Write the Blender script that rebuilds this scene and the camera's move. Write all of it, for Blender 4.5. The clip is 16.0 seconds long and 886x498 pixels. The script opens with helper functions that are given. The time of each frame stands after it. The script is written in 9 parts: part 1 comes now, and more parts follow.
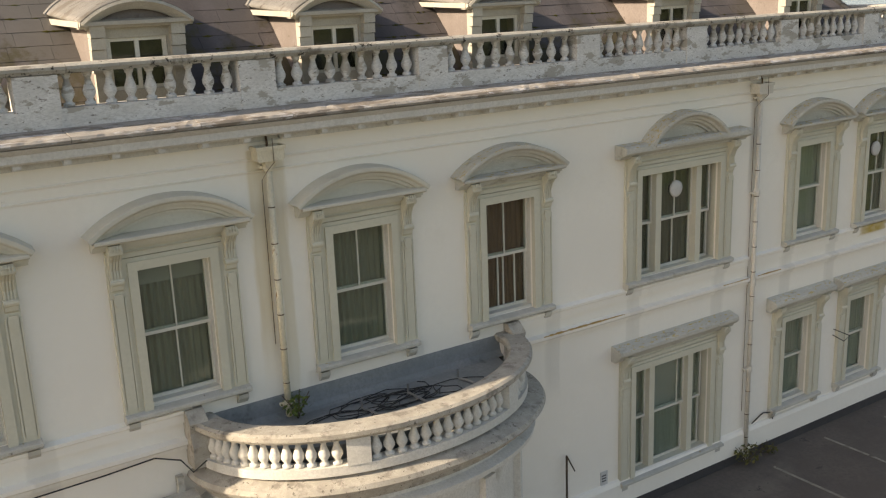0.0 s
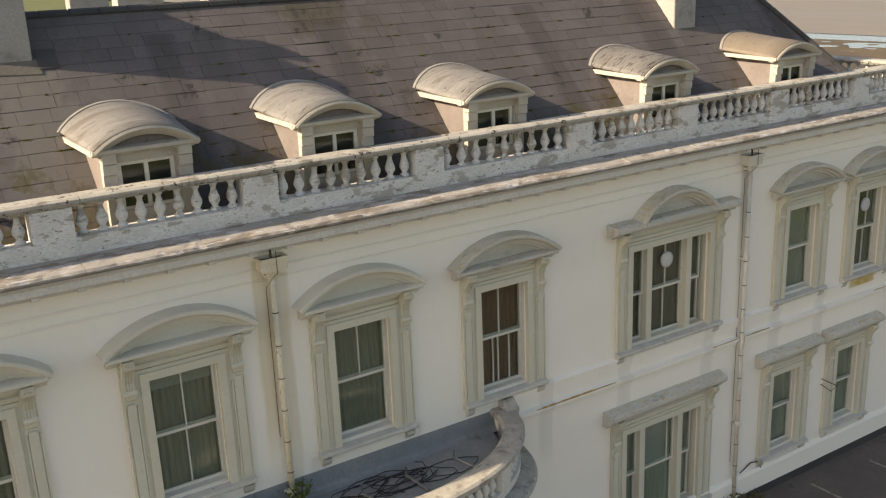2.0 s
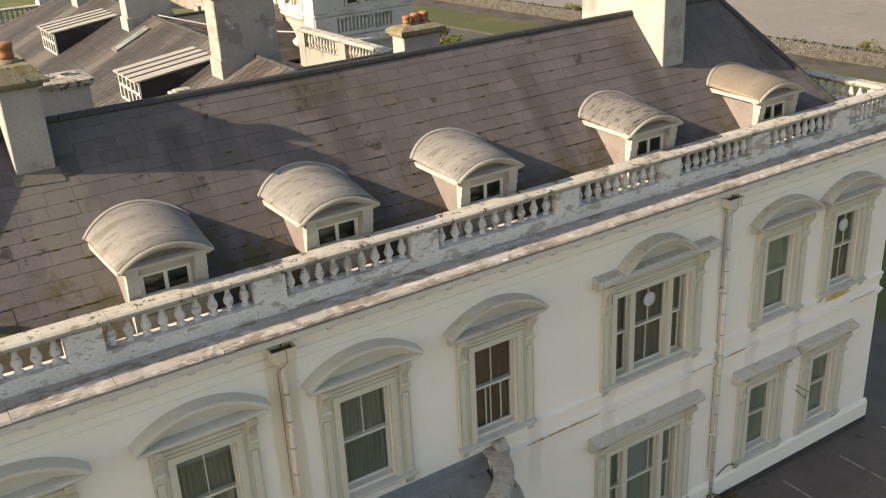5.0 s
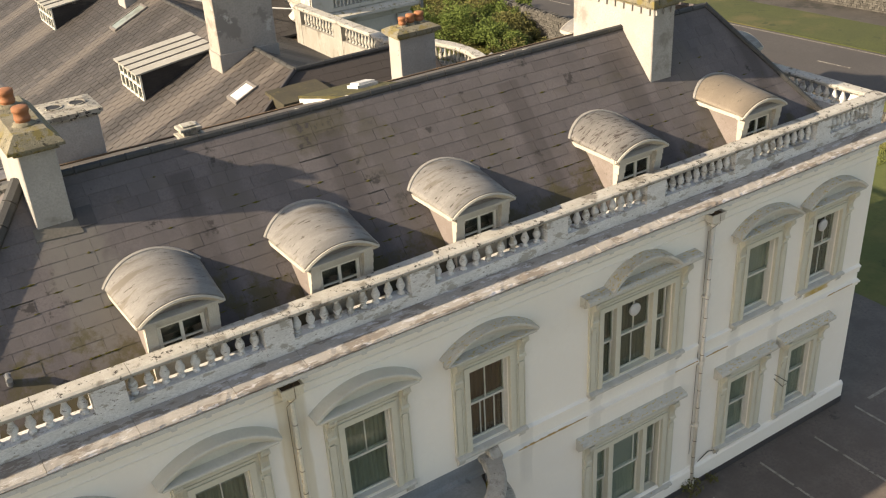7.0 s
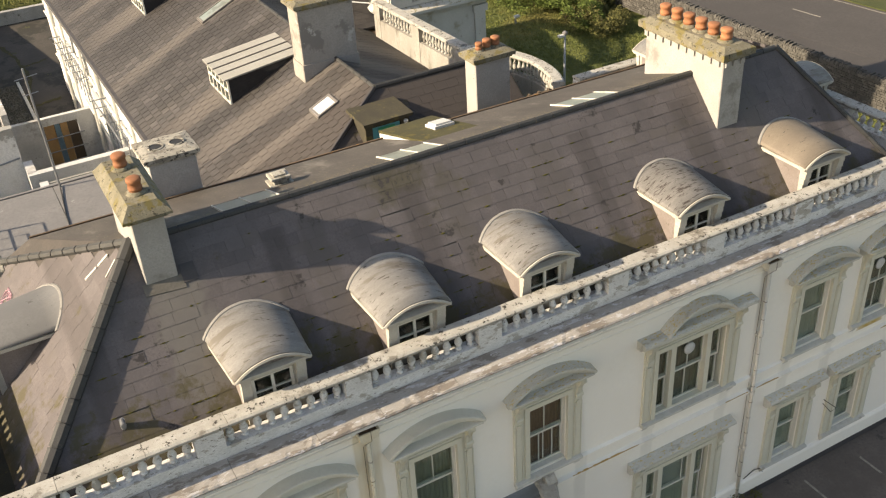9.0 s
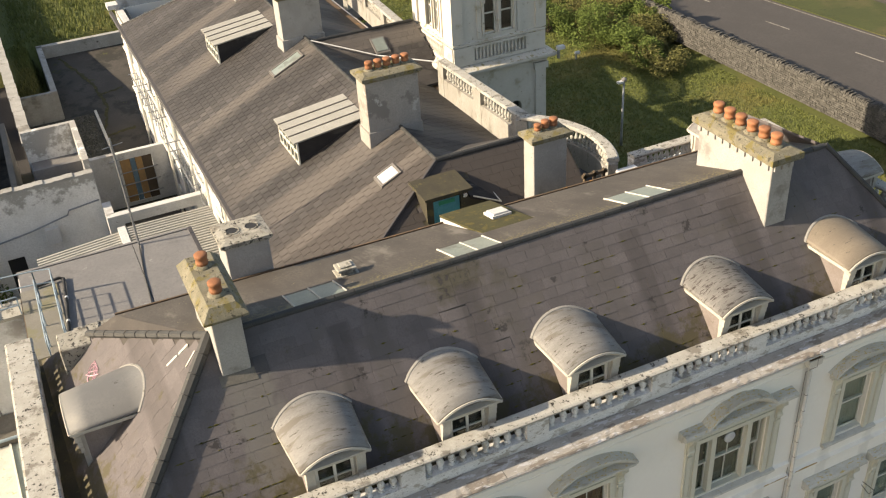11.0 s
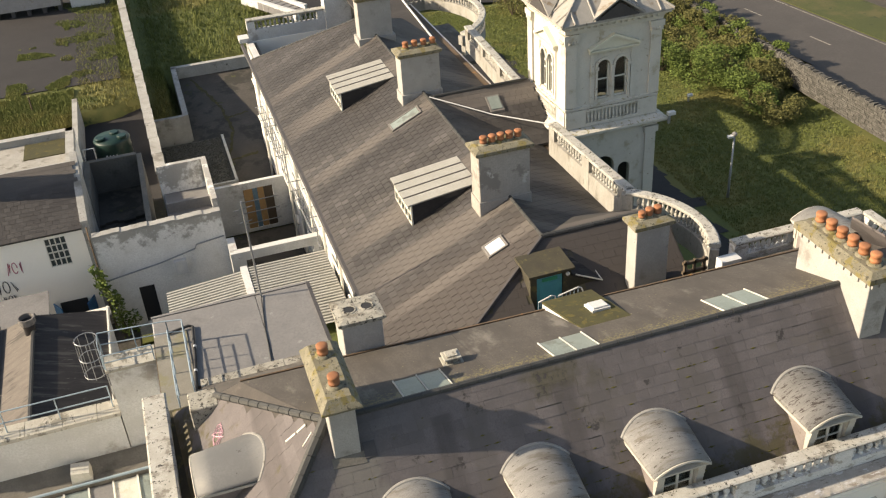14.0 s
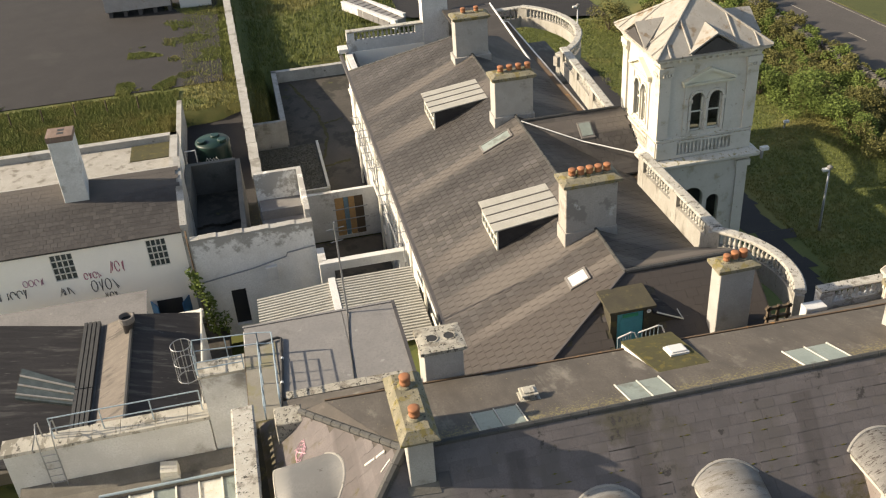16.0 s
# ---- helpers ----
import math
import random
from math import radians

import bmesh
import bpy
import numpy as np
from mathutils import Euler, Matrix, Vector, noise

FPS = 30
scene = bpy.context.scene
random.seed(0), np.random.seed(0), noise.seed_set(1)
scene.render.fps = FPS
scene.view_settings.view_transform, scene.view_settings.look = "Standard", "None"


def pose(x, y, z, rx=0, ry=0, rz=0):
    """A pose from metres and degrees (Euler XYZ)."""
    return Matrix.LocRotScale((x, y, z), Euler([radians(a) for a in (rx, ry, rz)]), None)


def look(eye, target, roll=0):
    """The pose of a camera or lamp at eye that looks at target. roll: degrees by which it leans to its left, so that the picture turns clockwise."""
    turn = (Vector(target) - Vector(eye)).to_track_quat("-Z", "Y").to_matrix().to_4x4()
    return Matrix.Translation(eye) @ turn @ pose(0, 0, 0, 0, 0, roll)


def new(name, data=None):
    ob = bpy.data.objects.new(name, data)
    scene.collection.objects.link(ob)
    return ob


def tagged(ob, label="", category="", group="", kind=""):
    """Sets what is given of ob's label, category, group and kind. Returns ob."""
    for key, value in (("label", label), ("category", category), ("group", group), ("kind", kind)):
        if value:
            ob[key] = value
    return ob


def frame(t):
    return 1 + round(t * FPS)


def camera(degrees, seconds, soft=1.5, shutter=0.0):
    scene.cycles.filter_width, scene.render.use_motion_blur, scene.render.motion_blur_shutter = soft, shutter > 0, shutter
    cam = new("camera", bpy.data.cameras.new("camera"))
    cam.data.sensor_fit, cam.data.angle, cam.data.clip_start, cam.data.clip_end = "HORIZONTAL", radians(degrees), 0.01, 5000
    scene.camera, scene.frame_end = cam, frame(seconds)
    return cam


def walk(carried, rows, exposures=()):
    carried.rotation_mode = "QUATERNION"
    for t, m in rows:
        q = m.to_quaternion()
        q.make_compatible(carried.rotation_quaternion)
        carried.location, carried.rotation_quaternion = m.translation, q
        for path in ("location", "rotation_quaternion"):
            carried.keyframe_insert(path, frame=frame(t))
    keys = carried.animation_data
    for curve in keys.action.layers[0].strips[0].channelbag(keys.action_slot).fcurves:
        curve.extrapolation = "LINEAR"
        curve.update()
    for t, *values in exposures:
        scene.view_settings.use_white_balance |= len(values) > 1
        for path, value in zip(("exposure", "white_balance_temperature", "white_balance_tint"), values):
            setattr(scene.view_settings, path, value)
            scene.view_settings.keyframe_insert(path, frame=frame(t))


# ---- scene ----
cam = camera(49.1, 16.0, soft=1.2)
PATH = [
    (0, (-5.411, -13.283, 10.417), (-4.346, -11.67, 9.907), -2.3),
    (0.5, (-5.325, -13.292, 10.878), (-4.262, -11.679, 10.361), -2.2),
    (1, (-5.286, -13.416, 11.486), (-4.232, -11.801, 10.956), -2.3),
    (1.5, (-5.259, -13.505, 12.093), (-4.213, -11.891, 11.546), -2.4),
    (2, (-5.236, -13.541, 12.686), (-4.198, -11.933, 12.106), -2.4),
    (2.5, (-5.185, -13.607, 13.315), (-4.158, -12.007, 12.695), -2.5),
    (3, (-5.147, -13.646, 13.85), (-4.129, -12.052, 13.199), -2.6),
    (3.5, (-5.102, -13.684, 14.437), (-4.094, -12.098, 13.752), -2.8),
    (4, (-5.087, -13.799, 15.043), (-4.09, -12.222, 14.324), -2.9),
    (6.5, (-4.87, -13.96, 18.15), (-3.929, -12.448, 17.239), -3.4),
    (7, (-4.876, -13.981, 18.798), (-3.946, -12.486, 17.848), -3.5),
    (7.5, (-4.917, -13.956, 19.516), (-4.029, -12.459, 18.53), -3.5),
    (8, (-4.924, -13.976, 20.288), (-4.086, -12.474, 19.267), -3.6),
    (8.5, (-4.893, -13.971, 21.104), (-4.094, -12.473, 20.046), -3.7),
    (9, (-4.823, -13.941, 21.893), (-4.053, -12.442, 20.816), -3.8),
    (9.5, (-4.762, -13.937, 22.696), (-4.015, -12.428, 21.617), -3.8),
    (10, (-4.737, -13.925, 23.391), (-4.016, -12.403, 22.313), -3.8),
    (12.5, (-4.716, -13.937, 26.096), (-4.136, -12.355, 25.018), -4.0),
    (13, (-4.699, -13.943, 26.628), (-4.157, -12.348, 25.55), -4.1),
    (13.5, (-4.698, -13.958, 27.17), (-4.191, -12.351, 26.092), -4.1),
    (14, (-4.71, -13.948, 27.663), (-4.235, -12.332, 26.585), -4.1),
    (14.5, (-4.676, -13.956, 28.148), (-4.233, -12.331, 27.07), -4.1),
    (15, (-4.668, -13.964, 28.474), (-4.265, -12.328, 27.397), -4.1),
    (15.5, (-4.685, -13.986, 28.715), (-4.33, -12.337, 27.64), -4.0),
    (16, (-4.725, -14.009, 28.957), (-4.415, -12.35, 27.883), -4.0),
]
walk(cam, [(t, look(eye, target, roll)) for t, eye, target, roll in PATH], exposures=[(0, 1.22, 8000, 14), (4, 1.33, 8000, 14), (7, 1.37, 7950, 13), (16, 1.28, 7550, 11)])

# ---- light ----
SUN_TO = Vector((-1.0, 0.15, 0.505)).normalized()
SUN_EL = math.asin(SUN_TO.z)
world = bpy.data.worlds.new("world")
scene.world = world
world.use_nodes = True
wn = world.node_tree.nodes
sky = wn.new("ShaderNodeTexSky")
sky.sky_type = "NISHITA"
sky.sun_disc = False
sky.sun_elevation = SUN_EL
sky.sun_rotation = math.atan2(SUN_TO.x, SUN_TO.y)
sky.dust_density = 1.6
sky.air_density = 1.0
bg = wn["Background"]
bg.inputs[1].default_value = 0.094
world.node_tree.links.new(sky.outputs[0], bg.inputs[0])
sun = new("sun", bpy.data.lights.new("sun", "SUN"))
sun.data.energy = 3.9
sun.data.angle = radians(0.6)
sun.data.color = (1.0, 0.915, 0.785)
sun.matrix_world = look((0, 0, 60), Vector((0, 0, 60)) - SUN_TO)

# ---- materials ----


def material(name, base, other=None, scale=1.0, detail=0.5, rough=0.8, metal=0.0, bump=0.2, bump_scale=None, stain=None, stain_scale=0.6,
             stain_at=0.6, spot=None, spot_scale=6.0, spot_at=0.62, top=None, top_at=0.5, top_scale=5.0, island=0.0, obj=0.0, stretch=(1, 1, 1), edge=0.08, fine_amt=0.82, odd=None, odd_share=0.25, spec=0.4):
    """A weathered surface: base to other by noise, broad stains, small spots, growth on upward faces, and a tint per piece."""
    m = bpy.data.materials.new(name)
    m.use_nodes = True
    nt = m.node_tree
    n, link = nt.nodes, nt.links.new
    bsdf = n["Principled BSDF"]
    bsdf.inputs["Roughness"].default_value = rough
    bsdf.inputs["Specular IOR Level"].default_value = spec
    bsdf.inputs["Metallic"].default_value = metal
    geo = n.new("ShaderNodeNewGeometry")
    mp = n.new("ShaderNodeMapping")
    mp.inputs["Scale"].default_value = stretch
    link(geo.outputs["Position"], mp.inputs[0])
    pos = mp.outputs[0]

    def noise_of(s, d=4.0, r=0.6):
        t = n.new("ShaderNodeTexNoise")
        t.inputs["Scale"].default_value, t.inputs["Detail"].default_value, t.inputs["Roughness"].default_value = s, d, r
        link(pos, t.inputs["Vector"])
        return t.outputs["Fac"]

    def ramp(v, a, b):
        r = n.new("ShaderNodeMapRange")
        r.interpolation_type = "SMOOTHSTEP"
        r.inputs[1].default_value, r.inputs[2].default_value = a, b
        link(v, r.inputs[0])
        return r.outputs[0]

    def mixed(f, a, b):
        x = n.new("ShaderNodeMix")
        x.data_type = "RGBA"
        link(f, x.inputs[0])
        for v, s in ((a, x.inputs[6]), (b, x.inputs[7])):
            if isinstance(v, tuple):
                s.default_value = (*v, 1)
            else:
                link(v, s)
        return x.outputs[2]

    def mul(a, b):
        x = n.new("ShaderNodeMath")
        x.operation = "MULTIPLY"
        link(a, x.inputs[0])
        if isinstance(b, float):
            x.inputs[1].default_value = b
        else:
            link(b, x.inputs[1])
        return x.outputs[0]

    other = other or tuple(c * 0.8 for c in base)
    col = mixed(ramp(noise_of(scale * 2.2, 6), 0.32, 0.68), base, other)
    fine = mixed(ramp(noise_of(scale * 28, 3, 0.7), 0.35, 0.75), col, tuple(0.5 * (c + o) * fine_amt for c, o in zip(base, other)))
    if stain:
        fine = mixed(ramp(noise_of(stain_scale, 7, 0.65), stain_at, stain_at + edge), fine, stain)
    if spot:
        fine = mixed(ramp(noise_of(spot_scale, 6, 0.7), spot_at, spot_at + 0.05), fine, spot)
    if top:
        up = n.new("ShaderNodeSeparateXYZ")
        link(geo.outputs["Normal"], up.inputs[0])
        fine = mixed(mul(ramp(up.outputs[2], 0.35, 0.7), ramp(noise_of(top_scale, 6, 0.7), top_at, top_at + 0.1)), fine, top)
    if odd:
        r = n.new("ShaderNodeObjectInfo").outputs["Random"] if obj else geo.outputs["Random Per Island"]
        fine = mixed(mul(ramp(r, 1 - odd_share, 1 - odd_share * 0.6), ramp(noise_of(0.35, 3), 0.44, 0.56)), fine, odd)
    if island or obj:
        if obj:
            v = n.new("ShaderNodeObjectInfo").outputs["Random"]
        else:
            v = geo.outputs["Random Per Island"]
        k = n.new("ShaderNodeMapRange")
        k.inputs[3].default_value, k.inputs[4].default_value = 1 - (island or obj), 1 + (island or obj)
        link(v, k.inputs[0])
        hs = n.new("ShaderNodeHueSaturation")
        link(k.outputs[0], hs.inputs["Value"])
        link(fine, hs.inputs["Color"])
        fine = hs.outputs[0]
    link(fine, bsdf.inputs["Base Color"])
    if bump:
        b = n.new("ShaderNodeBump")
        b.inputs["Strength"].default_value = bump
        b.inputs["Distance"].default_value = 0.02
        link(noise_of(bump_scale or scale * 14, 6, 0.7), b.inputs["Height"])
        link(b.outputs[0], bsdf.inputs["Normal"])
    return m


def glass_material(name, tint, gloss=0.12):
    """Thin clear glass: what lies behind shows through, and the sky gleams at a slant."""
    m = bpy.data.materials.new(name)
    m.use_nodes = True
    nt = m.node_tree
    nt.nodes.clear()
    n, link = nt.nodes, nt.links.new
    out, mix = n.new("ShaderNodeOutputMaterial"), n.new("ShaderNodeMixShader")
    clear, shine, lw = n.new("ShaderNodeBsdfTransparent"), n.new("ShaderNodeBsdfGlossy"), n.new("ShaderNodeLayerWeight")
    clear.inputs[0].default_value = (*tint, 1)
    shine.inputs["Roughness"].default_value = gloss * 0.3
    lw.inputs[0].default_value = 0.5
    power, gain = n.new("ShaderNodeMath"), n.new("ShaderNodeMath")
    power.operation, gain.operation = "POWER", "MULTIPLY_ADD"
    power.inputs[1].default_value = 4.0
    gain.inputs[1].default_value, gain.inputs[2].default_value = 0.6, 0.045
    link(lw.outputs["Facing"], power.inputs[0])
    link(power.outputs[0], gain.inputs[0])
    link(gain.outputs[0], mix.inputs[0])
    link(clear.outputs[0], mix.inputs[1])
    link(shine.outputs[0], mix.inputs[2])
    link(mix.outputs[0], out.inputs[0])
    return m


M = {}
M["wall"] = material("white_wall_paint", (0.833, 0.795, 0.714), (0.797, 0.759, 0.681), 0.3, rough=0.7, bump=0.03, stain=(0.666, 0.624, 0.534), stain_scale=0.4, stain_at=0.58, edge=0.3, fine_amt=0.985,
                     spot=(0.611, 0.566, 0.481), spot_scale=2.2, spot_at=0.7)
# Flaking render, also kept darker than the facade to tone down sunlit walls.
M["wall_old_dimmed"] = material("flaking_white_render_dimmed", (0.568, 0.572, 0.564), (0.458, 0.458, 0.444), 0.5, rough=0.85, bump=0.35, stain=(0.312, 0.297, 0.274), stain_scale=0.6, stain_at=0.56, edge=0.1,
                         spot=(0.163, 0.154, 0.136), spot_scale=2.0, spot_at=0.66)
M["wall_grime"] = material("grimy_yard_render", (0.369, 0.361, 0.336), (0.277, 0.269, 0.244), 0.7, rough=0.9, bump=0.35, stain=(0.175, 0.164, 0.142), stain_scale=0.8, stain_at=0.53, edge=0.14, spot=(0.102, 0.0951, 0.0799), spot_scale=2.6, spot_at=0.62)
M["tower"] = material("cream_tower_paint", (0.525, 0.501, 0.446), (0.468, 0.445, 0.388), 0.5, rough=0.75, bump=0.2, stain=(0.332, 0.295, 0.219), stain_scale=1.1, stain_at=0.55, edge=0.15, fine_amt=0.94,
                      spot=(0.235, 0.204, 0.154), spot_scale=3.2, spot_at=0.64, top=(0.254, 0.217, 0.111), top_at=0.52)
M["dirty"] = material("dirty_parapet_render", (0.35, 0.335, 0.3), (0.27, 0.254, 0.222), 0.7, rough=0.9, bump=0.3, stain=(0.16, 0.146, 0.122), stain_scale=1.4, stain_at=0.53, edge=0.12, stretch=(1.2, 1.2, 0.5),
                      spot=(0.1, 0.092, 0.078), spot_scale=4.0, spot_at=0.63)
M["peel"] = material("peeling_white_paint", (0.72, 0.71, 0.679), (0.636, 0.625, 0.591), 0.5, rough=0.85, bump=0.2, stain=(0.528, 0.512, 0.468), stain_scale=1.1, stain_at=0.58, edge=0.12)
M["trim"] = material("stone_coloured_trim_paint", (0.591, 0.571, 0.465), (0.537, 0.517, 0.419), 0.5, rough=0.7, bump=0.1, stain=(0.408, 0.387, 0.3), stain_scale=0.9, stain_at=0.63, edge=0.18, fine_amt=0.95)
M["hood"] = material("grey_hood_paint", (0.596, 0.58, 0.503), (0.534, 0.517, 0.444), 0.6, rough=0.75, bump=0.15, stain=(0.418, 0.399, 0.329), stain_scale=1.3, stain_at=0.6, edge=0.18, fine_amt=0.94)
M["hood_lichen"] = material("lichened_hood_paint", (0.565, 0.552, 0.495), (0.47, 0.457, 0.398), 0.9, rough=0.85, bump=0.35, stain=(0.33, 0.312, 0.262), stain_scale=2.2, stain_at=0.56, edge=0.12, fine_amt=0.85,
                            spot=(0.2, 0.18, 0.14), spot_scale=12.0, spot_at=0.66, stretch=(0.6, 1.4, 1.4), top=(0.47, 0.35, 0.12), top_at=0.53, top_scale=13.0)
M["sill"] = material("weathered_stone_sill", (0.56, 0.545, 0.49), (0.46, 0.445, 0.39), 1.8, rough=0.88, bump=0.35, stain=(0.35, 0.332, 0.28), stain_scale=2.4, stain_at=0.55, edge=0.12, spot=(0.17, 0.155, 0.13), spot_scale=10, spot_at=0.64, top=(0.43, 0.32, 0.13), top_at=0.6)
M["parapet"] = material("flaking_parapet_paint", (0.7, 0.696, 0.68), (0.59, 0.582, 0.56), 1.0, rough=0.85, bump=0.4, stain=(0.37, 0.35, 0.312), stain_scale=2.6, stain_at=0.54, edge=0.035, fine_amt=0.74,
                        spot=(0.15, 0.132, 0.115), spot_scale=13.0, spot_at=0.61, stretch=(0.7, 0.7, 1.6))
M["coping_black"] = material("black_lichened_coping", (0.36, 0.344, 0.296), (0.256, 0.24, 0.2), 1.6, rough=0.95, bump=0.6, stain=(0.176, 0.16, 0.132), stain_scale=2.2, stain_at=0.51, edge=0.1,
                       spot=(0.032, 0.0296, 0.0256), spot_scale=9.0, spot_at=0.545)
M["coping_cream"] = material("cream_coping_stone", (0.396, 0.378, 0.324), (0.306, 0.288, 0.243), 1.4, rough=0.9, bump=0.5, stain=(0.18, 0.167, 0.135), stain_scale=2.6, stain_at=0.54, edge=0.05, spot=(0.054, 0.0495, 0.0405), spot_scale=5.0, spot_at=0.6, stretch=(1.0, 0.5, 1.0))
M["coping"] = material("lichened_coping_stone", (0.431, 0.418, 0.378), (0.334, 0.319, 0.277), 1.6, rough=0.9, bump=0.5, stain=(0.186, 0.171, 0.144), stain_scale=2.2, stain_at=0.54, edge=0.1,
                       spot=(0.0342, 0.0312, 0.0266), spot_scale=8.5, spot_at=0.575)
M["cornice"] = material("cornice_stone", (0.356, 0.341, 0.315), (0.278, 0.259, 0.232), 1.6, rough=0.85, bump=0.5, stain=(0.193, 0.169, 0.144), stain_scale=3.2, stain_at=0.53, edge=0.04,
                        spot=(0.429, 0.424, 0.432), spot_scale=6.0, spot_at=0.56, stretch=(0.45, 1.3, 1.3))
M["cornice_paint"] = material("cornice_paint", (0.672, 0.667, 0.641), (0.595, 0.586, 0.556), 0.8, rough=0.8, bump=0.15, stain=(0.451, 0.432, 0.389), stain_scale=1.2, stain_at=0.62, edge=0.1)
SLATE = dict(scale=0.8, rough=0.82, bump=0.25, stain=(0.0728, 0.0658, 0.0462), stain_scale=0.55, stain_at=0.57, edge=0.18, fine_amt=0.86, spot=(0.0462, 0.042, 0.042), spot_scale=1.1, spot_at=0.61,
             odd=(0.0924, 0.0826, 0.0784), odd_share=0.1, spec=0.25)
M["slate"] = material("purple_grey_slate_near", (0.125, 0.111, 0.111), (0.0989, 0.0896, 0.0899), obj=0.1, **SLATE)
M["slate_rest"] = material("purple_grey_slate_rest", (0.125, 0.111, 0.111), (0.0989, 0.0896, 0.0899), island=0.1, **SLATE)
M["slate_wing"] = material("wing_slate", (0.0682, 0.0633, 0.0607), (0.056, 0.0517, 0.05), 0.6, rough=0.7, spec=0.35, bump=0.2, stain=(0.075, 0.0685, 0.0631), stain_scale=0.5, stain_at=0.53, edge=0.1, fine_amt=0.88,
                           island=0.24, stretch=(0.1, 1.0, 0.1), odd=(0.0359, 0.0329, 0.0319), odd_share=0.6)
M["joint_wing"] = material("mossy_slate_joints", (0.06, 0.0542, 0.0497), (0.0493, 0.0449, 0.0412), 0.6, rough=0.75, spec=0.3, bump=0.1, stain=(0.075, 0.0674, 0.0603), stain_scale=0.5, stain_at=0.53, edge=0.1, stretch=(0.1, 1.0, 0.1))
M["joint_front"] = material("dark_slate_joints", (0.0954, 0.0839, 0.0724), (0.0724, 0.0659, 0.0559), 0.8, rough=0.95, bump=0.1, stain=(0.135, 0.126, 0.0592), stain_scale=0.5, stain_at=0.55, edge=0.15)
M["underlay"] = material("slate_underlay", (0.0665, 0.0581, 0.0511), rough=0.9, bump=0.1)
M["lead"] = material("weathered_lead", (0.18, 0.169, 0.158), (0.13, 0.119, 0.108), 0.8, rough=0.6, bump=0.12, stain=(0.0864, 0.0756, 0.0648), stain_scale=0.7, stain_at=0.55, edge=0.2,
                     spot=(0.302, 0.288, 0.259), spot_scale=6, spot_at=0.72)
M["deck"] = material("stained_roof_felt", (0.102, 0.0885, 0.075), (0.06, 0.0525, 0.0455), 0.5, rough=0.75, bump=0.25, stain=(0.165, 0.15, 0.128), stain_scale=0.7, stain_at=0.55, edge=0.14,
                     spot=(0.2, 0.172, 0.105), spot_scale=11.0, spot_at=0.635, stretch=(1.4, 0.6, 0.6))
M["roll"] = material("lead_hip_roll", (0.049, 0.0495, 0.0484), (0.0351, 0.0356, 0.035), 1.5, rough=0.65, bump=0.25, spot=(0.0744, 0.0694, 0.0527), spot_scale=8, spot_at=0.62)
M["dormer_lead"] = material("pale_streaked_lead", (0.225, 0.22, 0.208), (0.172, 0.165, 0.153), 0.9, rough=0.65, bump=0.25, spot=(0.058, 0.047, 0.039), spot_scale=4.6, spot_at=0.59, stretch=(0.7, 3.2, 1.1), fine_amt=0.72,
                            stain=(0.135, 0.122, 0.105), stain_scale=0.9, stain_at=0.54, edge=0.06)
M["tower_lead"] = material("pale_lead_with_brown_runs", (0.31, 0.294, 0.264), (0.251, 0.234, 0.208), 0.8, rough=0.7, bump=0.2, stain=(0.178, 0.135, 0.0924), stain_scale=1.5, stain_at=0.54, edge=0.14, stretch=(1.6, 1.6, 0.35), spot=(0.132, 0.112, 0.0924), spot_scale=4.0, spot_at=0.64, fine_amt=0.9)
M["dormer_plain"] = material("plain_grey_lead", (0.147, 0.147, 0.144), (0.12, 0.12, 0.118), 0.7, rough=0.65, bump=0.1, spot=(0.0662, 0.0632, 0.0602), spot_scale=3.0, spot_at=0.66, fine_amt=0.9, stain=(0.169, 0.163, 0.15), stain_scale=0.8, stain_at=0.56, edge=0.2)
M["dormer_rim"] = material("pale_lead_rim", (0.28, 0.269, 0.248), (0.217, 0.21, 0.193), 2.0, rough=0.75, bump=0.3, spot=(0.119, 0.108, 0.091), spot_scale=6, spot_at=0.6)
M["dormer_dark"] = material("dark_streaked_lead", (0.19, 0.182, 0.17), (0.135, 0.129, 0.12), 0.8, rough=0.65, bump=0.25, spot=(0.045, 0.036, 0.031), spot_scale=5.2, spot_at=0.53, stretch=(0.7, 3.8, 1.1), fine_amt=0.75)
M["dormer_tan"] = material("tan_streaked_lead", (0.203, 0.171, 0.13), (0.171, 0.142, 0.11), 0.6, rough=0.65, bump=0.15, spot=(0.0694, 0.057, 0.0488), spot_scale=5, spot_at=0.62, stretch=(0.5, 2.2, 1.6))
M["dormer_paint"] = material("flaking_cream_paint", (0.457, 0.438, 0.384), (0.39, 0.363, 0.31), 1.5, rough=0.8, bump=0.25, spot=(0.202, 0.168, 0.134), spot_scale=6, spot_at=0.68)
M["cheek"] = material("slate_hung_cheek", (0.217, 0.189, 0.175), (0.175, 0.147, 0.133), 1.2, rough=0.8, bump=0.3, spot=(0.133, 0.112, 0.098), spot_scale=4, spot_at=0.6)
M["chimney"] = material("rendered_chimney", (0.345, 0.337, 0.321), (0.292, 0.282, 0.264), 0.9, rough=0.85, bump=0.35, stain=(0.202, 0.192, 0.174), stain_scale=1.1, stain_at=0.57, edge=0.12,
                        spot=(0.131, 0.118, 0.105), spot_scale=3.5, spot_at=0.655)
M["chimney_old"] = material("bare_rendered_chimney", (0.274, 0.256, 0.232), (0.328, 0.304, 0.274), 0.6, rough=0.9, bump=0.35, stain=(0.202, 0.185, 0.167), stain_scale=0.8, stain_at=0.55, edge=0.06,
                            spot=(0.393, 0.376, 0.346), spot_scale=1.4, spot_at=0.62)
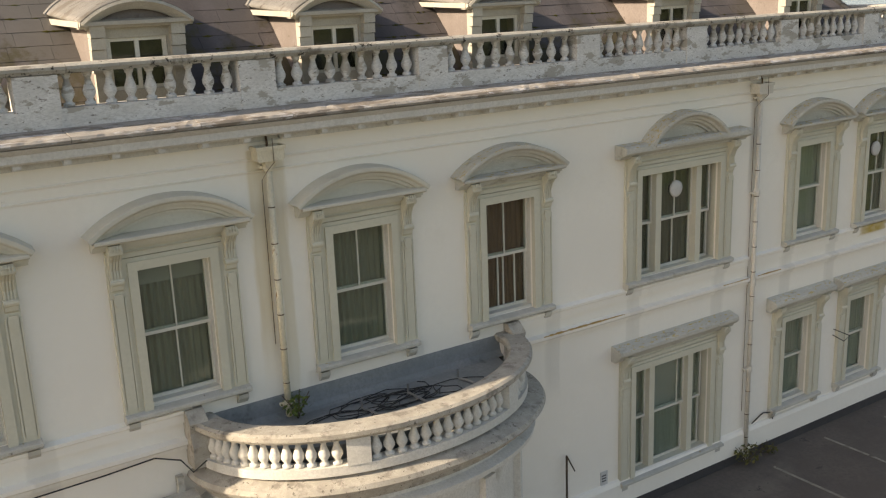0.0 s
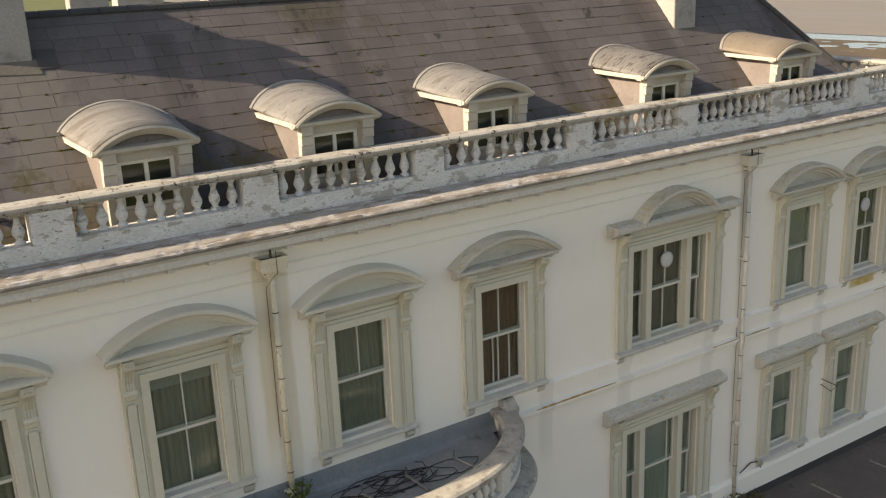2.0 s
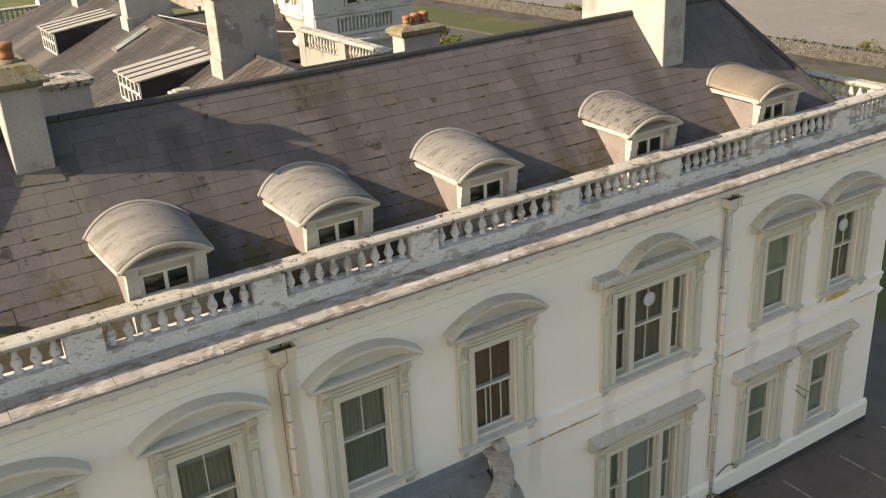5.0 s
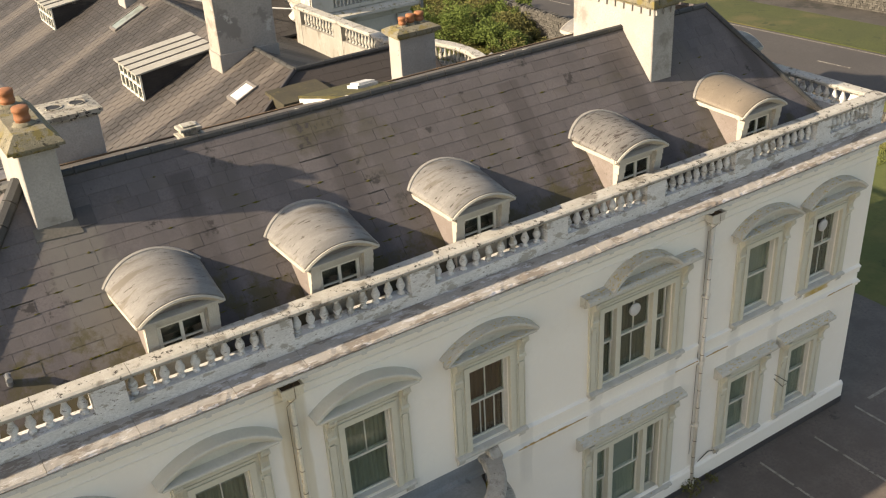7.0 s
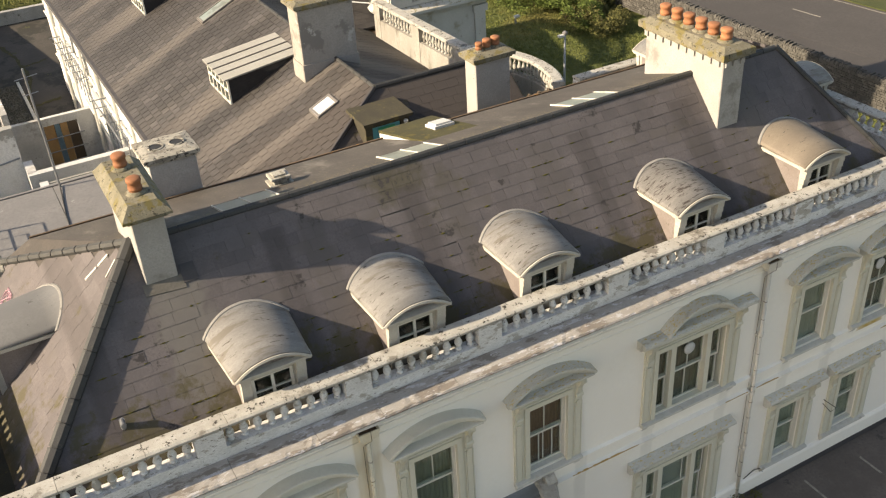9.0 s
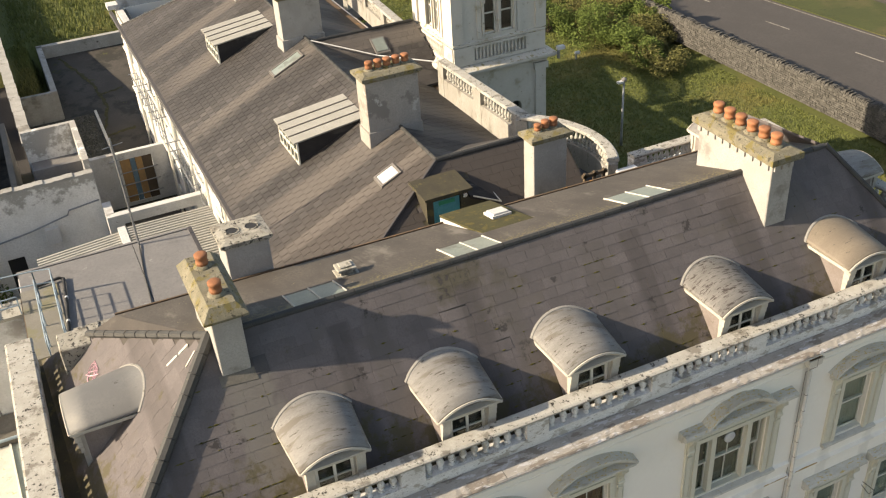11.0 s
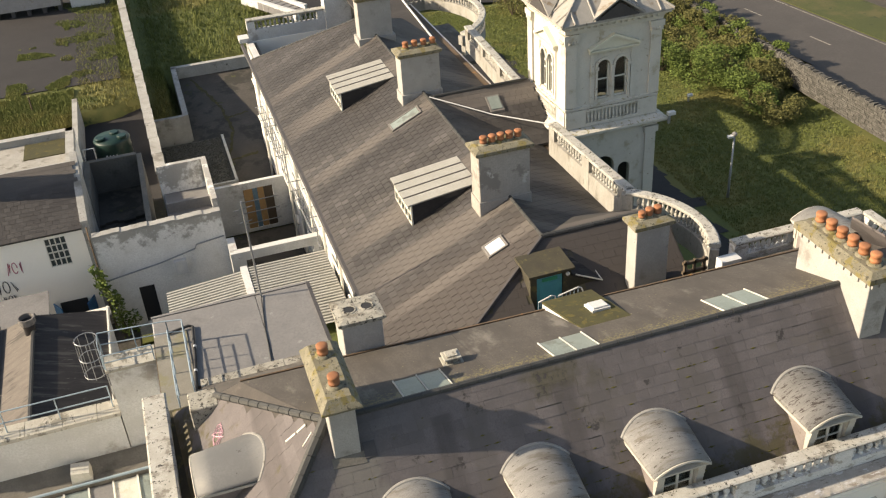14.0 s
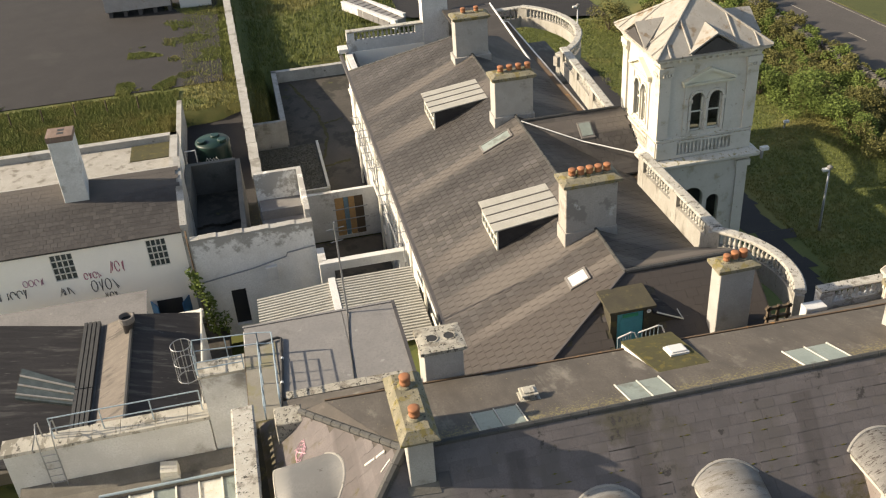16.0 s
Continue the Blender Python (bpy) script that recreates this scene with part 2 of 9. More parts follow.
M["cap"] = material("lichened_chimney_cap", (0.226, 0.207, 0.152), (0.143, 0.13, 0.0886), 1.6, rough=0.95, bump=0.7, stain=(0.156, 0.129, 0.0492), stain_scale=2.6, stain_at=0.52, edge=0.07, fine_amt=0.7,
                    spot=(0.0492, 0.0443, 0.0312), spot_scale=11.0, spot_at=0.57)
M["brick"] = material("bare_brown_brick", (0.2, 0.14, 0.11), (0.14, 0.1, 0.08), 2.5, rough=0.9, bump=0.4, spot=(0.27, 0.24, 0.2), spot_scale=5, spot_at=0.62)
M["dull_pane"] = material("dull_green_grey_pane", (0.1, 0.115, 0.105), (0.06, 0.07, 0.065), 1.5, rough=0.15, bump=0.02)
M["pot"] = material("terracotta", (0.338, 0.143, 0.0638), (0.27, 0.112, 0.0562), 2.0, rough=0.8, bump=0.2, spot=(0.188, 0.09, 0.06), spot_scale=8, spot_at=0.66, obj=0.15)
M["frame"] = material("white_sash_paint", (0.669, 0.653, 0.582), (0.616, 0.592, 0.517), 2.0, rough=0.6, bump=0.1, spot=(0.352, 0.313, 0.246), spot_scale=9, spot_at=0.72)
M["glass"] = glass_material("window_glass", (0.86, 0.9, 0.87))
M["rim_moss"] = material("bright_moss", (0.16, 0.16, 0.024), (0.112, 0.104, 0.02), 3.0, rough=1.0, bump=0.6)
M["joint_moss"] = material("olive_joint_moss", (0.101, 0.0941, 0.0252), (0.0605, 0.0571, 0.0216), 2.0, rough=1.0, bump=0.3, island=0.3, spec=0.1)
M["felt_brown"] = material("brown_roof_felt", (0.0638, 0.0555, 0.0495), (0.0465, 0.0413, 0.0375), 0.7, rough=0.85, bump=0.3, stain=(0.0825, 0.0728, 0.0638), stain_scale=0.8, stain_at=0.56)
M["hutfelt"] = material("brown_mossy_felt", (0.06, 0.0528, 0.032), (0.0416, 0.0376, 0.0264), 1.0, rough=0.95, bump=0.4, spot=(0.088, 0.076, 0.032), spot_scale=3, spot_at=0.58)
M["wired"] = material("wired_glass", (0.225, 0.259, 0.236), (0.176, 0.206, 0.188), 0.8, rough=0.3, bump=0.05, stain=(0.128, 0.139, 0.12), stain_scale=1.2, stain_at=0.55)
# The dark colour stands for rooms without light.
M["room"] = material("plaster_dark_for_unlit_rooms", (0.16, 0.15, 0.13), rough=0.9, bump=0)
M["curtain"] = material("olive_net_curtain", (0.31, 0.31, 0.248), (0.223, 0.229, 0.18), 1.5, rough=0.9, bump=0.1, stretch=(6, 6, 0.3))
M["curtain_dark"] = material("dim_olive_curtain", (0.2, 0.19, 0.14), (0.13, 0.125, 0.095), 1.5, rough=0.9, bump=0.1, stretch=(6, 6, 0.3))
M["curtain_brown"] = material("brown_curtain", (0.195, 0.112, 0.0675), (0.135, 0.075, 0.045), 1.5, rough=0.9, bump=0.1, stretch=(6, 6, 0.3))
M["curtain_green"] = material("pale_olive_net_curtain", (0.41, 0.42, 0.36), (0.34, 0.355, 0.31), 1.5, rough=0.9, bump=0.1, stretch=(6, 6, 0.3))
M["blind"] = material("grey_blind", (0.4, 0.41, 0.38), rough=0.9, bump=0.05)
M["pipe"] = material("cream_iron_pipe", (0.7, 0.65, 0.51), (0.64, 0.57, 0.42), 1.5, rough=0.6, bump=0.1, spot=(0.33, 0.18, 0.07), spot_scale=7, spot_at=0.64, stretch=(1, 1, 0.5))
M["pipe_white"] = material("off_white_iron_pipe", (0.66, 0.63, 0.56), (0.6, 0.56, 0.48), 1.5, rough=0.6, bump=0.1, spot=(0.4, 0.27, 0.14), spot_scale=6, spot_at=0.66, stretch=(1, 1, 0.5))
M["edge_rust"] = material("rusted_metal_edge", (0.13, 0.085, 0.05), (0.09, 0.065, 0.045), 2.0, rough=0.85, bump=0.3, spot=(0.24, 0.12, 0.04), spot_scale=2.5, spot_at=0.6)
M["rust"] = material("orange_lichen_streak", (0.5, 0.31, 0.09), (0.4, 0.27, 0.11), 6.0, rough=0.9, bump=0.3)
M["tar"] = material("black_tar_band", (0.045, 0.043, 0.045), (0.065, 0.06, 0.06), 1.2, rough=0.7, bump=0.2)
M["leadfloor"] = material("blue_grey_roof_coating", (0.202, 0.221, 0.224), (0.26, 0.273, 0.273), 0.7, rough=0.6, bump=0.1, stain=(0.111, 0.12, 0.117), stain_scale=1.1, stain_at=0.54, edge=0.12)
M["balcony"] = material("balcony_paint", (0.657, 0.643, 0.599), (0.567, 0.551, 0.5), 0.9, rough=0.8, bump=0.2, stain=(0.423, 0.401, 0.351), stain_scale=1.6, stain_at=0.58, edge=0.12, spot=(0.27, 0.248, 0.207), spot_scale=9, spot_at=0.66)
M["balcony_top"] = material("balcony_coping", (0.48, 0.452, 0.392), (0.352, 0.328, 0.28), 2.4, rough=0.9, bump=0.5, spot=(0.136, 0.124, 0.104), spot_scale=13, spot_at=0.6, stain=(0.24, 0.22, 0.188), stain_scale=4.0, stain_at=0.52, edge=0.14)
M["flat"] = material("grey_flat_roof", (0.19, 0.184, 0.178), (0.159, 0.155, 0.153), 0.4, rough=0.8, bump=0.1, stain=(0.12, 0.116, 0.112), stain_scale=0.6, stain_at=0.55, edge=0.15, spot=(0.232, 0.23, 0.221), spot_scale=1.6, spot_at=0.64)
M["corrugated"] = material("pale_fibre_cement", (0.33, 0.324, 0.295), (0.278, 0.271, 0.239), 0.7, rough=0.85, bump=0.15, stain=(0.218, 0.205, 0.177), stain_scale=0.8, stain_at=0.6)
# These two tones part the annex slopes by the side the sun strikes.
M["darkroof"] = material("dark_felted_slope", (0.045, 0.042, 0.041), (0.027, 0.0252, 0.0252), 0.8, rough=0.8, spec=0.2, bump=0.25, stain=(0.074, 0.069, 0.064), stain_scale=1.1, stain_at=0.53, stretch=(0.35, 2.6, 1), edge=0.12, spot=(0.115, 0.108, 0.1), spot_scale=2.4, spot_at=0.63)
M["tiled_sunlit"] = material("worn_lit_slope", (0.144, 0.125, 0.108), (0.101, 0.0875, 0.0751), 1.0, rough=0.85, bump=0.35, stain=(0.0612, 0.0551, 0.0488), stain_scale=1.3, stain_at=0.55, spot=(0.221, 0.208, 0.188), spot_scale=2.8, spot_at=0.65, stretch=(0.3, 2.0, 1), edge=0.1)
M["moss"] = material("mossy_felt", (0.0638, 0.0585, 0.0195), (0.042, 0.039, 0.0173), 1.0, rough=0.95, bump=0.5, spot=(0.09, 0.075, 0.018), spot_scale=3, spot_at=0.56)
M["white"] = material("clean_white_plastic", (0.571, 0.571, 0.555), (0.527, 0.527, 0.514), 1.0, rough=0.4, bump=0.02)
M["blue"] = material("blue_painted_steel", (0.13, 0.22, 0.28), (0.1, 0.17, 0.22), 2.0, rough=0.5, bump=0.1, spot=(0.2, 0.12, 0.07), spot_scale=8, spot_at=0.72)
M["bluedoor"] = material("bright_blue_paint", (0.03, 0.14, 0.3), (0.025, 0.1, 0.22), 1.0, rough=0.5, bump=0.05)
M["bluerail"] = material("grey_blue_rail", (0.27, 0.34, 0.39), (0.22, 0.28, 0.32), 2.0, rough=0.5, bump=0.05)
M["turquoise"] = material("turquoise_door_paint", (0.06, 0.3, 0.34), (0.05, 0.22, 0.27), 1.0, rough=0.5, bump=0.05)
M["tealglass"] = material("sign_green", (0.02, 0.26, 0.14), rough=0.5, bump=0)
M["iron"] = material("galvanised_iron", (0.3, 0.31, 0.32), (0.22, 0.23, 0.24), 1.5, rough=0.45, metal=0.6, bump=0.1)
M["black"] = material("black_cable", (0.03, 0.03, 0.03), rough=0.7, bump=0)
M["tank"] = material("green_plastic_tank", (0.009, 0.0337, 0.027), (0.00672, 0.0248, 0.0203), 1.0, rough=0.45, bump=0.05)
M["ply"] = material("weathered_orange_boards", (0.4, 0.24, 0.1), (0.3, 0.19, 0.09), 1.5, rough=0.85, bump=0.2)
M["asphalt"] = material("car_park_asphalt", (0.139, 0.117, 0.1), (0.1, 0.0848, 0.0736), 0.4, rough=0.9, bump=0.3, bump_scale=60, stain=(0.178, 0.154, 0.128), stain_scale=0.3, stain_at=0.55, edge=0.2,
                        spot=(0.067, 0.0592, 0.0524), spot_scale=1.2, spot_at=0.63)
M["road"] = material("road_asphalt", (0.072, 0.0646, 0.0588), (0.0598, 0.0537, 0.049), 0.2, rough=0.85, bump=0.2, bump_scale=60)
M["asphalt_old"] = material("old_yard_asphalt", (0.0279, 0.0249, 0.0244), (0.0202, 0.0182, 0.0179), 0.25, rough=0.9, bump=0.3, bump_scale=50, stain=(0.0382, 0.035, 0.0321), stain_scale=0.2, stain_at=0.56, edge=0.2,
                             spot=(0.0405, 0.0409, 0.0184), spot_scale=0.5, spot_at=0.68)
M["line"] = material("worn_road_paint", (0.315, 0.292, 0.247), (0.18, 0.161, 0.135), 2.5, rough=0.85, bump=0.1, stain=(0.105, 0.09, 0.075), stain_scale=3.0, stain_at=0.56, edge=0.06)
M["walk"] = material("mossy_walkway_slab", (0.212, 0.2, 0.17), (0.17, 0.159, 0.132), 0.8, rough=0.85, bump=0.2, stain=(0.17, 0.159, 0.102), stain_scale=0.9, stain_at=0.5, edge=0.12, spot=(0.068, 0.0638, 0.0467), spot_scale=4.0, spot_at=0.64)
# Dark concrete with darker blotches and mossy spots.
M["concrete"] = material("dark_yard_concrete", (0.0781, 0.0685, 0.0565), (0.0529, 0.0466, 0.0381), 0.3, rough=0.85, bump=0.3, stain=(0.0327, 0.0306, 0.0242), stain_scale=0.45, stain_at=0.5, edge=0.08, spot=(0.063, 0.0636, 0.023), spot_scale=0.9, spot_at=0.62)
# Dark grey render with darker blotches.
M["dark_render"] = material("dark_grey_render", (0.15, 0.138, 0.12), (0.105, 0.0974, 0.0824), 0.6, rough=0.9, bump=0.3, stain=(0.0673, 0.0637, 0.0524), stain_scale=0.7, stain_at=0.55, edge=0.15)
M["grit"] = material("mossy_gravel", (0.09, 0.087, 0.0728), (0.048, 0.048, 0.0364), 2.5, rough=0.95, bump=0.6, spot=(0.18, 0.174, 0.151), spot_scale=12, spot_at=0.6)
M["ground"] = material("rough_grass", (0.102, 0.114, 0.0315), (0.0759, 0.0925, 0.0254), 0.15, rough=1.0, bump=0.8, bump_scale=3.0, stain=(0.129, 0.12, 0.037), stain_scale=0.14, stain_at=0.5, edge=0.15,
                        spot=(0.0454, 0.0604, 0.0162), spot_scale=0.4, spot_at=0.6)
M["grass"] = material("grass_blades", (0.149, 0.167, 0.044), (0.113, 0.135, 0.035), 0.2, rough=0.9, bump=0, stain=(0.174, 0.162, 0.0507), stain_scale=0.14, stain_at=0.5, edge=0.12, island=0.12)
M["verge"] = material("mown_verge", (0.0569, 0.0668, 0.0179), (0.0445, 0.0535, 0.0158), 0.2, rough=1.0, bump=0.7, bump_scale=3.0, stain=(0.0795, 0.0718, 0.0272), stain_scale=0.18, stain_at=0.52, edge=0.15, spot=(0.0322, 0.0396, 0.0124), spot_scale=0.9, spot_at=0.6)
M["leaf"] = material("shrub_leaves", (0.123, 0.163, 0.0413), (0.0836, 0.117, 0.0314), 0.6, rough=0.8, bump=0, island=0.25, spec=0.12)
M["leaf_dry"] = material("olive_shrub_leaves", (0.14, 0.137, 0.0486), (0.105, 0.0992, 0.0393), 0.6, rough=0.85, bump=0, island=0.25, spec=0.1)
M["twig"] = material("twigs", (0.1, 0.075, 0.05), rough=0.9, bump=0)
M["rubble_rest"] = material("rubble_stone_far", (0.101, 0.0953, 0.084), (0.072, 0.0675, 0.0591), 1.5, rough=0.95, bump=0.5, spot=(0.0338, 0.0316, 0.0275), spot_scale=5, spot_at=0.58, island=0.3)
M["sea"] = material("calm_sea", (0.17, 0.2, 0.22), (0.2, 0.23, 0.25), 0.02, rough=0.25, bump=0.3, bump_scale=0.3)
M["shingle"] = material("pale_shingle", (0.197, 0.185, 0.167), (0.161, 0.152, 0.137), 0.1, rough=0.9, bump=0.5, bump_scale=2.0, stain=(0.131, 0.119, 0.101), stain_scale=0.15, stain_at=0.6, spot=(0.0714, 0.0506, 0.0297), spot_scale=0.6, spot_at=0.68)
M["sand"] = material("wet_sand", (0.231, 0.196, 0.154), (0.196, 0.168, 0.136), 0.02, rough=0.6, bump=0.2, bump_scale=0.5, stain=(0.189, 0.178, 0.164), stain_scale=0.02, stain_at=0.5, edge=0.2, stretch=(1.5, 0.3, 1))
M["shore"] = material("weedy_shore", (0.112, 0.084, 0.049), (0.07, 0.056, 0.035), 0.06, rough=0.9, bump=0.6, bump_scale=0.6, spot=(0.175, 0.147, 0.105), spot_scale=0.2, spot_at=0.6)
M["scrawl"] = material("dark_spray_paint", (0.05, 0.05, 0.055), rough=0.7, bump=0)
M["scrawl_red"] = material("pink_spray_paint", (0.55, 0.2, 0.25), rough=0.7, bump=0)
M["scrawl_pink"] = material("faded_pink_spray_paint", (0.58, 0.34, 0.4), rough=0.8, bump=0)
M["red"] = material("container_grey", (0.33, 0.31, 0.3), (0.27, 0.25, 0.24), 0.8, rough=0.6, bump=0.1, stain=(0.2, 0.15, 0.12), stain_scale=0.6, stain_at=0.56, edge=0.1)


def streak(m, axis, centre, half, z0, z1, colour, amount=0.8, seed=0.0, run=(5.0, 5.0, 0.45)):
    """A run of dirty water or a band of tone down a wall or slope: strongest in the middle, ragged at its edges, fading
    out below.
    """
    nt = m.node_tree
    n, link = nt.nodes, nt.links.new
    bsdf = n["Principled BSDF"]
    old = bsdf.inputs["Base Color"].links[0].from_socket
    geo, sep = n.new("ShaderNodeNewGeometry"), n.new("ShaderNodeSeparateXYZ")
    link(geo.outputs["Position"], sep.inputs[0])
    mp, tex = n.new("ShaderNodeMapping"), n.new("ShaderNodeTexNoise")
    mp.inputs["Scale"].default_value = run
    mp.inputs["Location"].default_value = (seed, 0, seed)
    link(geo.outputs["Position"], mp.inputs[0])
    link(mp.outputs[0], tex.inputs["Vector"])
    tex.inputs["Scale"].default_value, tex.inputs["Detail"].default_value = 1.2, 5.0

    def calc(op, a, b=0.0, c=0.0):
        x = n.new("ShaderNodeMath")
        x.operation = op
        for s, v in zip(x.inputs, (a, b, c)):
            if isinstance(v, (int, float)):
                s.default_value = v
            else:
                link(v, s)
        return x.outputs[0]

    def smooth(v, a, b):
        r = n.new("ShaderNodeMapRange")
        r.interpolation_type = "SMOOTHSTEP"
        r.inputs[1].default_value, r.inputs[2].default_value = a, b
        link(v, r.inputs[0])
        return r.outputs[0]

    off = calc("ABSOLUTE", calc("SUBTRACT", sep.outputs["XY".index(axis)], centre))
    ragged = calc("MULTIPLY_ADD", calc("SUBTRACT", tex.outputs["Fac"], 0.5), half * 1.6, off)
    f = calc("SUBTRACT", 1.0, smooth(ragged, half * 0.45, half))
    f = calc("MULTIPLY", f, smooth(sep.outputs[2], z0, z0 + 0.4 * (z1 - z0)))
    f = calc("MULTIPLY", f, calc("SUBTRACT", 1.0, smooth(sep.outputs[2], z1 - 0.02, z1 + 0.02)))
    f = calc("MULTIPLY", f, calc("MULTIPLY_ADD", tex.outputs["Fac"], amount, amount * 0.4))
    x = n.new("ShaderNodeMix")
    x.data_type = "RGBA"
    link(f, x.inputs[0])
    link(old, x.inputs[6])
    x.inputs[7].default_value = (*colour, 1)
    link(x.outputs[2], bsdf.inputs["Base Color"])


OCHRE, GREY = (0.56, 0.46, 0.26), (0.45, 0.43, 0.38)
streak(M["wall"], "X", 0.12, 0.2, 4.4, 8.3, OCHRE, 0.62, 0.0, (5.0, 5.0, 0.8))
streak(M["wall"], "X", 0.46, 0.13, 3.6, 8.25, OCHRE, 0.45, 5.0, (6.0, 6.0, 0.9))
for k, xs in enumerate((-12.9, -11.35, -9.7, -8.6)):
    streak(M["wall_old_dimmed"], "X", xs, 0.05 + 0.02 * (k % 3), 7.2 + 0.25 * (k % 2), 8.9, (0.14, 0.13, 0.11), 0.55, 20.0 + k)
PALE, DARK_RUN = (0.108, 0.095, 0.084), (0.026, 0.0235, 0.022)
for key in ("slate_wing", "joint_wing"):
    streak(M[key], "Y", 10.4, 4.2, 5.0, 11.0, (0.056, 0.048, 0.043), 1.15, 38.0, (0.12, 0.8, 0.12))
for k, (yc, hw, tone) in enumerate(((12.8, 0.5, PALE), (15.0, 0.9, PALE), (17.9, 1.1, PALE), (24.0, 0.55, PALE), (29.3, 1.1, PALE), (33.6, 0.8, PALE),
                                    (16.4, 0.3, DARK_RUN), (20.2, 0.6, DARK_RUN), (22.6, 0.4, DARK_RUN), (26.2, 0.9, DARK_RUN), (27.8, 0.35, DARK_RUN), (31.4, 0.6, DARK_RUN), (35.6, 0.5, DARK_RUN))):
    for key in ("slate_wing", "joint_wing"):
        amount = 0.95 if tone is PALE else 1.0 if key == "joint_wing" else 0.55
        streak(M[key], "Y", yc, hw * (1.0 if tone is PALE else 1.5), 6.6, 11.0, tone, amount, 40.0 + k, (0.12, 2.2, 0.12))
# Dark and pale bands up the front slates, several dark ones beside dormers.
for k, (xc, hw, tone) in enumerate(((-4.2, 0.35, DARK_RUN), (-2.2, 0.5, PALE), (-0.1, 0.3, DARK_RUN), (0.7, 0.4, PALE), (3.1, 0.4, DARK_RUN), (4.0, 0.35, PALE), (6.6, 0.6, PALE), (7.7, 0.4, DARK_RUN), (10.9, 0.5, DARK_RUN), (11.9, 0.4, PALE), (15.0, 0.4, DARK_RUN))):
    for key in ("slate", "slate_rest"):
        streak(M[key], "X", xc, hw, 8.2, 11.6, (0.09, 0.081, 0.076) if tone is PALE else (0.05, 0.044, 0.043), 0.55, 70.0 + k, (2.2, 0.12, 0.12))
for key in ("slate", "slate_rest"):
    streak(M[key], "X", 12.75, 0.5, 7.6, 11.5, (0.112, 0.102, 0.094), 0.8, 95.0, (2.2, 0.12, 0.12))
    streak(M[key], "X", -2.3, 0.75, 8.9, 11.2, (0.15, 0.141, 0.128), 0.75, 97.0, (2.6, 2.6, 1.2))
streak(M["wall"], "X", 11.36, 0.22, 5.5, 8.3, GREY, 0.5, 2.0)
streak(M["wall"], "X", 15.85, 0.6, 4.34, 4.64, (0.44, 0.31, 0.06), 0.95, 9.0, (5.0, 5.0, 5.0))
for k, xs in enumerate((-5.2, -3.4, 0.85, 2.75, 5.75, 7.85, 10.35, 12.6, 14.25)):
    streak(M["wall"], "X", xs, 0.24, 2.6, 4.68, GREY, 0.3, 3.0 + k)


def growth(m, z_low, z_high, colour, scale=1.6, at=0.5):
    """Moss that grows thick along the foot of a roof and thins out upwards."""
    nt = m.node_tree
    n, link = nt.nodes, nt.links.new
    bsdf = n["Principled BSDF"]
    old = bsdf.inputs["Base Color"].links[0].from_socket
    geo, sep, tex = n.new("ShaderNodeNewGeometry"), n.new("ShaderNodeSeparateXYZ"), n.new("ShaderNodeTexNoise")
    link(geo.outputs["Position"], sep.inputs[0])
    link(geo.outputs["Position"], tex.inputs["Vector"])
    tex.inputs["Scale"].default_value, tex.inputs["Detail"].default_value, tex.inputs["Roughness"].default_value = scale, 6.0, 0.7
    h, add, r = n.new("ShaderNodeMapRange"), n.new("ShaderNodeMath"), n.new("ShaderNodeMapRange")
    h.inputs[1].default_value, h.inputs[2].default_value, h.inputs[3].default_value, h.inputs[4].default_value = z_low, z_high, 0.14, -0.2
    link(sep.outputs[2], h.inputs[0])
    add.operation = "ADD"
    link(tex.outputs["Fac"], add.inputs[0])
    link(h.outputs[0], add.inputs[1])
    r.interpolation_type = "SMOOTHSTEP"
    r.inputs[1].default_value, r.inputs[2].default_value, r.inputs[4].default_value = at, at + 0.14, 0.75
    link(add.outputs[0], r.inputs[0])
    x = n.new("ShaderNodeMix")
    x.data_type = "RGBA"
    link(r.outputs[0], x.inputs[0])
    link(old, x.inputs[6])
    x.inputs[7].default_value = (*colour, 1)
    link(x.outputs[2], bsdf.inputs["Base Color"])


for key in ("slate", "slate_rest"):
    growth(M[key], 8.7, 10.9, (0.07, 0.061, 0.027), 1.6, 0.475)

growth(M["peel"], 5.75, 4.3, (0.22, 0.205, 0.18), 1.9, 0.5)
growth(M["deck"], 12.02, 11.4, (0.2, 0.172, 0.075), 13.0, 0.53)

# ---- mesh helpers ----
AT = {}


def box(bm, x0, x1, y0, y1, z0, z1):
    v = [bm.verts.new(p) for p in ((x0, y0, z0), (x1, y0, z0), (x1, y1, z0), (x0, y1, z0), (x0, y0, z1), (x1, y0, z1), (x1, y1, z1), (x0, y1, z1))]
    for f in ((3, 2, 1, 0), (4, 5, 6, 7), (0, 1, 5, 4), (1, 2, 6, 5), (2, 3, 7, 6), (3, 0, 4, 7)):
        bm.faces.new([v[i] for i in f])
    return v


def prism(bm, pts, vec):
    """A flat polygon pushed along vec."""
    vec = Vector(vec)
    a = [bm.verts.new(p) for p in pts]
    b = [bm.verts.new(Vector(p) + vec) for p in pts]
    bm.faces.new(a[::-1])
    bm.faces.new(b)
    for i in range(len(a)):
        j = (i + 1) % len(a)
        bm.faces.new((a[i], a[j], b[j], b[i]))


def run_x(bm, prof, x0, x1):
    """A (y, z) profile run along x."""
    prism(bm, [(x0, y, z) for y, z in prof], (x1 - x0, 0, 0))


def run_y(bm, prof, y0, y1):
    prism(bm, [(x, y0, z) for x, z in prof], (0, y1 - y0, 0))


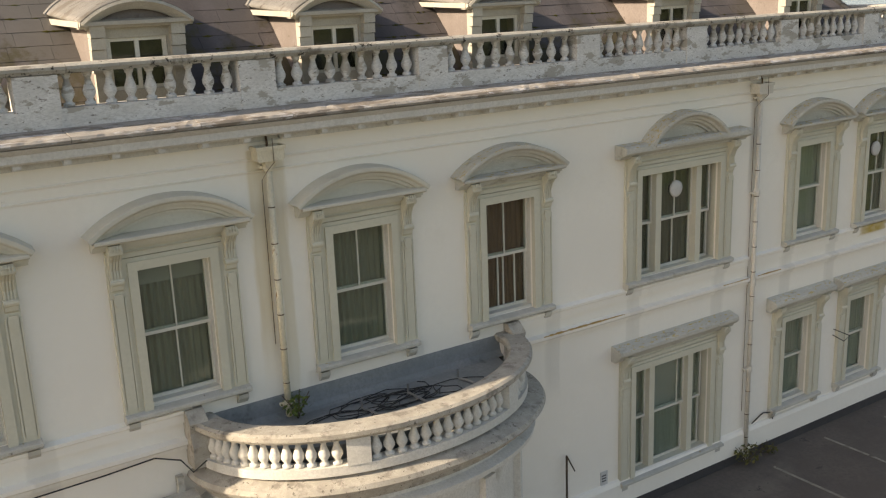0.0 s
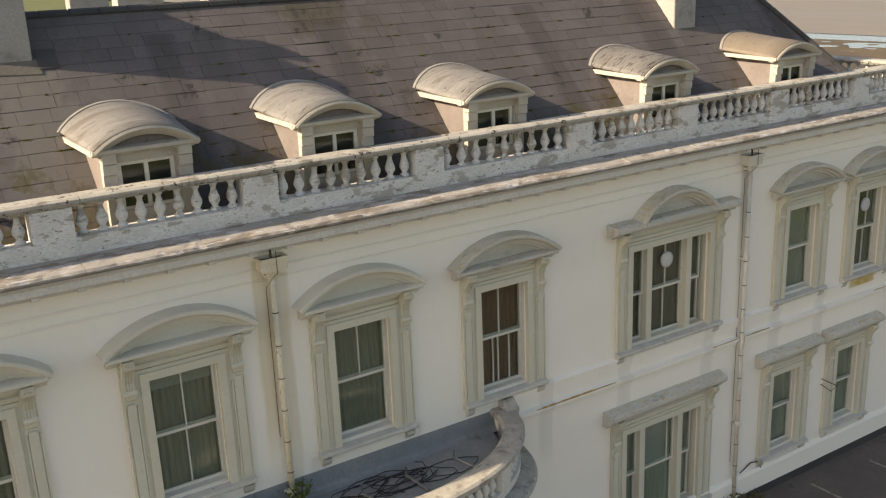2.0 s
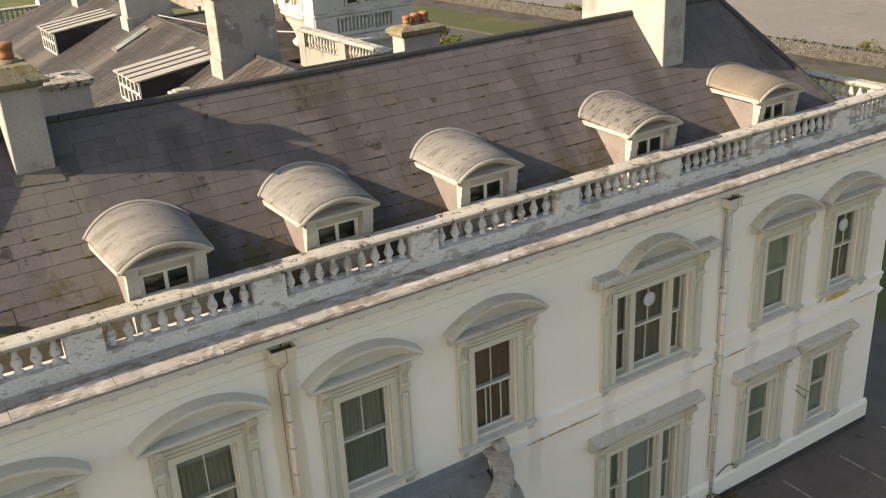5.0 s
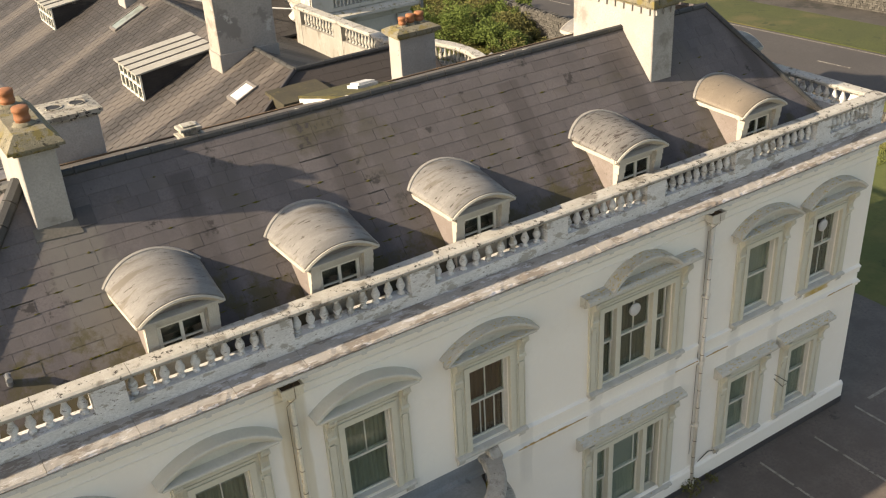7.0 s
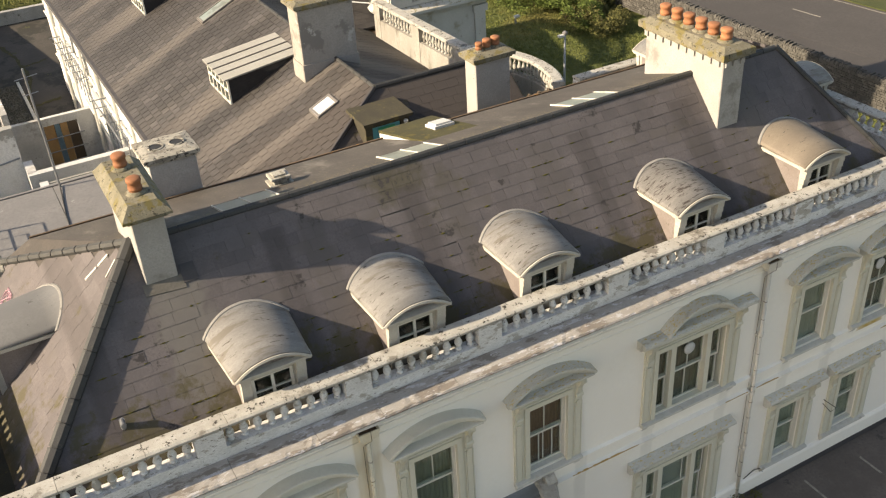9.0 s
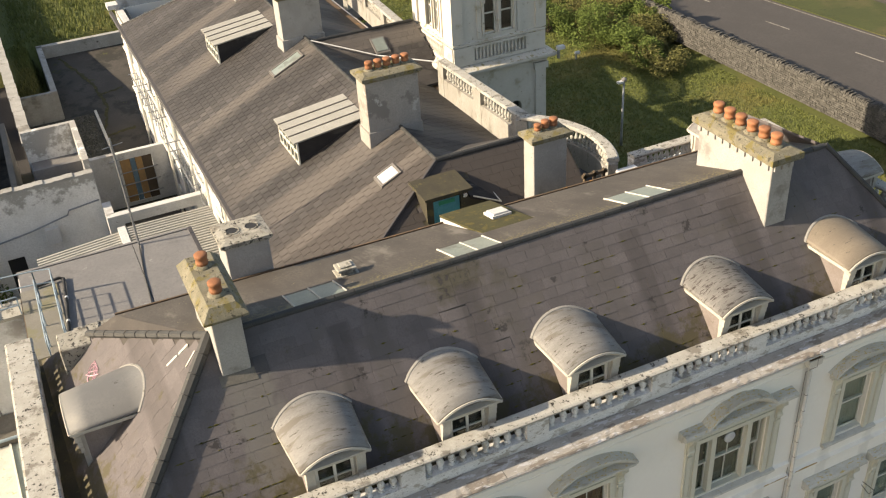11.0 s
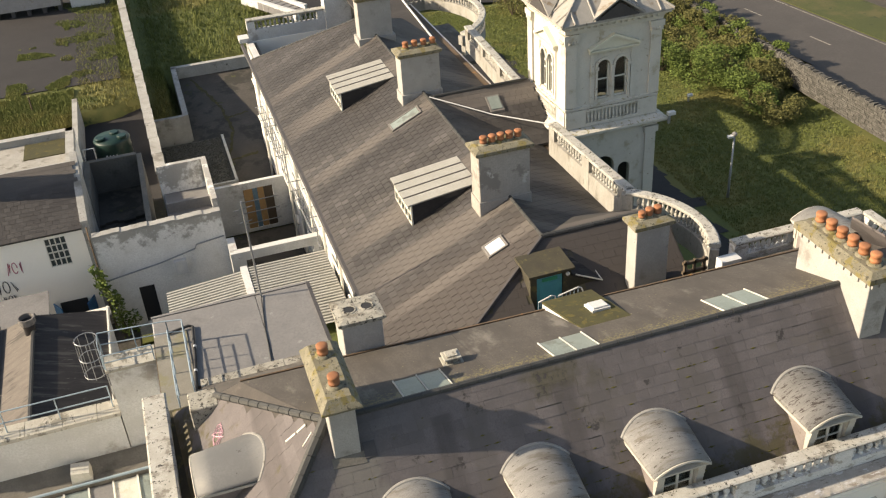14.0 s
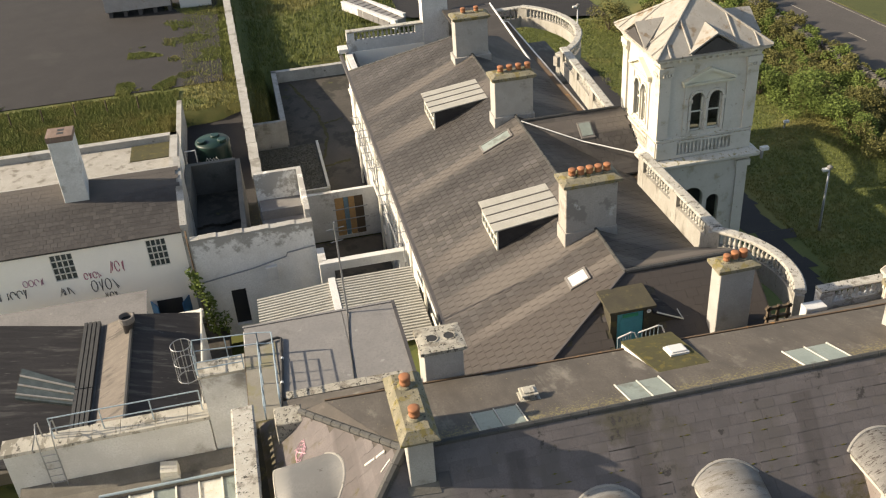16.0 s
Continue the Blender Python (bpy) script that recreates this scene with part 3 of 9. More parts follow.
def lathe(bm, prof, n=10, at=(0, 0, 0), caps=True):
    rings = []
    for r, z in prof:
        rings.append([bm.verts.new((at[0] + r * math.cos(2 * math.pi * i / n), at[1] + r * math.sin(2 * math.pi * i / n), at[2] + z)) for i in range(n)])
    for a, b in zip(rings, rings[1:]):
        for i in range(n):
            bm.faces.new((a[i], a[(i + 1) % n], b[(i + 1) % n], b[i]))
    if caps:
        bm.faces.new(rings[0][::-1])
        bm.faces.new(rings[-1])


def tube(bm, pts, r=0.02, n=6):
    """A round bar through the points."""
    pts = [Vector(p) for p in pts]
    rings = []
    for i, p in enumerate(pts):
        d = (pts[min(i + 1, len(pts) - 1)] - pts[max(i - 1, 0)]).normalized()
        s = d.cross(Vector((0, 0, 1)) if abs(d.z) < 0.9 else Vector((1, 0, 0))).normalized()
        u = s.cross(d)
        rings.append([bm.verts.new(p + r * (math.cos(2 * math.pi * k / n) * s + math.sin(2 * math.pi * k / n) * u)) for k in range(n)])
    for a, b in zip(rings, rings[1:]):
        for k in range(n):
            bm.faces.new((a[k], a[(k + 1) % n], b[(k + 1) % n], b[k]))
    bm.faces.new(rings[0])
    bm.faces.new(rings[-1][::-1])


def slab(bm, pts, t=0.06):
    """A sloping sheet: the points are its top, t its thickness downward."""
    prism(bm, pts, (0, 0, -t))


def mesh_of(name, bm, mat, smooth=False):
    bmesh.ops.recalc_face_normals(bm, faces=bm.faces)
    me = bpy.data.meshes.new(name)
    bm.to_mesh(me)
    bm.free()
    me.materials.append(M[mat])
    if smooth:
        for p in me.polygons:
            p.use_smooth = True
    return me


def thing(name, at, label, category, group="", kind=""):
    """The empty at a thing's base that carries its parts."""
    ob = new(name)
    ob.empty_display_size = 0.2
    ob.location = at
    AT[ob] = Vector(at)
    return tagged(ob, label, category, group, kind)


def put(name, me, parent, at=(0, 0, 0), rz=0.0, label="", scale=(1, 1, 1), rx=0.0, ry=0.0):
    """Links mesh data as a part at a place in the world."""
    ob = new(name, me)
    base = Matrix.LocRotScale(Vector(at), Euler((rx, ry, rz)), scale)
    AT[ob] = base
    if parent:
        ob.parent = parent
        w = AT[parent]
        ob.matrix_parent_inverse = (Matrix.Translation(w) if isinstance(w, Vector) else w).inverted()
    ob.matrix_basis = base
    return tagged(ob, label)


def part(name, bm, mat, parent, label="", smooth=False):
    return put(name, mesh_of(name, bm, mat, smooth), parent, label=label)


def single(name, bm, mat, label, category, kind="", group="", smooth=False):
    """A thing of one mesh, or a piece of the setting."""
    ob = new(name, mesh_of(name, bm, mat, smooth))
    AT[ob] = Vector((0, 0, 0))
    return tagged(ob, label, category, group, kind)


def wall_sheet(bm, u0, u1, z0, z1, t, holes, along="x", at=0.0, out=-1):
    """A wall with openings. Its face lies at `at`, its thickness t goes inward (against out)."""
    us = sorted({u0, u1, *(h[0] for h in holes), *(h[1] for h in holes)})
    zs = sorted({z0, z1, *(h[2] for h in holes), *(h[3] for h in holes)})
    cache = {}

    def vert(u, z, d):
        k = (round(u, 4), round(z, 4), d)
        if k not in cache:
            v = at - out * d
            cache[k] = bm.verts.new((u, v, z) if along == "x" else (v, u, z))
        return cache[k]

    solid = {}
    for i in range(len(us) - 1):
        for j in range(len(zs) - 1):
            cu, cz = (us[i] + us[i + 1]) / 2, (zs[j] + zs[j + 1]) / 2
            solid[i, j] = not any(h[0] < cu < h[1] and h[2] < cz < h[3] for h in holes)
    for (i, j), s in solid.items():
        if not s:
            continue
        a, b, c, d = us[i], us[i + 1], zs[j], zs[j + 1]
        for k in (0, t):
            bm.faces.new([vert(a, c, k), vert(b, c, k), vert(b, d, k), vert(a, d, k)])
        for di, dj, (p, q) in ((-1, 0, ((a, c), (a, d))), (1, 0, ((b, c), (b, d))), (0, -1, ((a, c), (b, c))), (0, 1, ((a, d), (b, d)))):
            if not solid.get((i + di, j + dj), False):
                bm.faces.new([vert(*p, 0), vert(*q, 0), vert(*q, t), vert(*p, t)])


def arc(cx, cz, r, a0, a1, n):
    return [(cx + r * math.cos(radians(a0 + (a1 - a0) * i / n)), cz + r * math.sin(radians(a0 + (a1 - a0) * i / n))) for i in range(n + 1)]

# ---- ground, road and shore ----


def lift(x, y):
    """The lie of the land: the high field behind on the west, the garden and the shore lower on the east."""
    def step(v, a, b):
        v = min(max((v - a) / (b - a), 0), 1)
        return v * v * (3 - 2 * v)
    edge = 5.6 + 4.3 * (1 - step(y, 46, 47.5))
    west = step(-x, edge, edge + 1) * step(y, 34, 37)
    north = (1 - step(x, 1, 16)) * max(step(y, 54.2, 56), step(-x, 3.9, 4.6) * step(y, 45.2, 46.2)) * (1 - west)
    z = -0.25 - 0.75 * step(y, 8, 22) * step(x, 12, 30) - 0.4 * step(y, 8, 22)
    z += 4.05 * west + 3.0 * north
    z -= 1.6 * step(x, 60, 110)
    return z


bm = bmesh.new()
xs = [-900, -400, -150, -80, -50] + [v * 1.2 for v in range(-33, 55)] + [70, 80, 95, 110, 160, 260, 600, 1500]
ys = [-600, -200, -80, -40, -20] + [v * 1.2 for v in range(-10, 76)] + [96, 110, 140, 200, 400, 900, 1500]
grid = [[bm.verts.new((x, y, lift(x, y) - 0.02)) for x in xs] for y in ys]
for r, s in zip(grid, grid[1:]):
    for i in range(len(xs) - 1):
        bm.faces.new((r[i], r[i + 1], s[i + 1], s[i]))
single("ground", bm, "ground", "rough yellow-green grass round the old hotel", "ground", "structure", smooth=True)

bm = bmesh.new()
# Its unseen western part is added to lessen the bounce on the facade.
box(bm, -34, 33, -30, 0.3, -0.6, -0.2)
box(bm, 18.2, 23.6, 0.3, 9, -0.6, -0.204)
single("pavement_carpark", bm, "asphalt", "worn dark asphalt car park with faded lines, carried on unseen westwards", "car park", "structure")
bm = bmesh.new()
for k in range(5):
    x = 11.53 + 2.13 * k
    prism(bm, [(x, -0.75 + 0.2 * (k % 2), -0.197), (x + 0.075, -0.72 + 0.2 * (k % 2), -0.197), (x + 0.055, -6.5, -0.197), (x - 0.02, -6.5, -0.197)], (0, 0, 0.004))
prism(bm, [(18.6, -0.5, -0.197), (21.5, -0.5, -0.197), (21.5, -0.6, -0.197), (18.6, -0.6, -0.197)], (0, 0, 0.004))
single("parking_line", bm, "line", "faded cream parking bay lines on asphalt", "road marking", "structure")

def road_x(y):
    """The road's middle line, which bears away from the house northwards."""
    return 46.3 - 0.1 * (min(max(y, -30), 110) - 24)


def strip(bm, a, b, z, y0=-40, y1=200, step=6, thick=0.04):
    """A band beside the road between two distances from its middle line."""
    y = y0
    while y < y1:
        e = min(y + step, y1)
        prism(bm, [(road_x(y) + a, y, z), (road_x(y) + b, y, z), (road_x(e) + b, e, z), (road_x(e) + a, e, z)], (0, 0, thick))
        y = e


bm = bmesh.new()
strip(bm, -3.75, 3.75, -0.98)
single("road", bm, "road", "grey two-lane coast road with white dashes", "road", "structure")
bm = bmesh.new()
for k in range(26):
    y = -26.5 + 7.85 * k
    strip(bm, -0.06, 0.06, -0.937, y, y + 2.2, 3, 0.006)
strip(bm, 3.35, 3.45, -0.937, thick=0.006)
single("road_marking", bm, "line", "white dashed centre line and edge line", "road marking", "structure")
bm = bmesh.new()
strip(bm, 3.75, 9.2, -0.97, thick=0.1)
single("verge", bm, "verge", "mown bright green roadside verge", "grass", "structure")
bm = bmesh.new()
for k in range(11):
    y0 = -30 + 6.5 * k
    prism(bm, [(37.8, y0, -0.99), (road_x(y0) - 3.75, y0, -0.99), (road_x(y0 + 6.5) - 3.75, y0 + 6.5, -0.99), (37.8, y0 + 6.5, -0.99)], (0, 0, 0.045))
single("pavement_roadside", bm, "road", "grey tarmac strip between the wall and the road", "footpath", "structure")
bm = bmesh.new()
strip(bm, 9.2, 12.2, -0.97, thick=0.08)
single("pavement", bm, "concrete", "brown-grey footpath beside the verge", "footpath", "structure")


def sheet(name, mat, label, kind, x0, x1, nx, z_of, y0=-90, y1=260, ny=60):
    """A band of foreshore that follows the lie of z_of."""
    bm = bmesh.new()
    rows = [[bm.verts.new((x0 + (x1 - x0) * i / nx + (road_x(y) - 46.7) * 0.6, y, z_of(x0 + (x1 - x0) * i / nx, y))) for i in range(nx + 1)] for y in [y0 + (y1 - y0) * j / ny for j in range(ny + 1)]]
    for r, s in zip(rows, rows[1:]):
        for i in range(nx):
            bm.faces.new((r[i], r[i + 1], s[i + 1], s[i]))
    single(name, bm, mat, label, kind, "structure", smooth=True)


def bumps(x, y):
    return 0.8 * noise.noise(Vector((x * 0.09, y * 0.09, 1))) + 0.5 * noise.noise(Vector((x * 0.35, y * 0.35, 4)))


sheet("shore_shingle", "shingle", "pale grey shingle beach with scattered weed", "beach", 60.2, 94, 14, lambda x, y: -1.0 - 0.028 * (x - 60) + 0.02 * bumps(x * 3, y * 3))
sheet("shore", "shore", "brown weed-covered rocky foreshore", "shore", 90, 130, 60, lambda x, y: -1.95 + 0.9 * bumps(x, y) * math.sin(math.pi * min(max((x - 90) / 40, 0), 1)), -60, 200, 160)
sheet("shore_sand", "sand", "wet tan sand flats", "beach", 138, 240, 10, lambda x, y: -1.93, -300, 700)
bm = bmesh.new()
box(bm, 118, 139, -200, 400, -3.4, -1.99)
single("water_pool", bm, "sea", "pale blue tidal pool behind the rocks", "water", "structure")
bm = bmesh.new()
box(bm, 225, 1500, -900, 1500, -3.4, -1.9)
single("water", bm, "sea", "pale grey calm sea", "sea", "structure")


def rubble_wall(name, x, y0, y1, z0, h, label, bend=0.0):
    """A wall of rough stones with a row of upright coping stones."""
    rng = random.Random(5)
    w = thing(name, (x, y0, z0), label, "stone wall")
    bm = bmesh.new()
    box(bm, x - 0.2, x + 0.2, y0, y1, z0, z0 + h - 0.02)
    part("core", bm, "rubble_rest", w)
    rest, stones = bmesh.new(), []
    z, row = z0, 0
    while z < z0 + h:
        course = rng.uniform(0.11, 0.19)
        y = y0
        while y < y1:
            ln = rng.uniform(0.14, 0.38)
            if rng.random() < 0.93:
                box(rest, x - 0.235 - rng.uniform(0, 0.025), x - 0.12, y + 0.012, y + ln - 0.012, z + 0.01, min(z + course - 0.012, z0 + h + 0.03))
            y += ln
        z += course
    part("stone_facing", rest, "rubble_rest", w, "rough grey-brown stones")["kind"] = "stuff"
    bm = bmesh.new()
    y = y0
    while y < y1:
        ln = rng.uniform(0.08, 0.17)
        hh = rng.uniform(0.1, 0.26)
        prism(bm, [(x - 0.24, y, z0 + h), (x + 0.24, y, z0 + h), (x + 0.17, y, z0 + h + hh), (x - 0.17, y, z0 + h + hh * 0.9)], (0, ln - 0.03, 0))
        y += ln
    part("coping_stones", bm, "rubble_rest", w, "jagged upright coping stones")["kind"] = "stuff"
    if bend:
        for ob in w.children:
            for v in ob.data.vertices:
                v.co.x += bend * (v.co.y + AT[ob].y - y0 if isinstance(AT[ob], Vector) else v.co.y - y0)


rubble_wall("boundary_wall", 37.6, -6, 72, -1.1, 1.7, "grey-brown rubble boundary wall with jagged stone coping")
rubble_wall("sea_wall", 64.4, -30, 90, -1.3, 1.2, "low rubble wall beyond the footpath", -0.1)

# ---- building pieces shared by all fronts ----
BALUSTER = [(0.075, 0), (0.075, 0.05), (0.05, 0.06), (0.045, 0.09), (0.085, 0.17), (0.088, 0.22), (0.06, 0.3), (0.04, 0.38), (0.042, 0.42), (0.06, 0.44), (0.06, 0.47), (0.07, 0.475), (0.07, 0.5)]
bm = bmesh.new()
lathe(bm, BALUSTER, 10)
ME_BALUSTER = mesh_of("baluster", bm, "parapet", True)
bm = bmesh.new()
lathe(bm, BALUSTER, 10)
ME_BALUSTER_B = mesh_of("baluster", bm, "balcony", True)
bm = bmesh.new()
lathe(bm, BALUSTER, 6)
ME_BALUSTER_FAR = mesh_of("baluster", bm, "coping", True)


def oriented(p, q, prof, bm, over=0.0):
    """A (side, z) profile run from p to q in plan; side points to the right of the way."""
    p, q = Vector((*p, 0)), Vector((*q, 0))
    d = (q - p).normalized()
    p, q = p - d * over, q + d * over
    s = Vector((d.y, -d.x, 0))
    prism(bm, [p + s * u + Vector((0, 0, z)) for u, z in prof], q - p)


def balustrade(parent, p, q, z0, h, piers, per_bay, width=0.3, me=None, mat="parapet", top="coping", name="balustrade", solid=0.0, rail_t=0.14):
    """Plinth, piers, rail and single balusters from p to q; piers: distances along it of the piers' middles."""
    me = me or ME_BALUSTER
    P, Q = Vector((*p, 0)), Vector((*q, 0))
    length = (Q - P).length
    d = (Q - P) / length
    s = Vector((d.y, -d.x, 0))
    base_h = 0.16 + solid
    bm = bmesh.new()
    oriented(p, q, [(-width / 2, z0), (width / 2, z0), (width / 2, z0 + base_h), (-width / 2, z0 + base_h)], bm)
    pw = 0.56 if width > 0.28 else 0.42
    for u in piers:
        a, b = max(u - pw / 2, 0), min(u + pw / 2, length)
        c, e = P + d * a, P + d * b
        oriented(c[:2], e[:2], [(-width / 2 - 0.012, z0 + 0.02), (width / 2 + 0.012, z0 + 0.02), (width / 2 + 0.012, z0 + h - rail_t - 0.01), (-width / 2 - 0.012, z0 + h - rail_t - 0.01)], bm)
    root = part(name, bm, mat, parent, "flaking white balustrade with piers")
    w = width / 2 + 0.06
    t0 = z0 + h - rail_t
    n = max(1, round(length / 1.5))
    for k in range(n):
        c, e = P + d * (length * k / n + 0.004), P + d * (length * (k + 1) / n - 0.004)
        bm = bmesh.new()
        oriented(c[:2], e[:2], [(-w + 0.04, t0), (w - 0.04, t0), (w - 0.02, t0 + 0.03), (w, t0 + 0.05), (w, z0 + h - 0.03), (w - 0.05, z0 + h), (-w + 0.05, z0 + h), (-w, z0 + h - 0.03), (-w, t0 + 0.05), (-w + 0.02, t0 + 0.03)], bm)
        part("rail_stone", bm, top, root, "lichen-spotted rail stone")
    room = h - rail_t - base_h
    for a, b in zip(piers, piers[1:]):
        a, b = a + pw / 2, b - pw / 2
        for k in range(per_bay):
            c = P + d * (a + (b - a) * (k + 0.5) / per_bay)
            put("baluster", me, root, (c.x, c.y, z0 + base_h), 0.0, scale=(1, 1, room / 0.5))
    return root


def curved_balustrade(parent, centre, rx, ry, a0, a1, z0, h, count, me, mat, top, width=0.26, pier_at=(), solid=0.0, rail_t=0.14, steps=28, name="balustrade", rail_over=0.06):
    """The same on an elliptic arc (degrees)."""
    def at(a, off=0.0):
        ca, sa = math.cos(radians(a)), math.sin(radians(a))
        return Vector((centre[0] + (rx + off) * ca, centre[1] + (ry + off) * sa, 0))

    def ring(bm, prof, b0, b1, n, grow=0.0):
        rings = []
        for i in range(n + 1):
            a = b0 + (b1 - b0) * i / n
            g = 1 + grow * max(0.0, math.cos(radians(a)))
            rings.append([bm.verts.new(at(a, u * g if u > 0 else u) + Vector((0, 0, z))) for u, z in prof])
        for r, s in zip(rings, rings[1:]):
            for k in range(len(prof)):
                bm.faces.new((r[k], r[(k + 1) % len(prof)], s[(k + 1) % len(prof)], s[k]))
        bm.faces.new(rings[0])
        bm.faces.new(rings[-1][::-1])

    base_h = 0.14 + solid
    bm = bmesh.new()
    ring(bm, [(-width / 2, z0), (width / 2, z0), (width / 2, z0 + base_h), (-width / 2, z0 + base_h)], a0, a1, steps)
    for a in pier_at:
        ring(bm, [(-width / 2, z0 + base_h), (width / 2 + 0.01, z0 + base_h), (width / 2 + 0.01, z0 + h - rail_t), (-width / 2, z0 + h - rail_t)], a - 3.6, a + 3.6, 3)
    root = part(name, bm, mat, parent, "curved white balustrade")
    w = width / 2 + rail_over
    t0 = z0 + h - rail_t
    bm = bmesh.new()
    ring(bm, [(-w + 0.04, t0), (w - 0.04, t0), (w, t0 + 0.05), (w, z0 + h - 0.03), (w - 0.05, z0 + h), (-w + 0.05, z0 + h), (-w, z0 + h - 0.03), (-w, t0 + 0.05)], a0, a1, steps)
    part("handrail", bm, top, root, "weathered curved stone rail")
    for k in range(count):
        a = a0 + (a1 - a0) * (k + 0.5) / count
        if any(abs(a - b) < 4.6 for b in pier_at):
            continue
        c = at(a)
        put("baluster", me, root, (c.x, c.y, z0 + base_h), 0.0, scale=(1, 1, (h - rail_t - base_h) / 0.5))
    return root, ring


# ---- main block ----
X0, X1, DEEP = -7.0, 17.75, 8.0
hotel = thing("main_hotel_block", (5, 4, -0.25), "white stuccoed two-storey Victorian hotel with slate mansard roof", "building")
WINS = [(-4.3, 1), (-1.27, 1), (1.79, 1), (4.76, 1), (13.35, 1), (15.92, 1)]
SILL, HEAD = 4.78, 6.85
W4 = 9.1
holes = [(c - 0.53, c + 0.53, SILL, HEAD) for c, _ in WINS] + [(W4 - 1.12, W4 + 1.12, SILL, HEAD)]
GWIN = [13.1, 15.55]
G4 = 9.0
holes += [(c - 0.48, c + 0.48, 0.8, 2.83) for c in GWIN] + [(G4 - 1.12, G4 + 1.12, 0.5, 2.83)]
bm = bmesh.new()
wall_sheet(bm, X0, X1, -0.3, 8.75, 0.35, holes, "x", 0.0, -1)
part("wall", bm, "wall", hotel, "white-painted stucco front wall")
for u0, u1, z1, along, at, out in ((0.35, 9.4, 8.75, "y", X0, -1), (0.35, 9.6, 8.75, "y", X1, 1), (X0 + 0.35, -4.6, 8.6, "x", 8.05, 1), (-4.6, 8.2, 10.2, "x", 7.45, 1), (8.2, X1 - 0.35, 8.5, "x", 9.6, 1)):
    bm = bmesh.new()
    wall_sheet(bm, u0, u1, -0.6, z1, 0.35, [], along, at, out)
    part("wall", bm, "wall", hotel, "white side or rear wall")
# Unseen partitions and floors, added dark so windows show unlit rooms.
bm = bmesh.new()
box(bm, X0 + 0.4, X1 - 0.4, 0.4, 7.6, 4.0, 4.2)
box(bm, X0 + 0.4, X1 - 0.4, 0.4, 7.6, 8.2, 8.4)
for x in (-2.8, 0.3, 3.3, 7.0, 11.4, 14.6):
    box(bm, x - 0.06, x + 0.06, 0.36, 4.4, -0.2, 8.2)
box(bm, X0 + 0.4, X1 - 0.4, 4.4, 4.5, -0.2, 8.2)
part("inner_wall", bm, "room", hotel, "unseen inner walls and floors coloured dark")

# plinth, bands and cornice
bm = bmesh.new()
run_x(bm, [(0, -0.05), (-0.09, -0.05), (-0.09, 0.45), (-0.05, 0.53), (0, 0.55)], X0 - 0.09, X1 + 0.09)
part("plinth", bm, "wall", hotel, "projecting white plinth")
bm = bmesh.new()
run_x(bm, [(0, -0.3), (-0.1, -0.3), (-0.1, 0.0), (-0.02, 0.03), (0, 0.03)], X0 - 0.1, X1 + 0.1)
part("tar_band", bm, "tar", hotel, "black tarred strip at the foot of the wall")
for a, b in ((X0, -1.24), (4.86, 11.25), (11.45, X1)):
    for prof in ([(0, 4.0), (-0.06, 4.0), (-0.07, 4.06), (-0.12, 4.1), (-0.12, 4.16), (0, 4.19)], [(0, 4.4), (-0.05, 4.42), (-0.05, 4.55), (-0.08, 4.57), (-0.08, 4.62), (0, 4.66)]):
        bm = bmesh.new()
        run_x(bm, prof, a, b)
        part("string_course", bm, "wall", hotel, "projecting white string course")
for x0, x1, w in ((5.45, 7.5, 1.0), (10.4, 11.2, 0.6), (11.5, 12.3, 0.8), (16.3, 17.4, 0.7)):
    bm = bmesh.new()
    rng = random.Random(int(x0 * 10))
    x = x0
    while x < x1:
        ln = rng.uniform(0.04, 0.16)
        f = 1 - abs(2 * (x - x0) / (x1 - x0) - 0.8) * 0.5
        u = rng.uniform(0.25, 0.6) * f * w
        run_x(bm, [(-0.123, 4.1625 - 0.03 * u), (-0.1235, 4.1628), (-0.123 + 0.09 * u, 4.1655 + 0.018 * u), (-0.123 + 0.09 * u, 4.162)], x, min(x + ln, x1))
        x += ln * rng.choice((1.0, 1.0, 1.0, 1.1))
    part("lichen_streak", bm, "rust", hotel, "orange lichen along the string course")["kind"] = "stuff"
CORNICE = [(0, 8.42), (-0.05, 8.42), (-0.05, 8.5), (-0.3, 8.53), (-0.34, 8.56), (-0.34, 8.66), (-0.38, 8.68), (-0.46, 8.74), (-0.48, 8.8), (-0.46, 8.82), (0.2, 8.9)]
bm = bmesh.new()
run_x(bm, CORNICE[:8] + [(0.2, 8.74)], X0 - 0.3, X1 + 0.3)
part("cornice", bm, "cornice_paint", hotel, "moulded projecting white cornice")
rng = random.Random(2)
x = X0 - 0.35
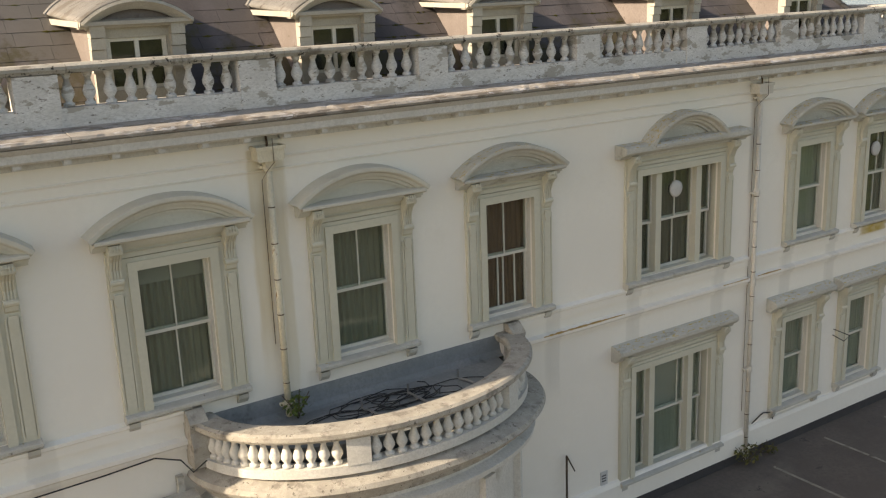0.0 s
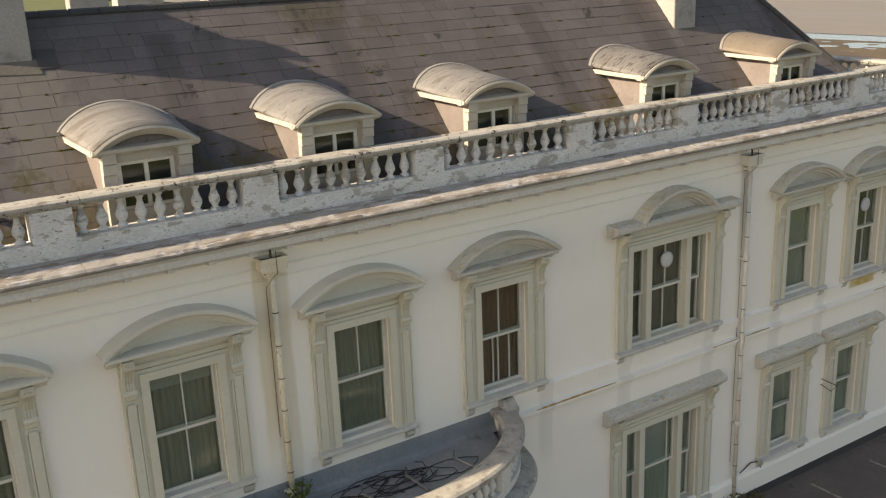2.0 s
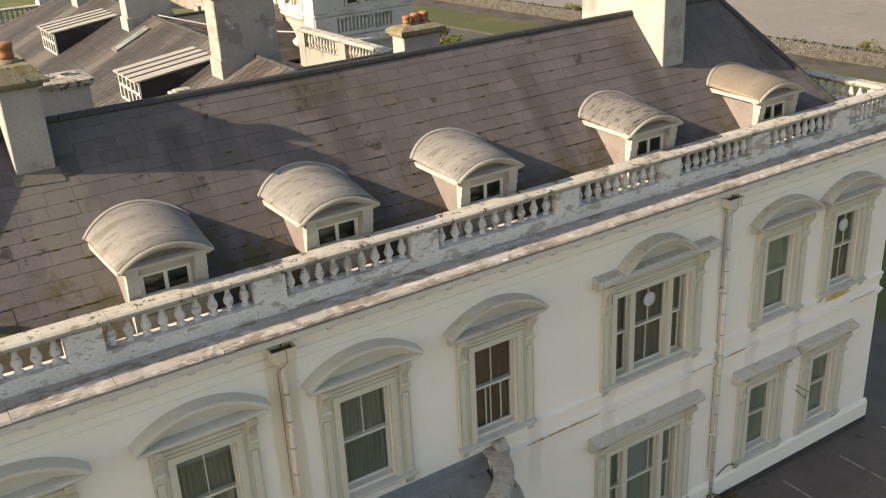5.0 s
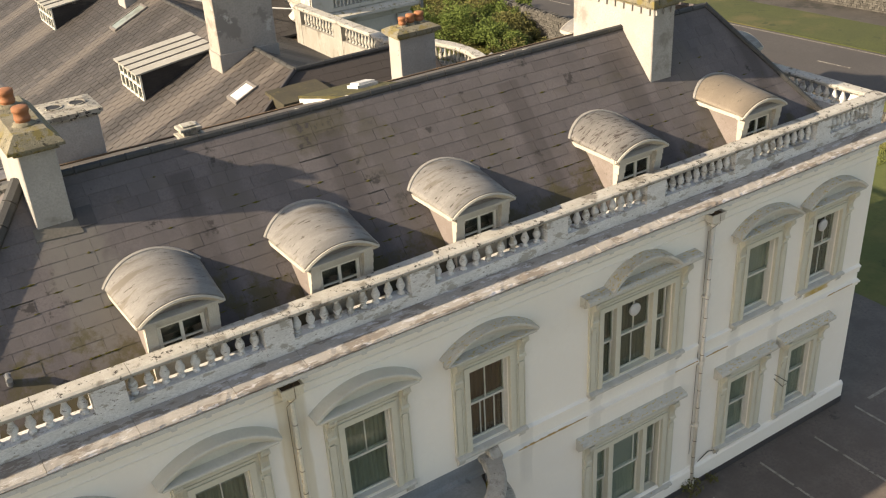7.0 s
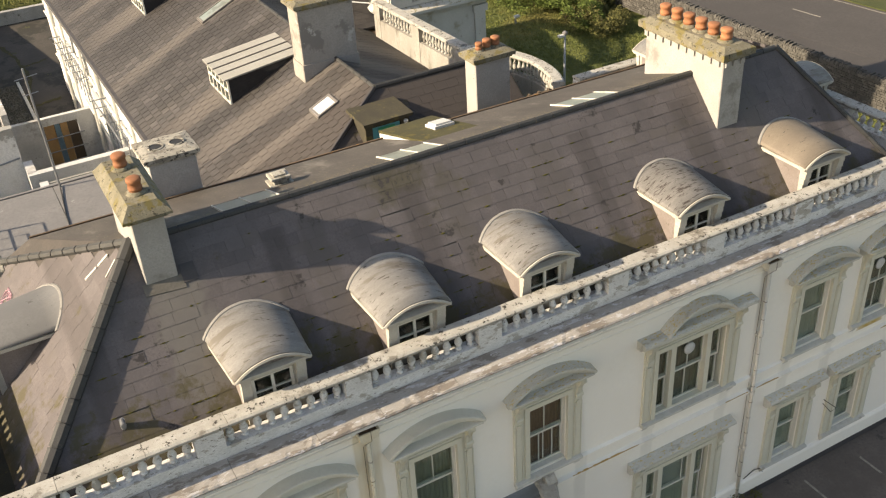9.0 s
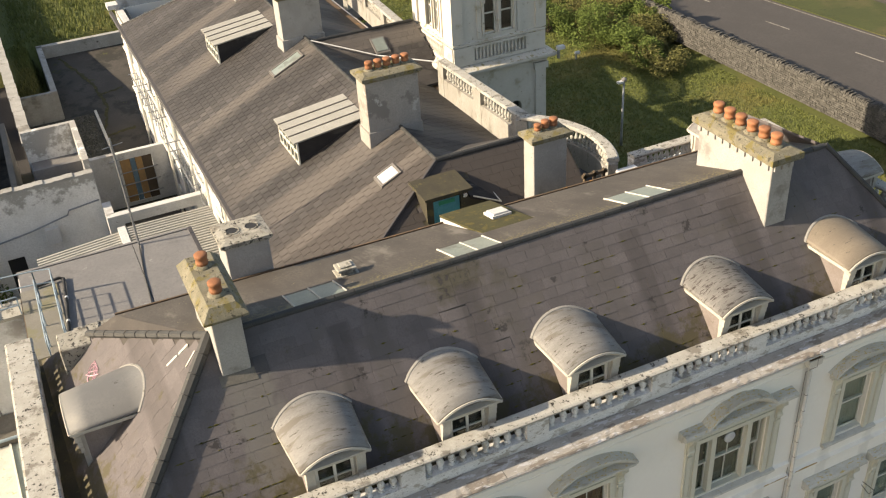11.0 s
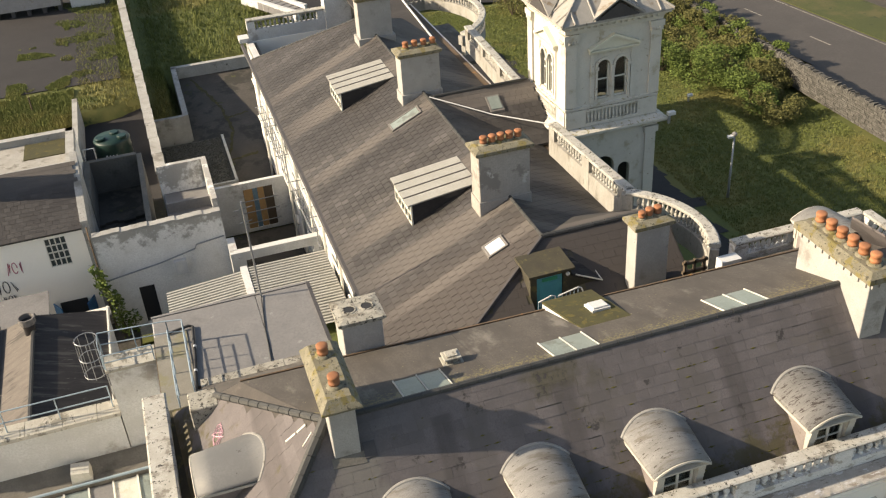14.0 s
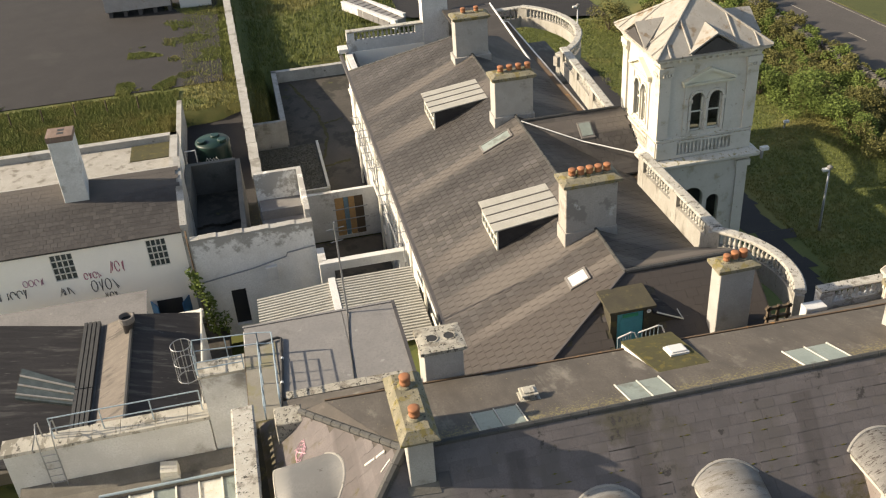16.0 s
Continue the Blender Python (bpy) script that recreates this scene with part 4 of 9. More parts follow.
while x < X1 + 0.35:
    e = min(x + rng.uniform(1.3, 1.9), X1 + 0.35)
    dz = rng.uniform(-0.008, 0.008)
    bm = bmesh.new()
    n = max(3, round((e - x) / 0.11))
    ring = []
    for k in range(n + 1):
        bite = rng.choice((0, 0, 0, 0.004, 0.008, 0.018)) if 0 < k < n else 0.0
        u = x + 0.004 + (e - x - 0.008) * k / n
        ring.append([bm.verts.new((u, y, z)) for y, z in ((0.2, 8.744), (-0.44, 8.744), (-0.47 + bite * 0.4, 8.758), (-0.49 + bite, 8.79 + dz), (-0.46 + bite * 1.3, 8.825 + dz - bite * 0.3), (-0.3, 8.845 + dz + rng.uniform(-0.006, 0.006)), (0.05, 8.9))])
    for a, b in zip(ring, ring[1:]):
        for k in range(7):
            bm.faces.new((a[k], a[(k + 1) % 7], b[(k + 1) % 7], b[k]))
    bm.faces.new(ring[0][::-1])
    bm.faces.new(ring[-1])
    part("cornice_stone", bm, "cornice", hotel, "crumbling brown and cream cornice stone")
    x = e
bm = bmesh.new()
box(bm, -0.05, 0.05, -0.27, -0.055, 8.47, 8.54)
box(bm, -0.042, 0.042, -0.18, -0.055, 8.44, 8.47)
ME_MOD = mesh_of("modillion", bm, "cornice_paint")
k = 0
while X0 + 0.1 + 0.62 * k < X1:
    put("modillion", ME_MOD, hotel, (X0 + 0.1 + 0.62 * k, 0, 0))
    k += 1
bm = bmesh.new()
for z in (7.98, 8.16):
    run_x(bm, [(0, z - 0.02), (-0.018, z - 0.01), (-0.026, z + 0.015), (0, z + 0.03)], X0, X1)
part("moulding", bm, "wall", hotel, "two thin mouldings below the cornice")

# parapet
PARA_Y = 0.22
PIERS = [-5.8, -2.75, 0.3, 3.36, 6.72, 9.56, 12.4, 15.33, 17.55]
balustrade(hotel, (X0, PARA_Y), (X1, PARA_Y), 8.86, 0.86, [0.2] + [p - X0 for p in PIERS], 9, 0.3, solid=0.13, rail_t=0.12)
balustrade(hotel, (-6.88, 9.0), (-6.88, 0.38), 8.86, 0.86, [0.2, 2.3, 4.4, 6.5, 8.45], 6, 0.56, solid=0.13, rail_t=0.12)
balustrade(hotel, (17.55, 0.4), (17.55, 9.3), 8.86, 0.86, [0.1, 3.0, 5.9, 8.8], 9, 0.3, solid=0.13, rail_t=0.12)
balustrade(hotel, (17.4, 9.42), (12.3, 9.42), 8.86, 0.86, [0.25, 2.6, 4.9], 8, 0.3, top="coping", solid=0.13, rail_t=0.12)

# ---- windows ----


def console(bm, x, z, h=0.75, w=0.17, d=0.24):
    """A scrolled bracket, its top at z."""
    prof = [(0, z), (-d, z), (-d - 0.02, z - 0.05), (-d, z - 0.13), (-d * 0.62, z - 0.24), (-d * 0.42, z - 0.38), (-d * 0.46, z - 0.5), (-d * 0.52, z - 0.56), (-d * 0.42, z - 0.66), (-d * 0.22, z - 0.7), (-0.06, z - h), (0, z - h)]
    prism(bm, [(x - w / 2, y, zz) for y, zz in prof], (w, 0, 0))
    for u in (-0.06, -0.02, 0.02, 0.06):
        prism(bm, [(x + u - 0.011, y - 0.016, zz) for y, zz in prof[1:8]] + [(x + u - 0.011, -0.06, z - 0.5), (x + u - 0.011, -0.06, z)], (0.022, 0, 0))
    for zz, yy, r in ((z - 0.1, -d * 0.86, 0.055), (z - 0.55, -d * 0.42, 0.05)):
        prism(bm, [(x - w / 2 - 0.012, yy + r * math.cos(k * 0.6283), zz + r * math.sin(k * 0.6283)) for k in range(10)], (w + 0.024, 0, 0))
    prism(bm, [(x - 0.055, -0.1, z - h + 0.02), (x - 0.07, -0.1, z - h - 0.08), (x - 0.035, -0.1, z - h - 0.17), (x + 0.035, -0.1, z - h - 0.17), (x + 0.07, -0.1, z - h - 0.08), (x + 0.055, -0.1, z - h + 0.02)], (0, 0.06, 0))


def segmental(bm, half, z, rise, d, t=0.16, steps=20):
    """A segmental pediment: bed moulding, arched moulding and sunk field."""
    run_x(bm, [(0, z - 0.11), (-d * 0.36, z - 0.11), (-d * 0.4, z - 0.07), (-d * 0.55, z - 0.06), (-d * 0.58, z - 0.02), (-d * 0.88, z + 0.0), (-d, z + 0.025), (-d, z + 0.065), (-d * 0.92, z + 0.075), (0, z + 0.1)], -half + 0.05, half - 0.05)
    r = (half * half + rise * rise) / (2 * rise)
    cz = z + 0.07 + rise - r
    a = math.degrees(math.asin(half / r))
    prof = [(r - t - 0.06, 0), (r - t - 0.06, -d * 0.34), (r - t - 0.02, -d * 0.36), (r - t, -d * 0.52), (r - t + 0.045, -d * 0.56), (r - t + 0.055, -d * 0.7), (r - t + 0.1, -d * 0.78),
            (r - 0.03, -d * 0.97), (r - 0.01, -d), (r + 0.035, -d), (r + 0.045, -d * 0.94), (r + 0.065, 0)]
    ring = []
    for k in range(steps + 1):
        th = radians(90 + a - 2 * a * k / steps)
        c, e = math.cos(th), math.sin(th)
        ring.append([bm.verts.new((q * c, y, max(cz + q * e, z - 0.03))) for q, y in prof])
    for u, v in zip(ring, ring[1:]):
        for k in range(len(prof)):
            bm.faces.new((u[k], u[(k + 1) % len(prof)], v[(k + 1) % len(prof)], v[k]))
    bm.faces.new(ring[0][::-1])
    bm.faces.new(ring[-1])
    field = [(half * 0.98 * (2 * k / steps - 1), 0) for k in range(steps + 1)]
    top = []
    for x, _ in field:
        top.append((x, -0.06, cz + math.sqrt(max(r * r - x * x, 0)) - 0.06))
    prism(bm, [(half * 0.9, -0.06, z + 0.08), (-half * 0.9, -0.06, z + 0.08)] + [p for p in top if p[2] > z + 0.09], (0, 0.06, 0))


def surround(half, h, hood="arch", hood_mat="hood"):
    """Architrave mesh, hood mesh, bracket mesh and sill mesh of a window, its opening's foot at the origin."""
    a = bmesh.new()
    for u, w, d in ((0.0, 0.13, 0.085), (0.13, 0.06, 0.055)):
        i0, i1 = half + u, half + u + w
        prism(a, [(-i1, 0, -0.02), (-i0, 0, -0.02), (-i0, 0, h + u), (i0, 0, h + u), (i0, 0, -0.02), (i1, 0, -0.02), (i1, 0, h + u + w), (-i1, 0, h + u + w)], (0, -d, 0))
    pl = bmesh.new()
    box(pl, -0.11, 0.11, -0.06, 0, -0.14, h + 0.22)
    box(pl, -0.106, -0.082, -0.08, -0.06, 0.02, h - 0.34)
    box(pl, 0.082, 0.106, -0.08, -0.06, 0.02, h - 0.34)
    box(pl, -0.07, 0.07, -0.08, -0.06, 0.06, h - 0.38)
    box(pl, -0.105, 0.105, -0.075, -0.06, -0.13, -0.02)
    fr = bmesh.new()
    run_x(fr, [(0, h + 0.2), (-0.05, h + 0.2), (-0.05, h + 0.26), (-0.07, h + 0.28), (-0.045, h + 0.3), (-0.045, h + 0.42), (0, h + 0.42)], -half - 0.4, half + 0.4)
    br = bmesh.new()
    console(br, 0, h + 0.44)
    hd = bmesh.new()
    if hood == "arch":
        segmental(hd, half + 0.63, h + 0.46, 0.43, 0.3)
    elif hood == "step":
        run_x(hd, [(0, h + 0.4), (-0.15, h + 0.4), (-0.17, h + 0.45), (-0.28, h + 0.49), (-0.32, h + 0.53), (-0.32, h + 0.62), (-0.27, h + 0.65), (0, h + 0.67)], -half - 0.66, half + 0.66)
        segmental(hd, 1.06, h + 0.54, 0.5, 0.34)
    else:
        run_x(hd, [(0, h + 0.36), (-0.12, h + 0.36), (-0.15, h + 0.42), (-0.22, h + 0.46), (-0.28, h + 0.53), (-0.28, h + 0.6), (-0.24, h + 0.63), (-0.04, h + 0.69), (0, h + 0.69)], -half - 0.62, half + 0.62)
    sl = bmesh.new()
    run_x(sl, [(0.12, -0.005), (-0.02, -0.005), (-0.15, -0.03), (-0.165, -0.045), (-0.165, -0.09), (-0.14, -0.11), (-0.1, -0.13), (0, -0.15), (0.12, -0.15)], -half - 0.42, half + 0.42)
    for s in (-1, 1):
        prism(sl, [(s * (half + 0.3) - 0.08, 0, -0.15), (s * (half + 0.3) - 0.08, -0.1, -0.15), (s * (half + 0.3) - 0.08, -0.09, -0.22), (s * (half + 0.3) - 0.08, -0.03, -0.3), (s * (half + 0.3) - 0.08, 0, -0.31)], (0.16, 0, 0))
    return mesh_of("architrave", a, "trim"), mesh_of("hood", hd, hood_mat), mesh_of("bracket", br, "trim"), mesh_of("sill", sl, "sill"), mesh_of("pilaster", pl, "trim"), mesh_of("frieze", fr, "trim")


def sash(half, h, bars, y=0.1):
    """One sliding sash: stiles, rails and upright glazing bars."""
    bm = bmesh.new()
    for s in (-1, 1):
        x0, x1 = sorted((s * half, s * (half - 0.034)))
        box(bm, x0, x1, y, y + 0.045, 0, h)
    box(bm, -half + 0.034, half - 0.034, y + 0.002, y + 0.043, 0, 0.05)
    box(bm, -half + 0.034, half - 0.034, y + 0.002, y + 0.043, h - 0.034, h)
    for b in bars:
        box(bm, b - 0.0095, b + 0.0095, y + 0.005, y + 0.04, 0.05, h - 0.034)
    return mesh_of("sash", bm, "frame")


def pane(x0, x1, z0, z1, y):
    bm = bmesh.new()
    box(bm, x0, x1, y, y + 0.006, z0, z1)
    return mesh_of("pane", bm, "glass")


def drape(x0, x1, z0, z1, y, mat, folds=9, depth=0.022):
    """A hanging curtain with folds."""
    bm = bmesh.new()
    n = folds * 6
    lo, hi = [], []
    for i in range(n + 1):
        x = x0 + (x1 - x0) * i / n
        yy = y + depth * math.sin(2 * math.pi * folds * i / n) + 0.3 * depth * math.sin(7 * x)
        lo.append(bm.verts.new((x, yy, z0)))
        hi.append(bm.verts.new((x, yy, z1)))
    for i in range(n):
        bm.faces.new((lo[i], lo[i + 1], hi[i + 1], hi[i]))
    return mesh_of("curtain", bm, mat, True)


SINGLE_UP, SINGLE_LICHEN = surround(0.53, HEAD - SILL), surround(0.53, HEAD - SILL, "arch", "hood_lichen")
SINGLE_LOW = surround(0.48, 2.03, "flat", "hood_lichen")
WIDE_UP, WIDE_LOW = surround(1.12, HEAD - SILL, "step", "hood_lichen"), surround(1.12, 2.33, "flat", "hood_lichen")


def window(c, z, h, half, meshes, curtain="curtain", bars=(0.0,), low_bars=(0.0,), gap=0.0, blind=0.0, wide=False, label="white sash window with moulded stone surround"):
    arch, hood, bracket, sill_me, pilaster, frieze = meshes
    w = put("window", arch, hotel, (c, 0, z), label=label)
    put("hood", hood, w, (c, 0, z), label="flat lichened hood" if h < HEAD - SILL or h > HEAD - SILL else "arched hood with ochre lichen" if c > 3 else "plain grey arched hood")
    put("sill", sill_me, w, (c, 0, z))
    put("frieze", frieze, w, (c, 0, z))
    for s in (-1, 1):
        put("bracket", bracket, w, (c + s * (half + 0.3), 0, z))
        put("pilaster", pilaster, w, (c + s * (half + 0.3), 0, z))
    bm = bmesh.new()
    for s in (-1, 1):
        x0, x1 = sorted((s * half, s * (half - 0.01)))
        box(bm, x0, x1, 0.04, 0.225, 0, h)
    box(bm, -half + 0.01, half - 0.01, 0.042, 0.198, h - 0.012, h - 0.001)
    box(bm, -half + 0.01, half - 0.01, 0.02, 0.225, 0.001, 0.05)
    lights = [(0.0, half - 0.01)]
    if wide:
        lights = [(0.0, 0.5), (-0.84, 0.19), (0.84, 0.19)]
        for s in (-1, 1):
            x0, x1 = sorted((s * 0.5, s * 0.65))
            box(bm, x0, x1, 0.004, 0.225, 0.05, h - 0.033)
    put("window_frame", mesh_of("window_frame", bm, "frame" if not wide else "trim"), w, (c, 0, z))
    for k, (u, hw) in enumerate(lights):
        mid = h * 0.5
        ub = bars if k == 0 else ()
        lb = low_bars if k == 0 else ()
        put("sash", sash(hw, h - mid - 0.012, ub, 0.12), w, (c + u, 0, z + mid))
        put("sash", sash(hw, mid + 0.02, lb, 0.168), w, (c + u, 0, z + 0.05))
        for zz0, zz1, y in ((0.09, mid, 0.19), (mid + 0.04, h - 0.04, 0.14)):
            p = put("pane", pane(-hw + 0.03, hw - 0.03, zz0, zz1, y), w, (c + u, 0, z))
            p.visible_shadow = False
        if curtain:
            a, b = -hw - 0.06, hw + 0.06
            if gap:
                put("curtain", drape(a, -gap, 0.02, h, 0.25, curtain, 5), w, (c + u, 0, z))
                put("curtain", drape(gap, b, 0.02, h, 0.25, curtain, 5), w, (c + u, 0, z))
            else:
                put("curtain", drape(a, b, 0.02, h, 0.25, curtain, 11 if k == 0 else 4), w, (c + u, 0, z))
        if blind and k == 0:
            bm = bmesh.new()
            box(bm, -hw, hw, 0.222, 0.226, h - blind, h)
            put("blind", mesh_of("blind", bm, "blind"), w, (c + u, 0, z))
    return w


H1 = HEAD - SILL
window(-4.3, SILL, H1, 0.53, SINGLE_UP)
window(-1.27, SILL, H1, 0.53, SINGLE_UP, blind=0.3)
window(1.79, SILL, H1, 0.53, SINGLE_UP, low_bars=())
window(4.76, SILL, H1, 0.53, SINGLE_LICHEN, "curtain_brown", low_bars=(-0.12, 0.0, 0.26))
w4 = window(W4, SILL, H1, 1.12, WIDE_UP, "curtain_dark", wide=True, label="wide three-light sash window with stepped arched hood")
window(13.35, SILL, H1, 0.53, SINGLE_LICHEN, "curtain_green", bars=(), low_bars=(), label="white sash window with drawn pale curtain")
w6 = window(15.92, SILL, H1, 0.53, SINGLE_LICHEN, "curtain_dark", bars=(0.12,), low_bars=(0.12,))
window(G4, 0.5, 2.33, 1.12, WIDE_LOW, "curtain_green", bars=(0.3,), low_bars=(), blind=1.1, wide=True, label="wide three-light ground-floor window with flat hood")
for c in GWIN:
    window(c, 0.8, 2.03, 0.48, SINGLE_LOW, "curtain_green", bars=(), low_bars=(), label="ground-floor sash window with flat lichened hood")
for c, z in ((W4 + 0.02, 6.42), (15.95, 6.42)):
    bm = bmesh.new()
    lathe(bm, [(0.16, 0), (0.17, 0.01), (0.17, 0.045), (0.12, 0.06), (0.03, 0.065)], 24)
    put("extractor_fan", mesh_of("extractor_fan", bm, "white", True), w4 if c < 12 else w6, (c, 0.14, z), label="round white extractor fan in the pane", rx=math.pi / 2)


# ---- rainwater pipes ----


def downpipe(x, z0, z1, label, mat="pipe"):
    d = thing("downpipe", (x, -0.09, z0), label, "drainpipe", "rainwater pipes on the front")
    bm = bmesh.new()
    prism(bm, [(x - 0.19, -0.24, z1), (x + 0.19, -0.24, z1), (x + 0.215, -0.24, z1 + 0.03), (x + 0.215, -0.24, z1 + 0.17), (x - 0.215, -0.24, z1 + 0.17), (x - 0.215, -0.24, z1 + 0.03)], (0, 0.23, 0))
    prism(bm, [(x - 0.06, -0.17, z1 - 0.1), (x + 0.06, -0.17, z1 - 0.1), (x + 0.09, -0.2, z1), (x - 0.09, -0.2, z1)], (0, 0.13, 0))
    hop = part("hopper", bm, mat, d, "cast rainwater hopper")
    for a, b, c, e in ((x - 0.235, x + 0.235, -0.26, -0.23), (x - 0.235, x + 0.235, -0.035, -0.005), (x - 0.235, x - 0.205, -0.23, -0.035), (x + 0.205, x + 0.235, -0.23, -0.035)):
        bm = bmesh.new()
        box(bm, a, b, c, e, z1 + 0.17, z1 + 0.225)
        part("hopper_rim", bm, mat, hop)
    # Dark sheet paints the shade inside the open hopper.
    bm = bmesh.new()
    box(bm, x - 0.2, x + 0.2, -0.225, -0.04, z1 + 0.171, z1 + 0.178)
    part("silt", bm, "edge_rust", hop, "dark brown sheet for the shade inside the hopper")
    bm = bmesh.new()
    tube(bm, [(x, -0.12, z1 + 0.172), (x, -0.12, z1 + 0.3), (x + 0.02, -0.05, z1 + 0.36)], 0.018, 6)
    tube(bm, [(x + 0.03, -0.256, z1 + 0.34), (x + 0.03, -0.262, z1 - 0.02), (x - 0.04, -0.16, z1 - 0.14), (x - 0.09, -0.04, z1 - 0.3), (x - 0.09, -0.02, z0 + 1.2)], 0.006, 5)
    part("spout", bm, "edge_rust", d, "thin rusty spout and cable")
    bm = bmesh.new()
    lathe(bm, [(0.052, z0), (0.052, z1 - 0.03)], 12, (x, -0.1, 0))
    part("pipe", bm, mat, d, smooth=True)
    for k in range(1, int((z1 - z0) / 0.56)):
        bm = bmesh.new()
        lathe(bm, [(0.0535, 0), (0.0545, 0.004), (0.0545, 0.014), (0.0535, 0.018)], 12)
        put("joint", mesh_of("joint", bm, "edge_rust"), d, (x, -0.1, z0 + 0.56 * k))
    n = max(2, round((z1 - z0) / 1.75))
    for k in range(n):
        z = z0 + 0.15 + (z1 - z0 - 0.3) * k / (n - 1)
        bm = bmesh.new()
        lathe(bm, [(0.068, 0), (0.075, 0.03), (0.075, 0.09), (0.066, 0.12)], 12)
        box(bm, -0.12, 0.12, -0.0, 0.09, 0.04, 0.08)
        put("collar", mesh_of("collar", bm, mat), d, (x, -0.1, z))


downpipe(0.27, 4.07, 8.14, "cream cast-iron downpipe with a rusty hopper")
downpipe(11.36, -0.2, 8.14, "off-white cast-iron downpipe running to the ground", "pipe_white")
# ---- balcony over the bow porch ----
BC = (1.74, 0.0)
BA, BB = 3.02, 2.1
bay = thing("bow_balcony", (1.95, -1.0, -0.25), "cream curved balcony with stone balustrade over a bow porch", "balcony")
root, ring = curved_balustrade(bay, BC, BA - 0.16, BB - 0.16, 180, 360, 3.74, 0.72, 44, ME_BALUSTER_B, "balcony", "balcony_top", 0.24, pier_at=(182, 246, 307, 358), steps=56, rail_over=0.09, rail_t=0.15)
bm = bmesh.new()
ring(bm, [(-0.5, 3.3), (0.1, 3.3), (0.14, 3.42), (0.26, 3.48), (0.3, 3.55), (0.27, 3.62), (-0.12, 3.745), (-0.5, 3.745)], 180, 360, 56, 0.5)
part("cornice", bm, "balcony_top", bay, "broad weathered balcony cornice")
bm = bmesh.new()
ring(bm, [(-0.5, 2.85), (-0.05, 2.85), (-0.05, 2.95), (0.06, 3.02), (0.16, 3.06), (0.17, 3.14), (0.03, 3.2), (0.0, 3.3), (-0.5, 3.3)], 180, 360, 56, 0.5)
part("frieze", bm, "balcony", bay, "cream curved frieze")
bm = bmesh.new()
ring(bm, [(-0.5, -0.3), (-0.12, -0.3), (-0.12, 2.85), (-0.5, 2.85)], 180, 360, 56)
part("bow_wall", bm, "balcony", bay, "cream bow wall below the balcony")
for a in (186, 215, 245, 295, 325, 354):
    bm = bmesh.new()
    ring(bm, [(-0.12, -0.3), (0.0, -0.3), (0.0, 2.84), (-0.12, 2.84)], a - 3, a + 3, 3)
    part("pilaster", bm, "balcony", bay)
bm = bmesh.new()
pts = [(BC[0] + (BA - 0.4) * math.cos(radians(a)), BC[1] + (BB - 0.4) * math.sin(radians(a)), 4.06) for a in range(180, 361, 6)]
prism(bm, pts, (0, 0, -0.5))
part("floor", bm, "leadfloor", bay, "blue-grey coated balcony floor")
bm = bmesh.new()
rng = random.Random(77)
for _ in range(620):
    a, q = radians(rng.uniform(285, 348)), rng.uniform(0.872, 0.902)
    x, y, s = BC[0] + BA * q * math.cos(a), BC[1] + BB * q * math.sin(a), rng.uniform(0.04, 0.11)
    if abs(math.sin(a * 5)) > 0.3:
        v = [bm.verts.new((x + s * math.cos(t), y + s * math.sin(t), 3.75)) for t in (0, 1.3, 2.5, 3.8, 5)]
        top = bm.verts.new((x, y, 3.75 + rng.uniform(0.1, 0.42)))
        for k in range(5):
            bm.faces.new((v[k], v[(k + 1) % 5], top))
part("moss_cushion", bm, "rim_moss", bay, "yellow-green moss along the balcony gutter")["kind"] = "stuff"
bm = bmesh.new()
run_x(bm, [(-0.002, 4.055), (-0.16, 4.063), (-0.09, 4.09), (-0.05, 4.16), (-0.025, 4.28), (-0.012, 4.42), (-0.002, 4.42)], -1.05, 4.58)
part("upstand", bm, "leadfloor", bay, "blue-grey upstand against the wall")
for s, x in ((-1, -1.24), (1, 4.74)):
    bm = bmesh.new()
    run_x(bm, [(0, 3.75), (-0.3, 3.75), (-0.34, 4.1), (-0.26, 4.3), (-0.3, 4.46), (-0.12, 4.62), (0, 4.62)], x - 0.14, x + 0.14)
    part("end_block", bm, "balcony_top", bay, "weathered scroll end of the balustrade")


def loose_cable(pts, r, name, label, mat="black"):
    bm = bmesh.new()
    tube(bm, pts, r, 5)
    return single(name, bm, mat, label, "cable")


rng = random.Random(8)
for k in range(6):
    cx, cy = rng.uniform(0.8, 3.2), rng.uniform(-0.85, -0.45)
    pts = []
    for i in range(26):
        a = i * 0.55 + k
        pts.append((cx + (0.5 + 0.12 * math.sin(i * 1.3)) * math.cos(a) + 0.04 * i * math.cos(k), cy + 0.26 * math.sin(a), 4.075 + 0.008 * (i % 3)))
    loose_cable(pts, 0.008, "cable_coil", "tangled dark cable lying on the balcony floor")
for p, q in (((2.2, -0.55), (2.25, -1.2)), ((3.2, -0.55), (3.35, -1.2)), ((1.3, -0.6), (1.45, -1.2))):
    bm = bmesh.new()
    tube(bm, [(*p, 4.09), (*q, 4.09)], 0.025, 6)
    tube(bm, [(*p, 4.09), (p[0], p[1], 4.26)], 0.02, 6)
    single("fallen_bracket", bm, "iron", "rusty metal bracket lying on the balcony", "bracket")


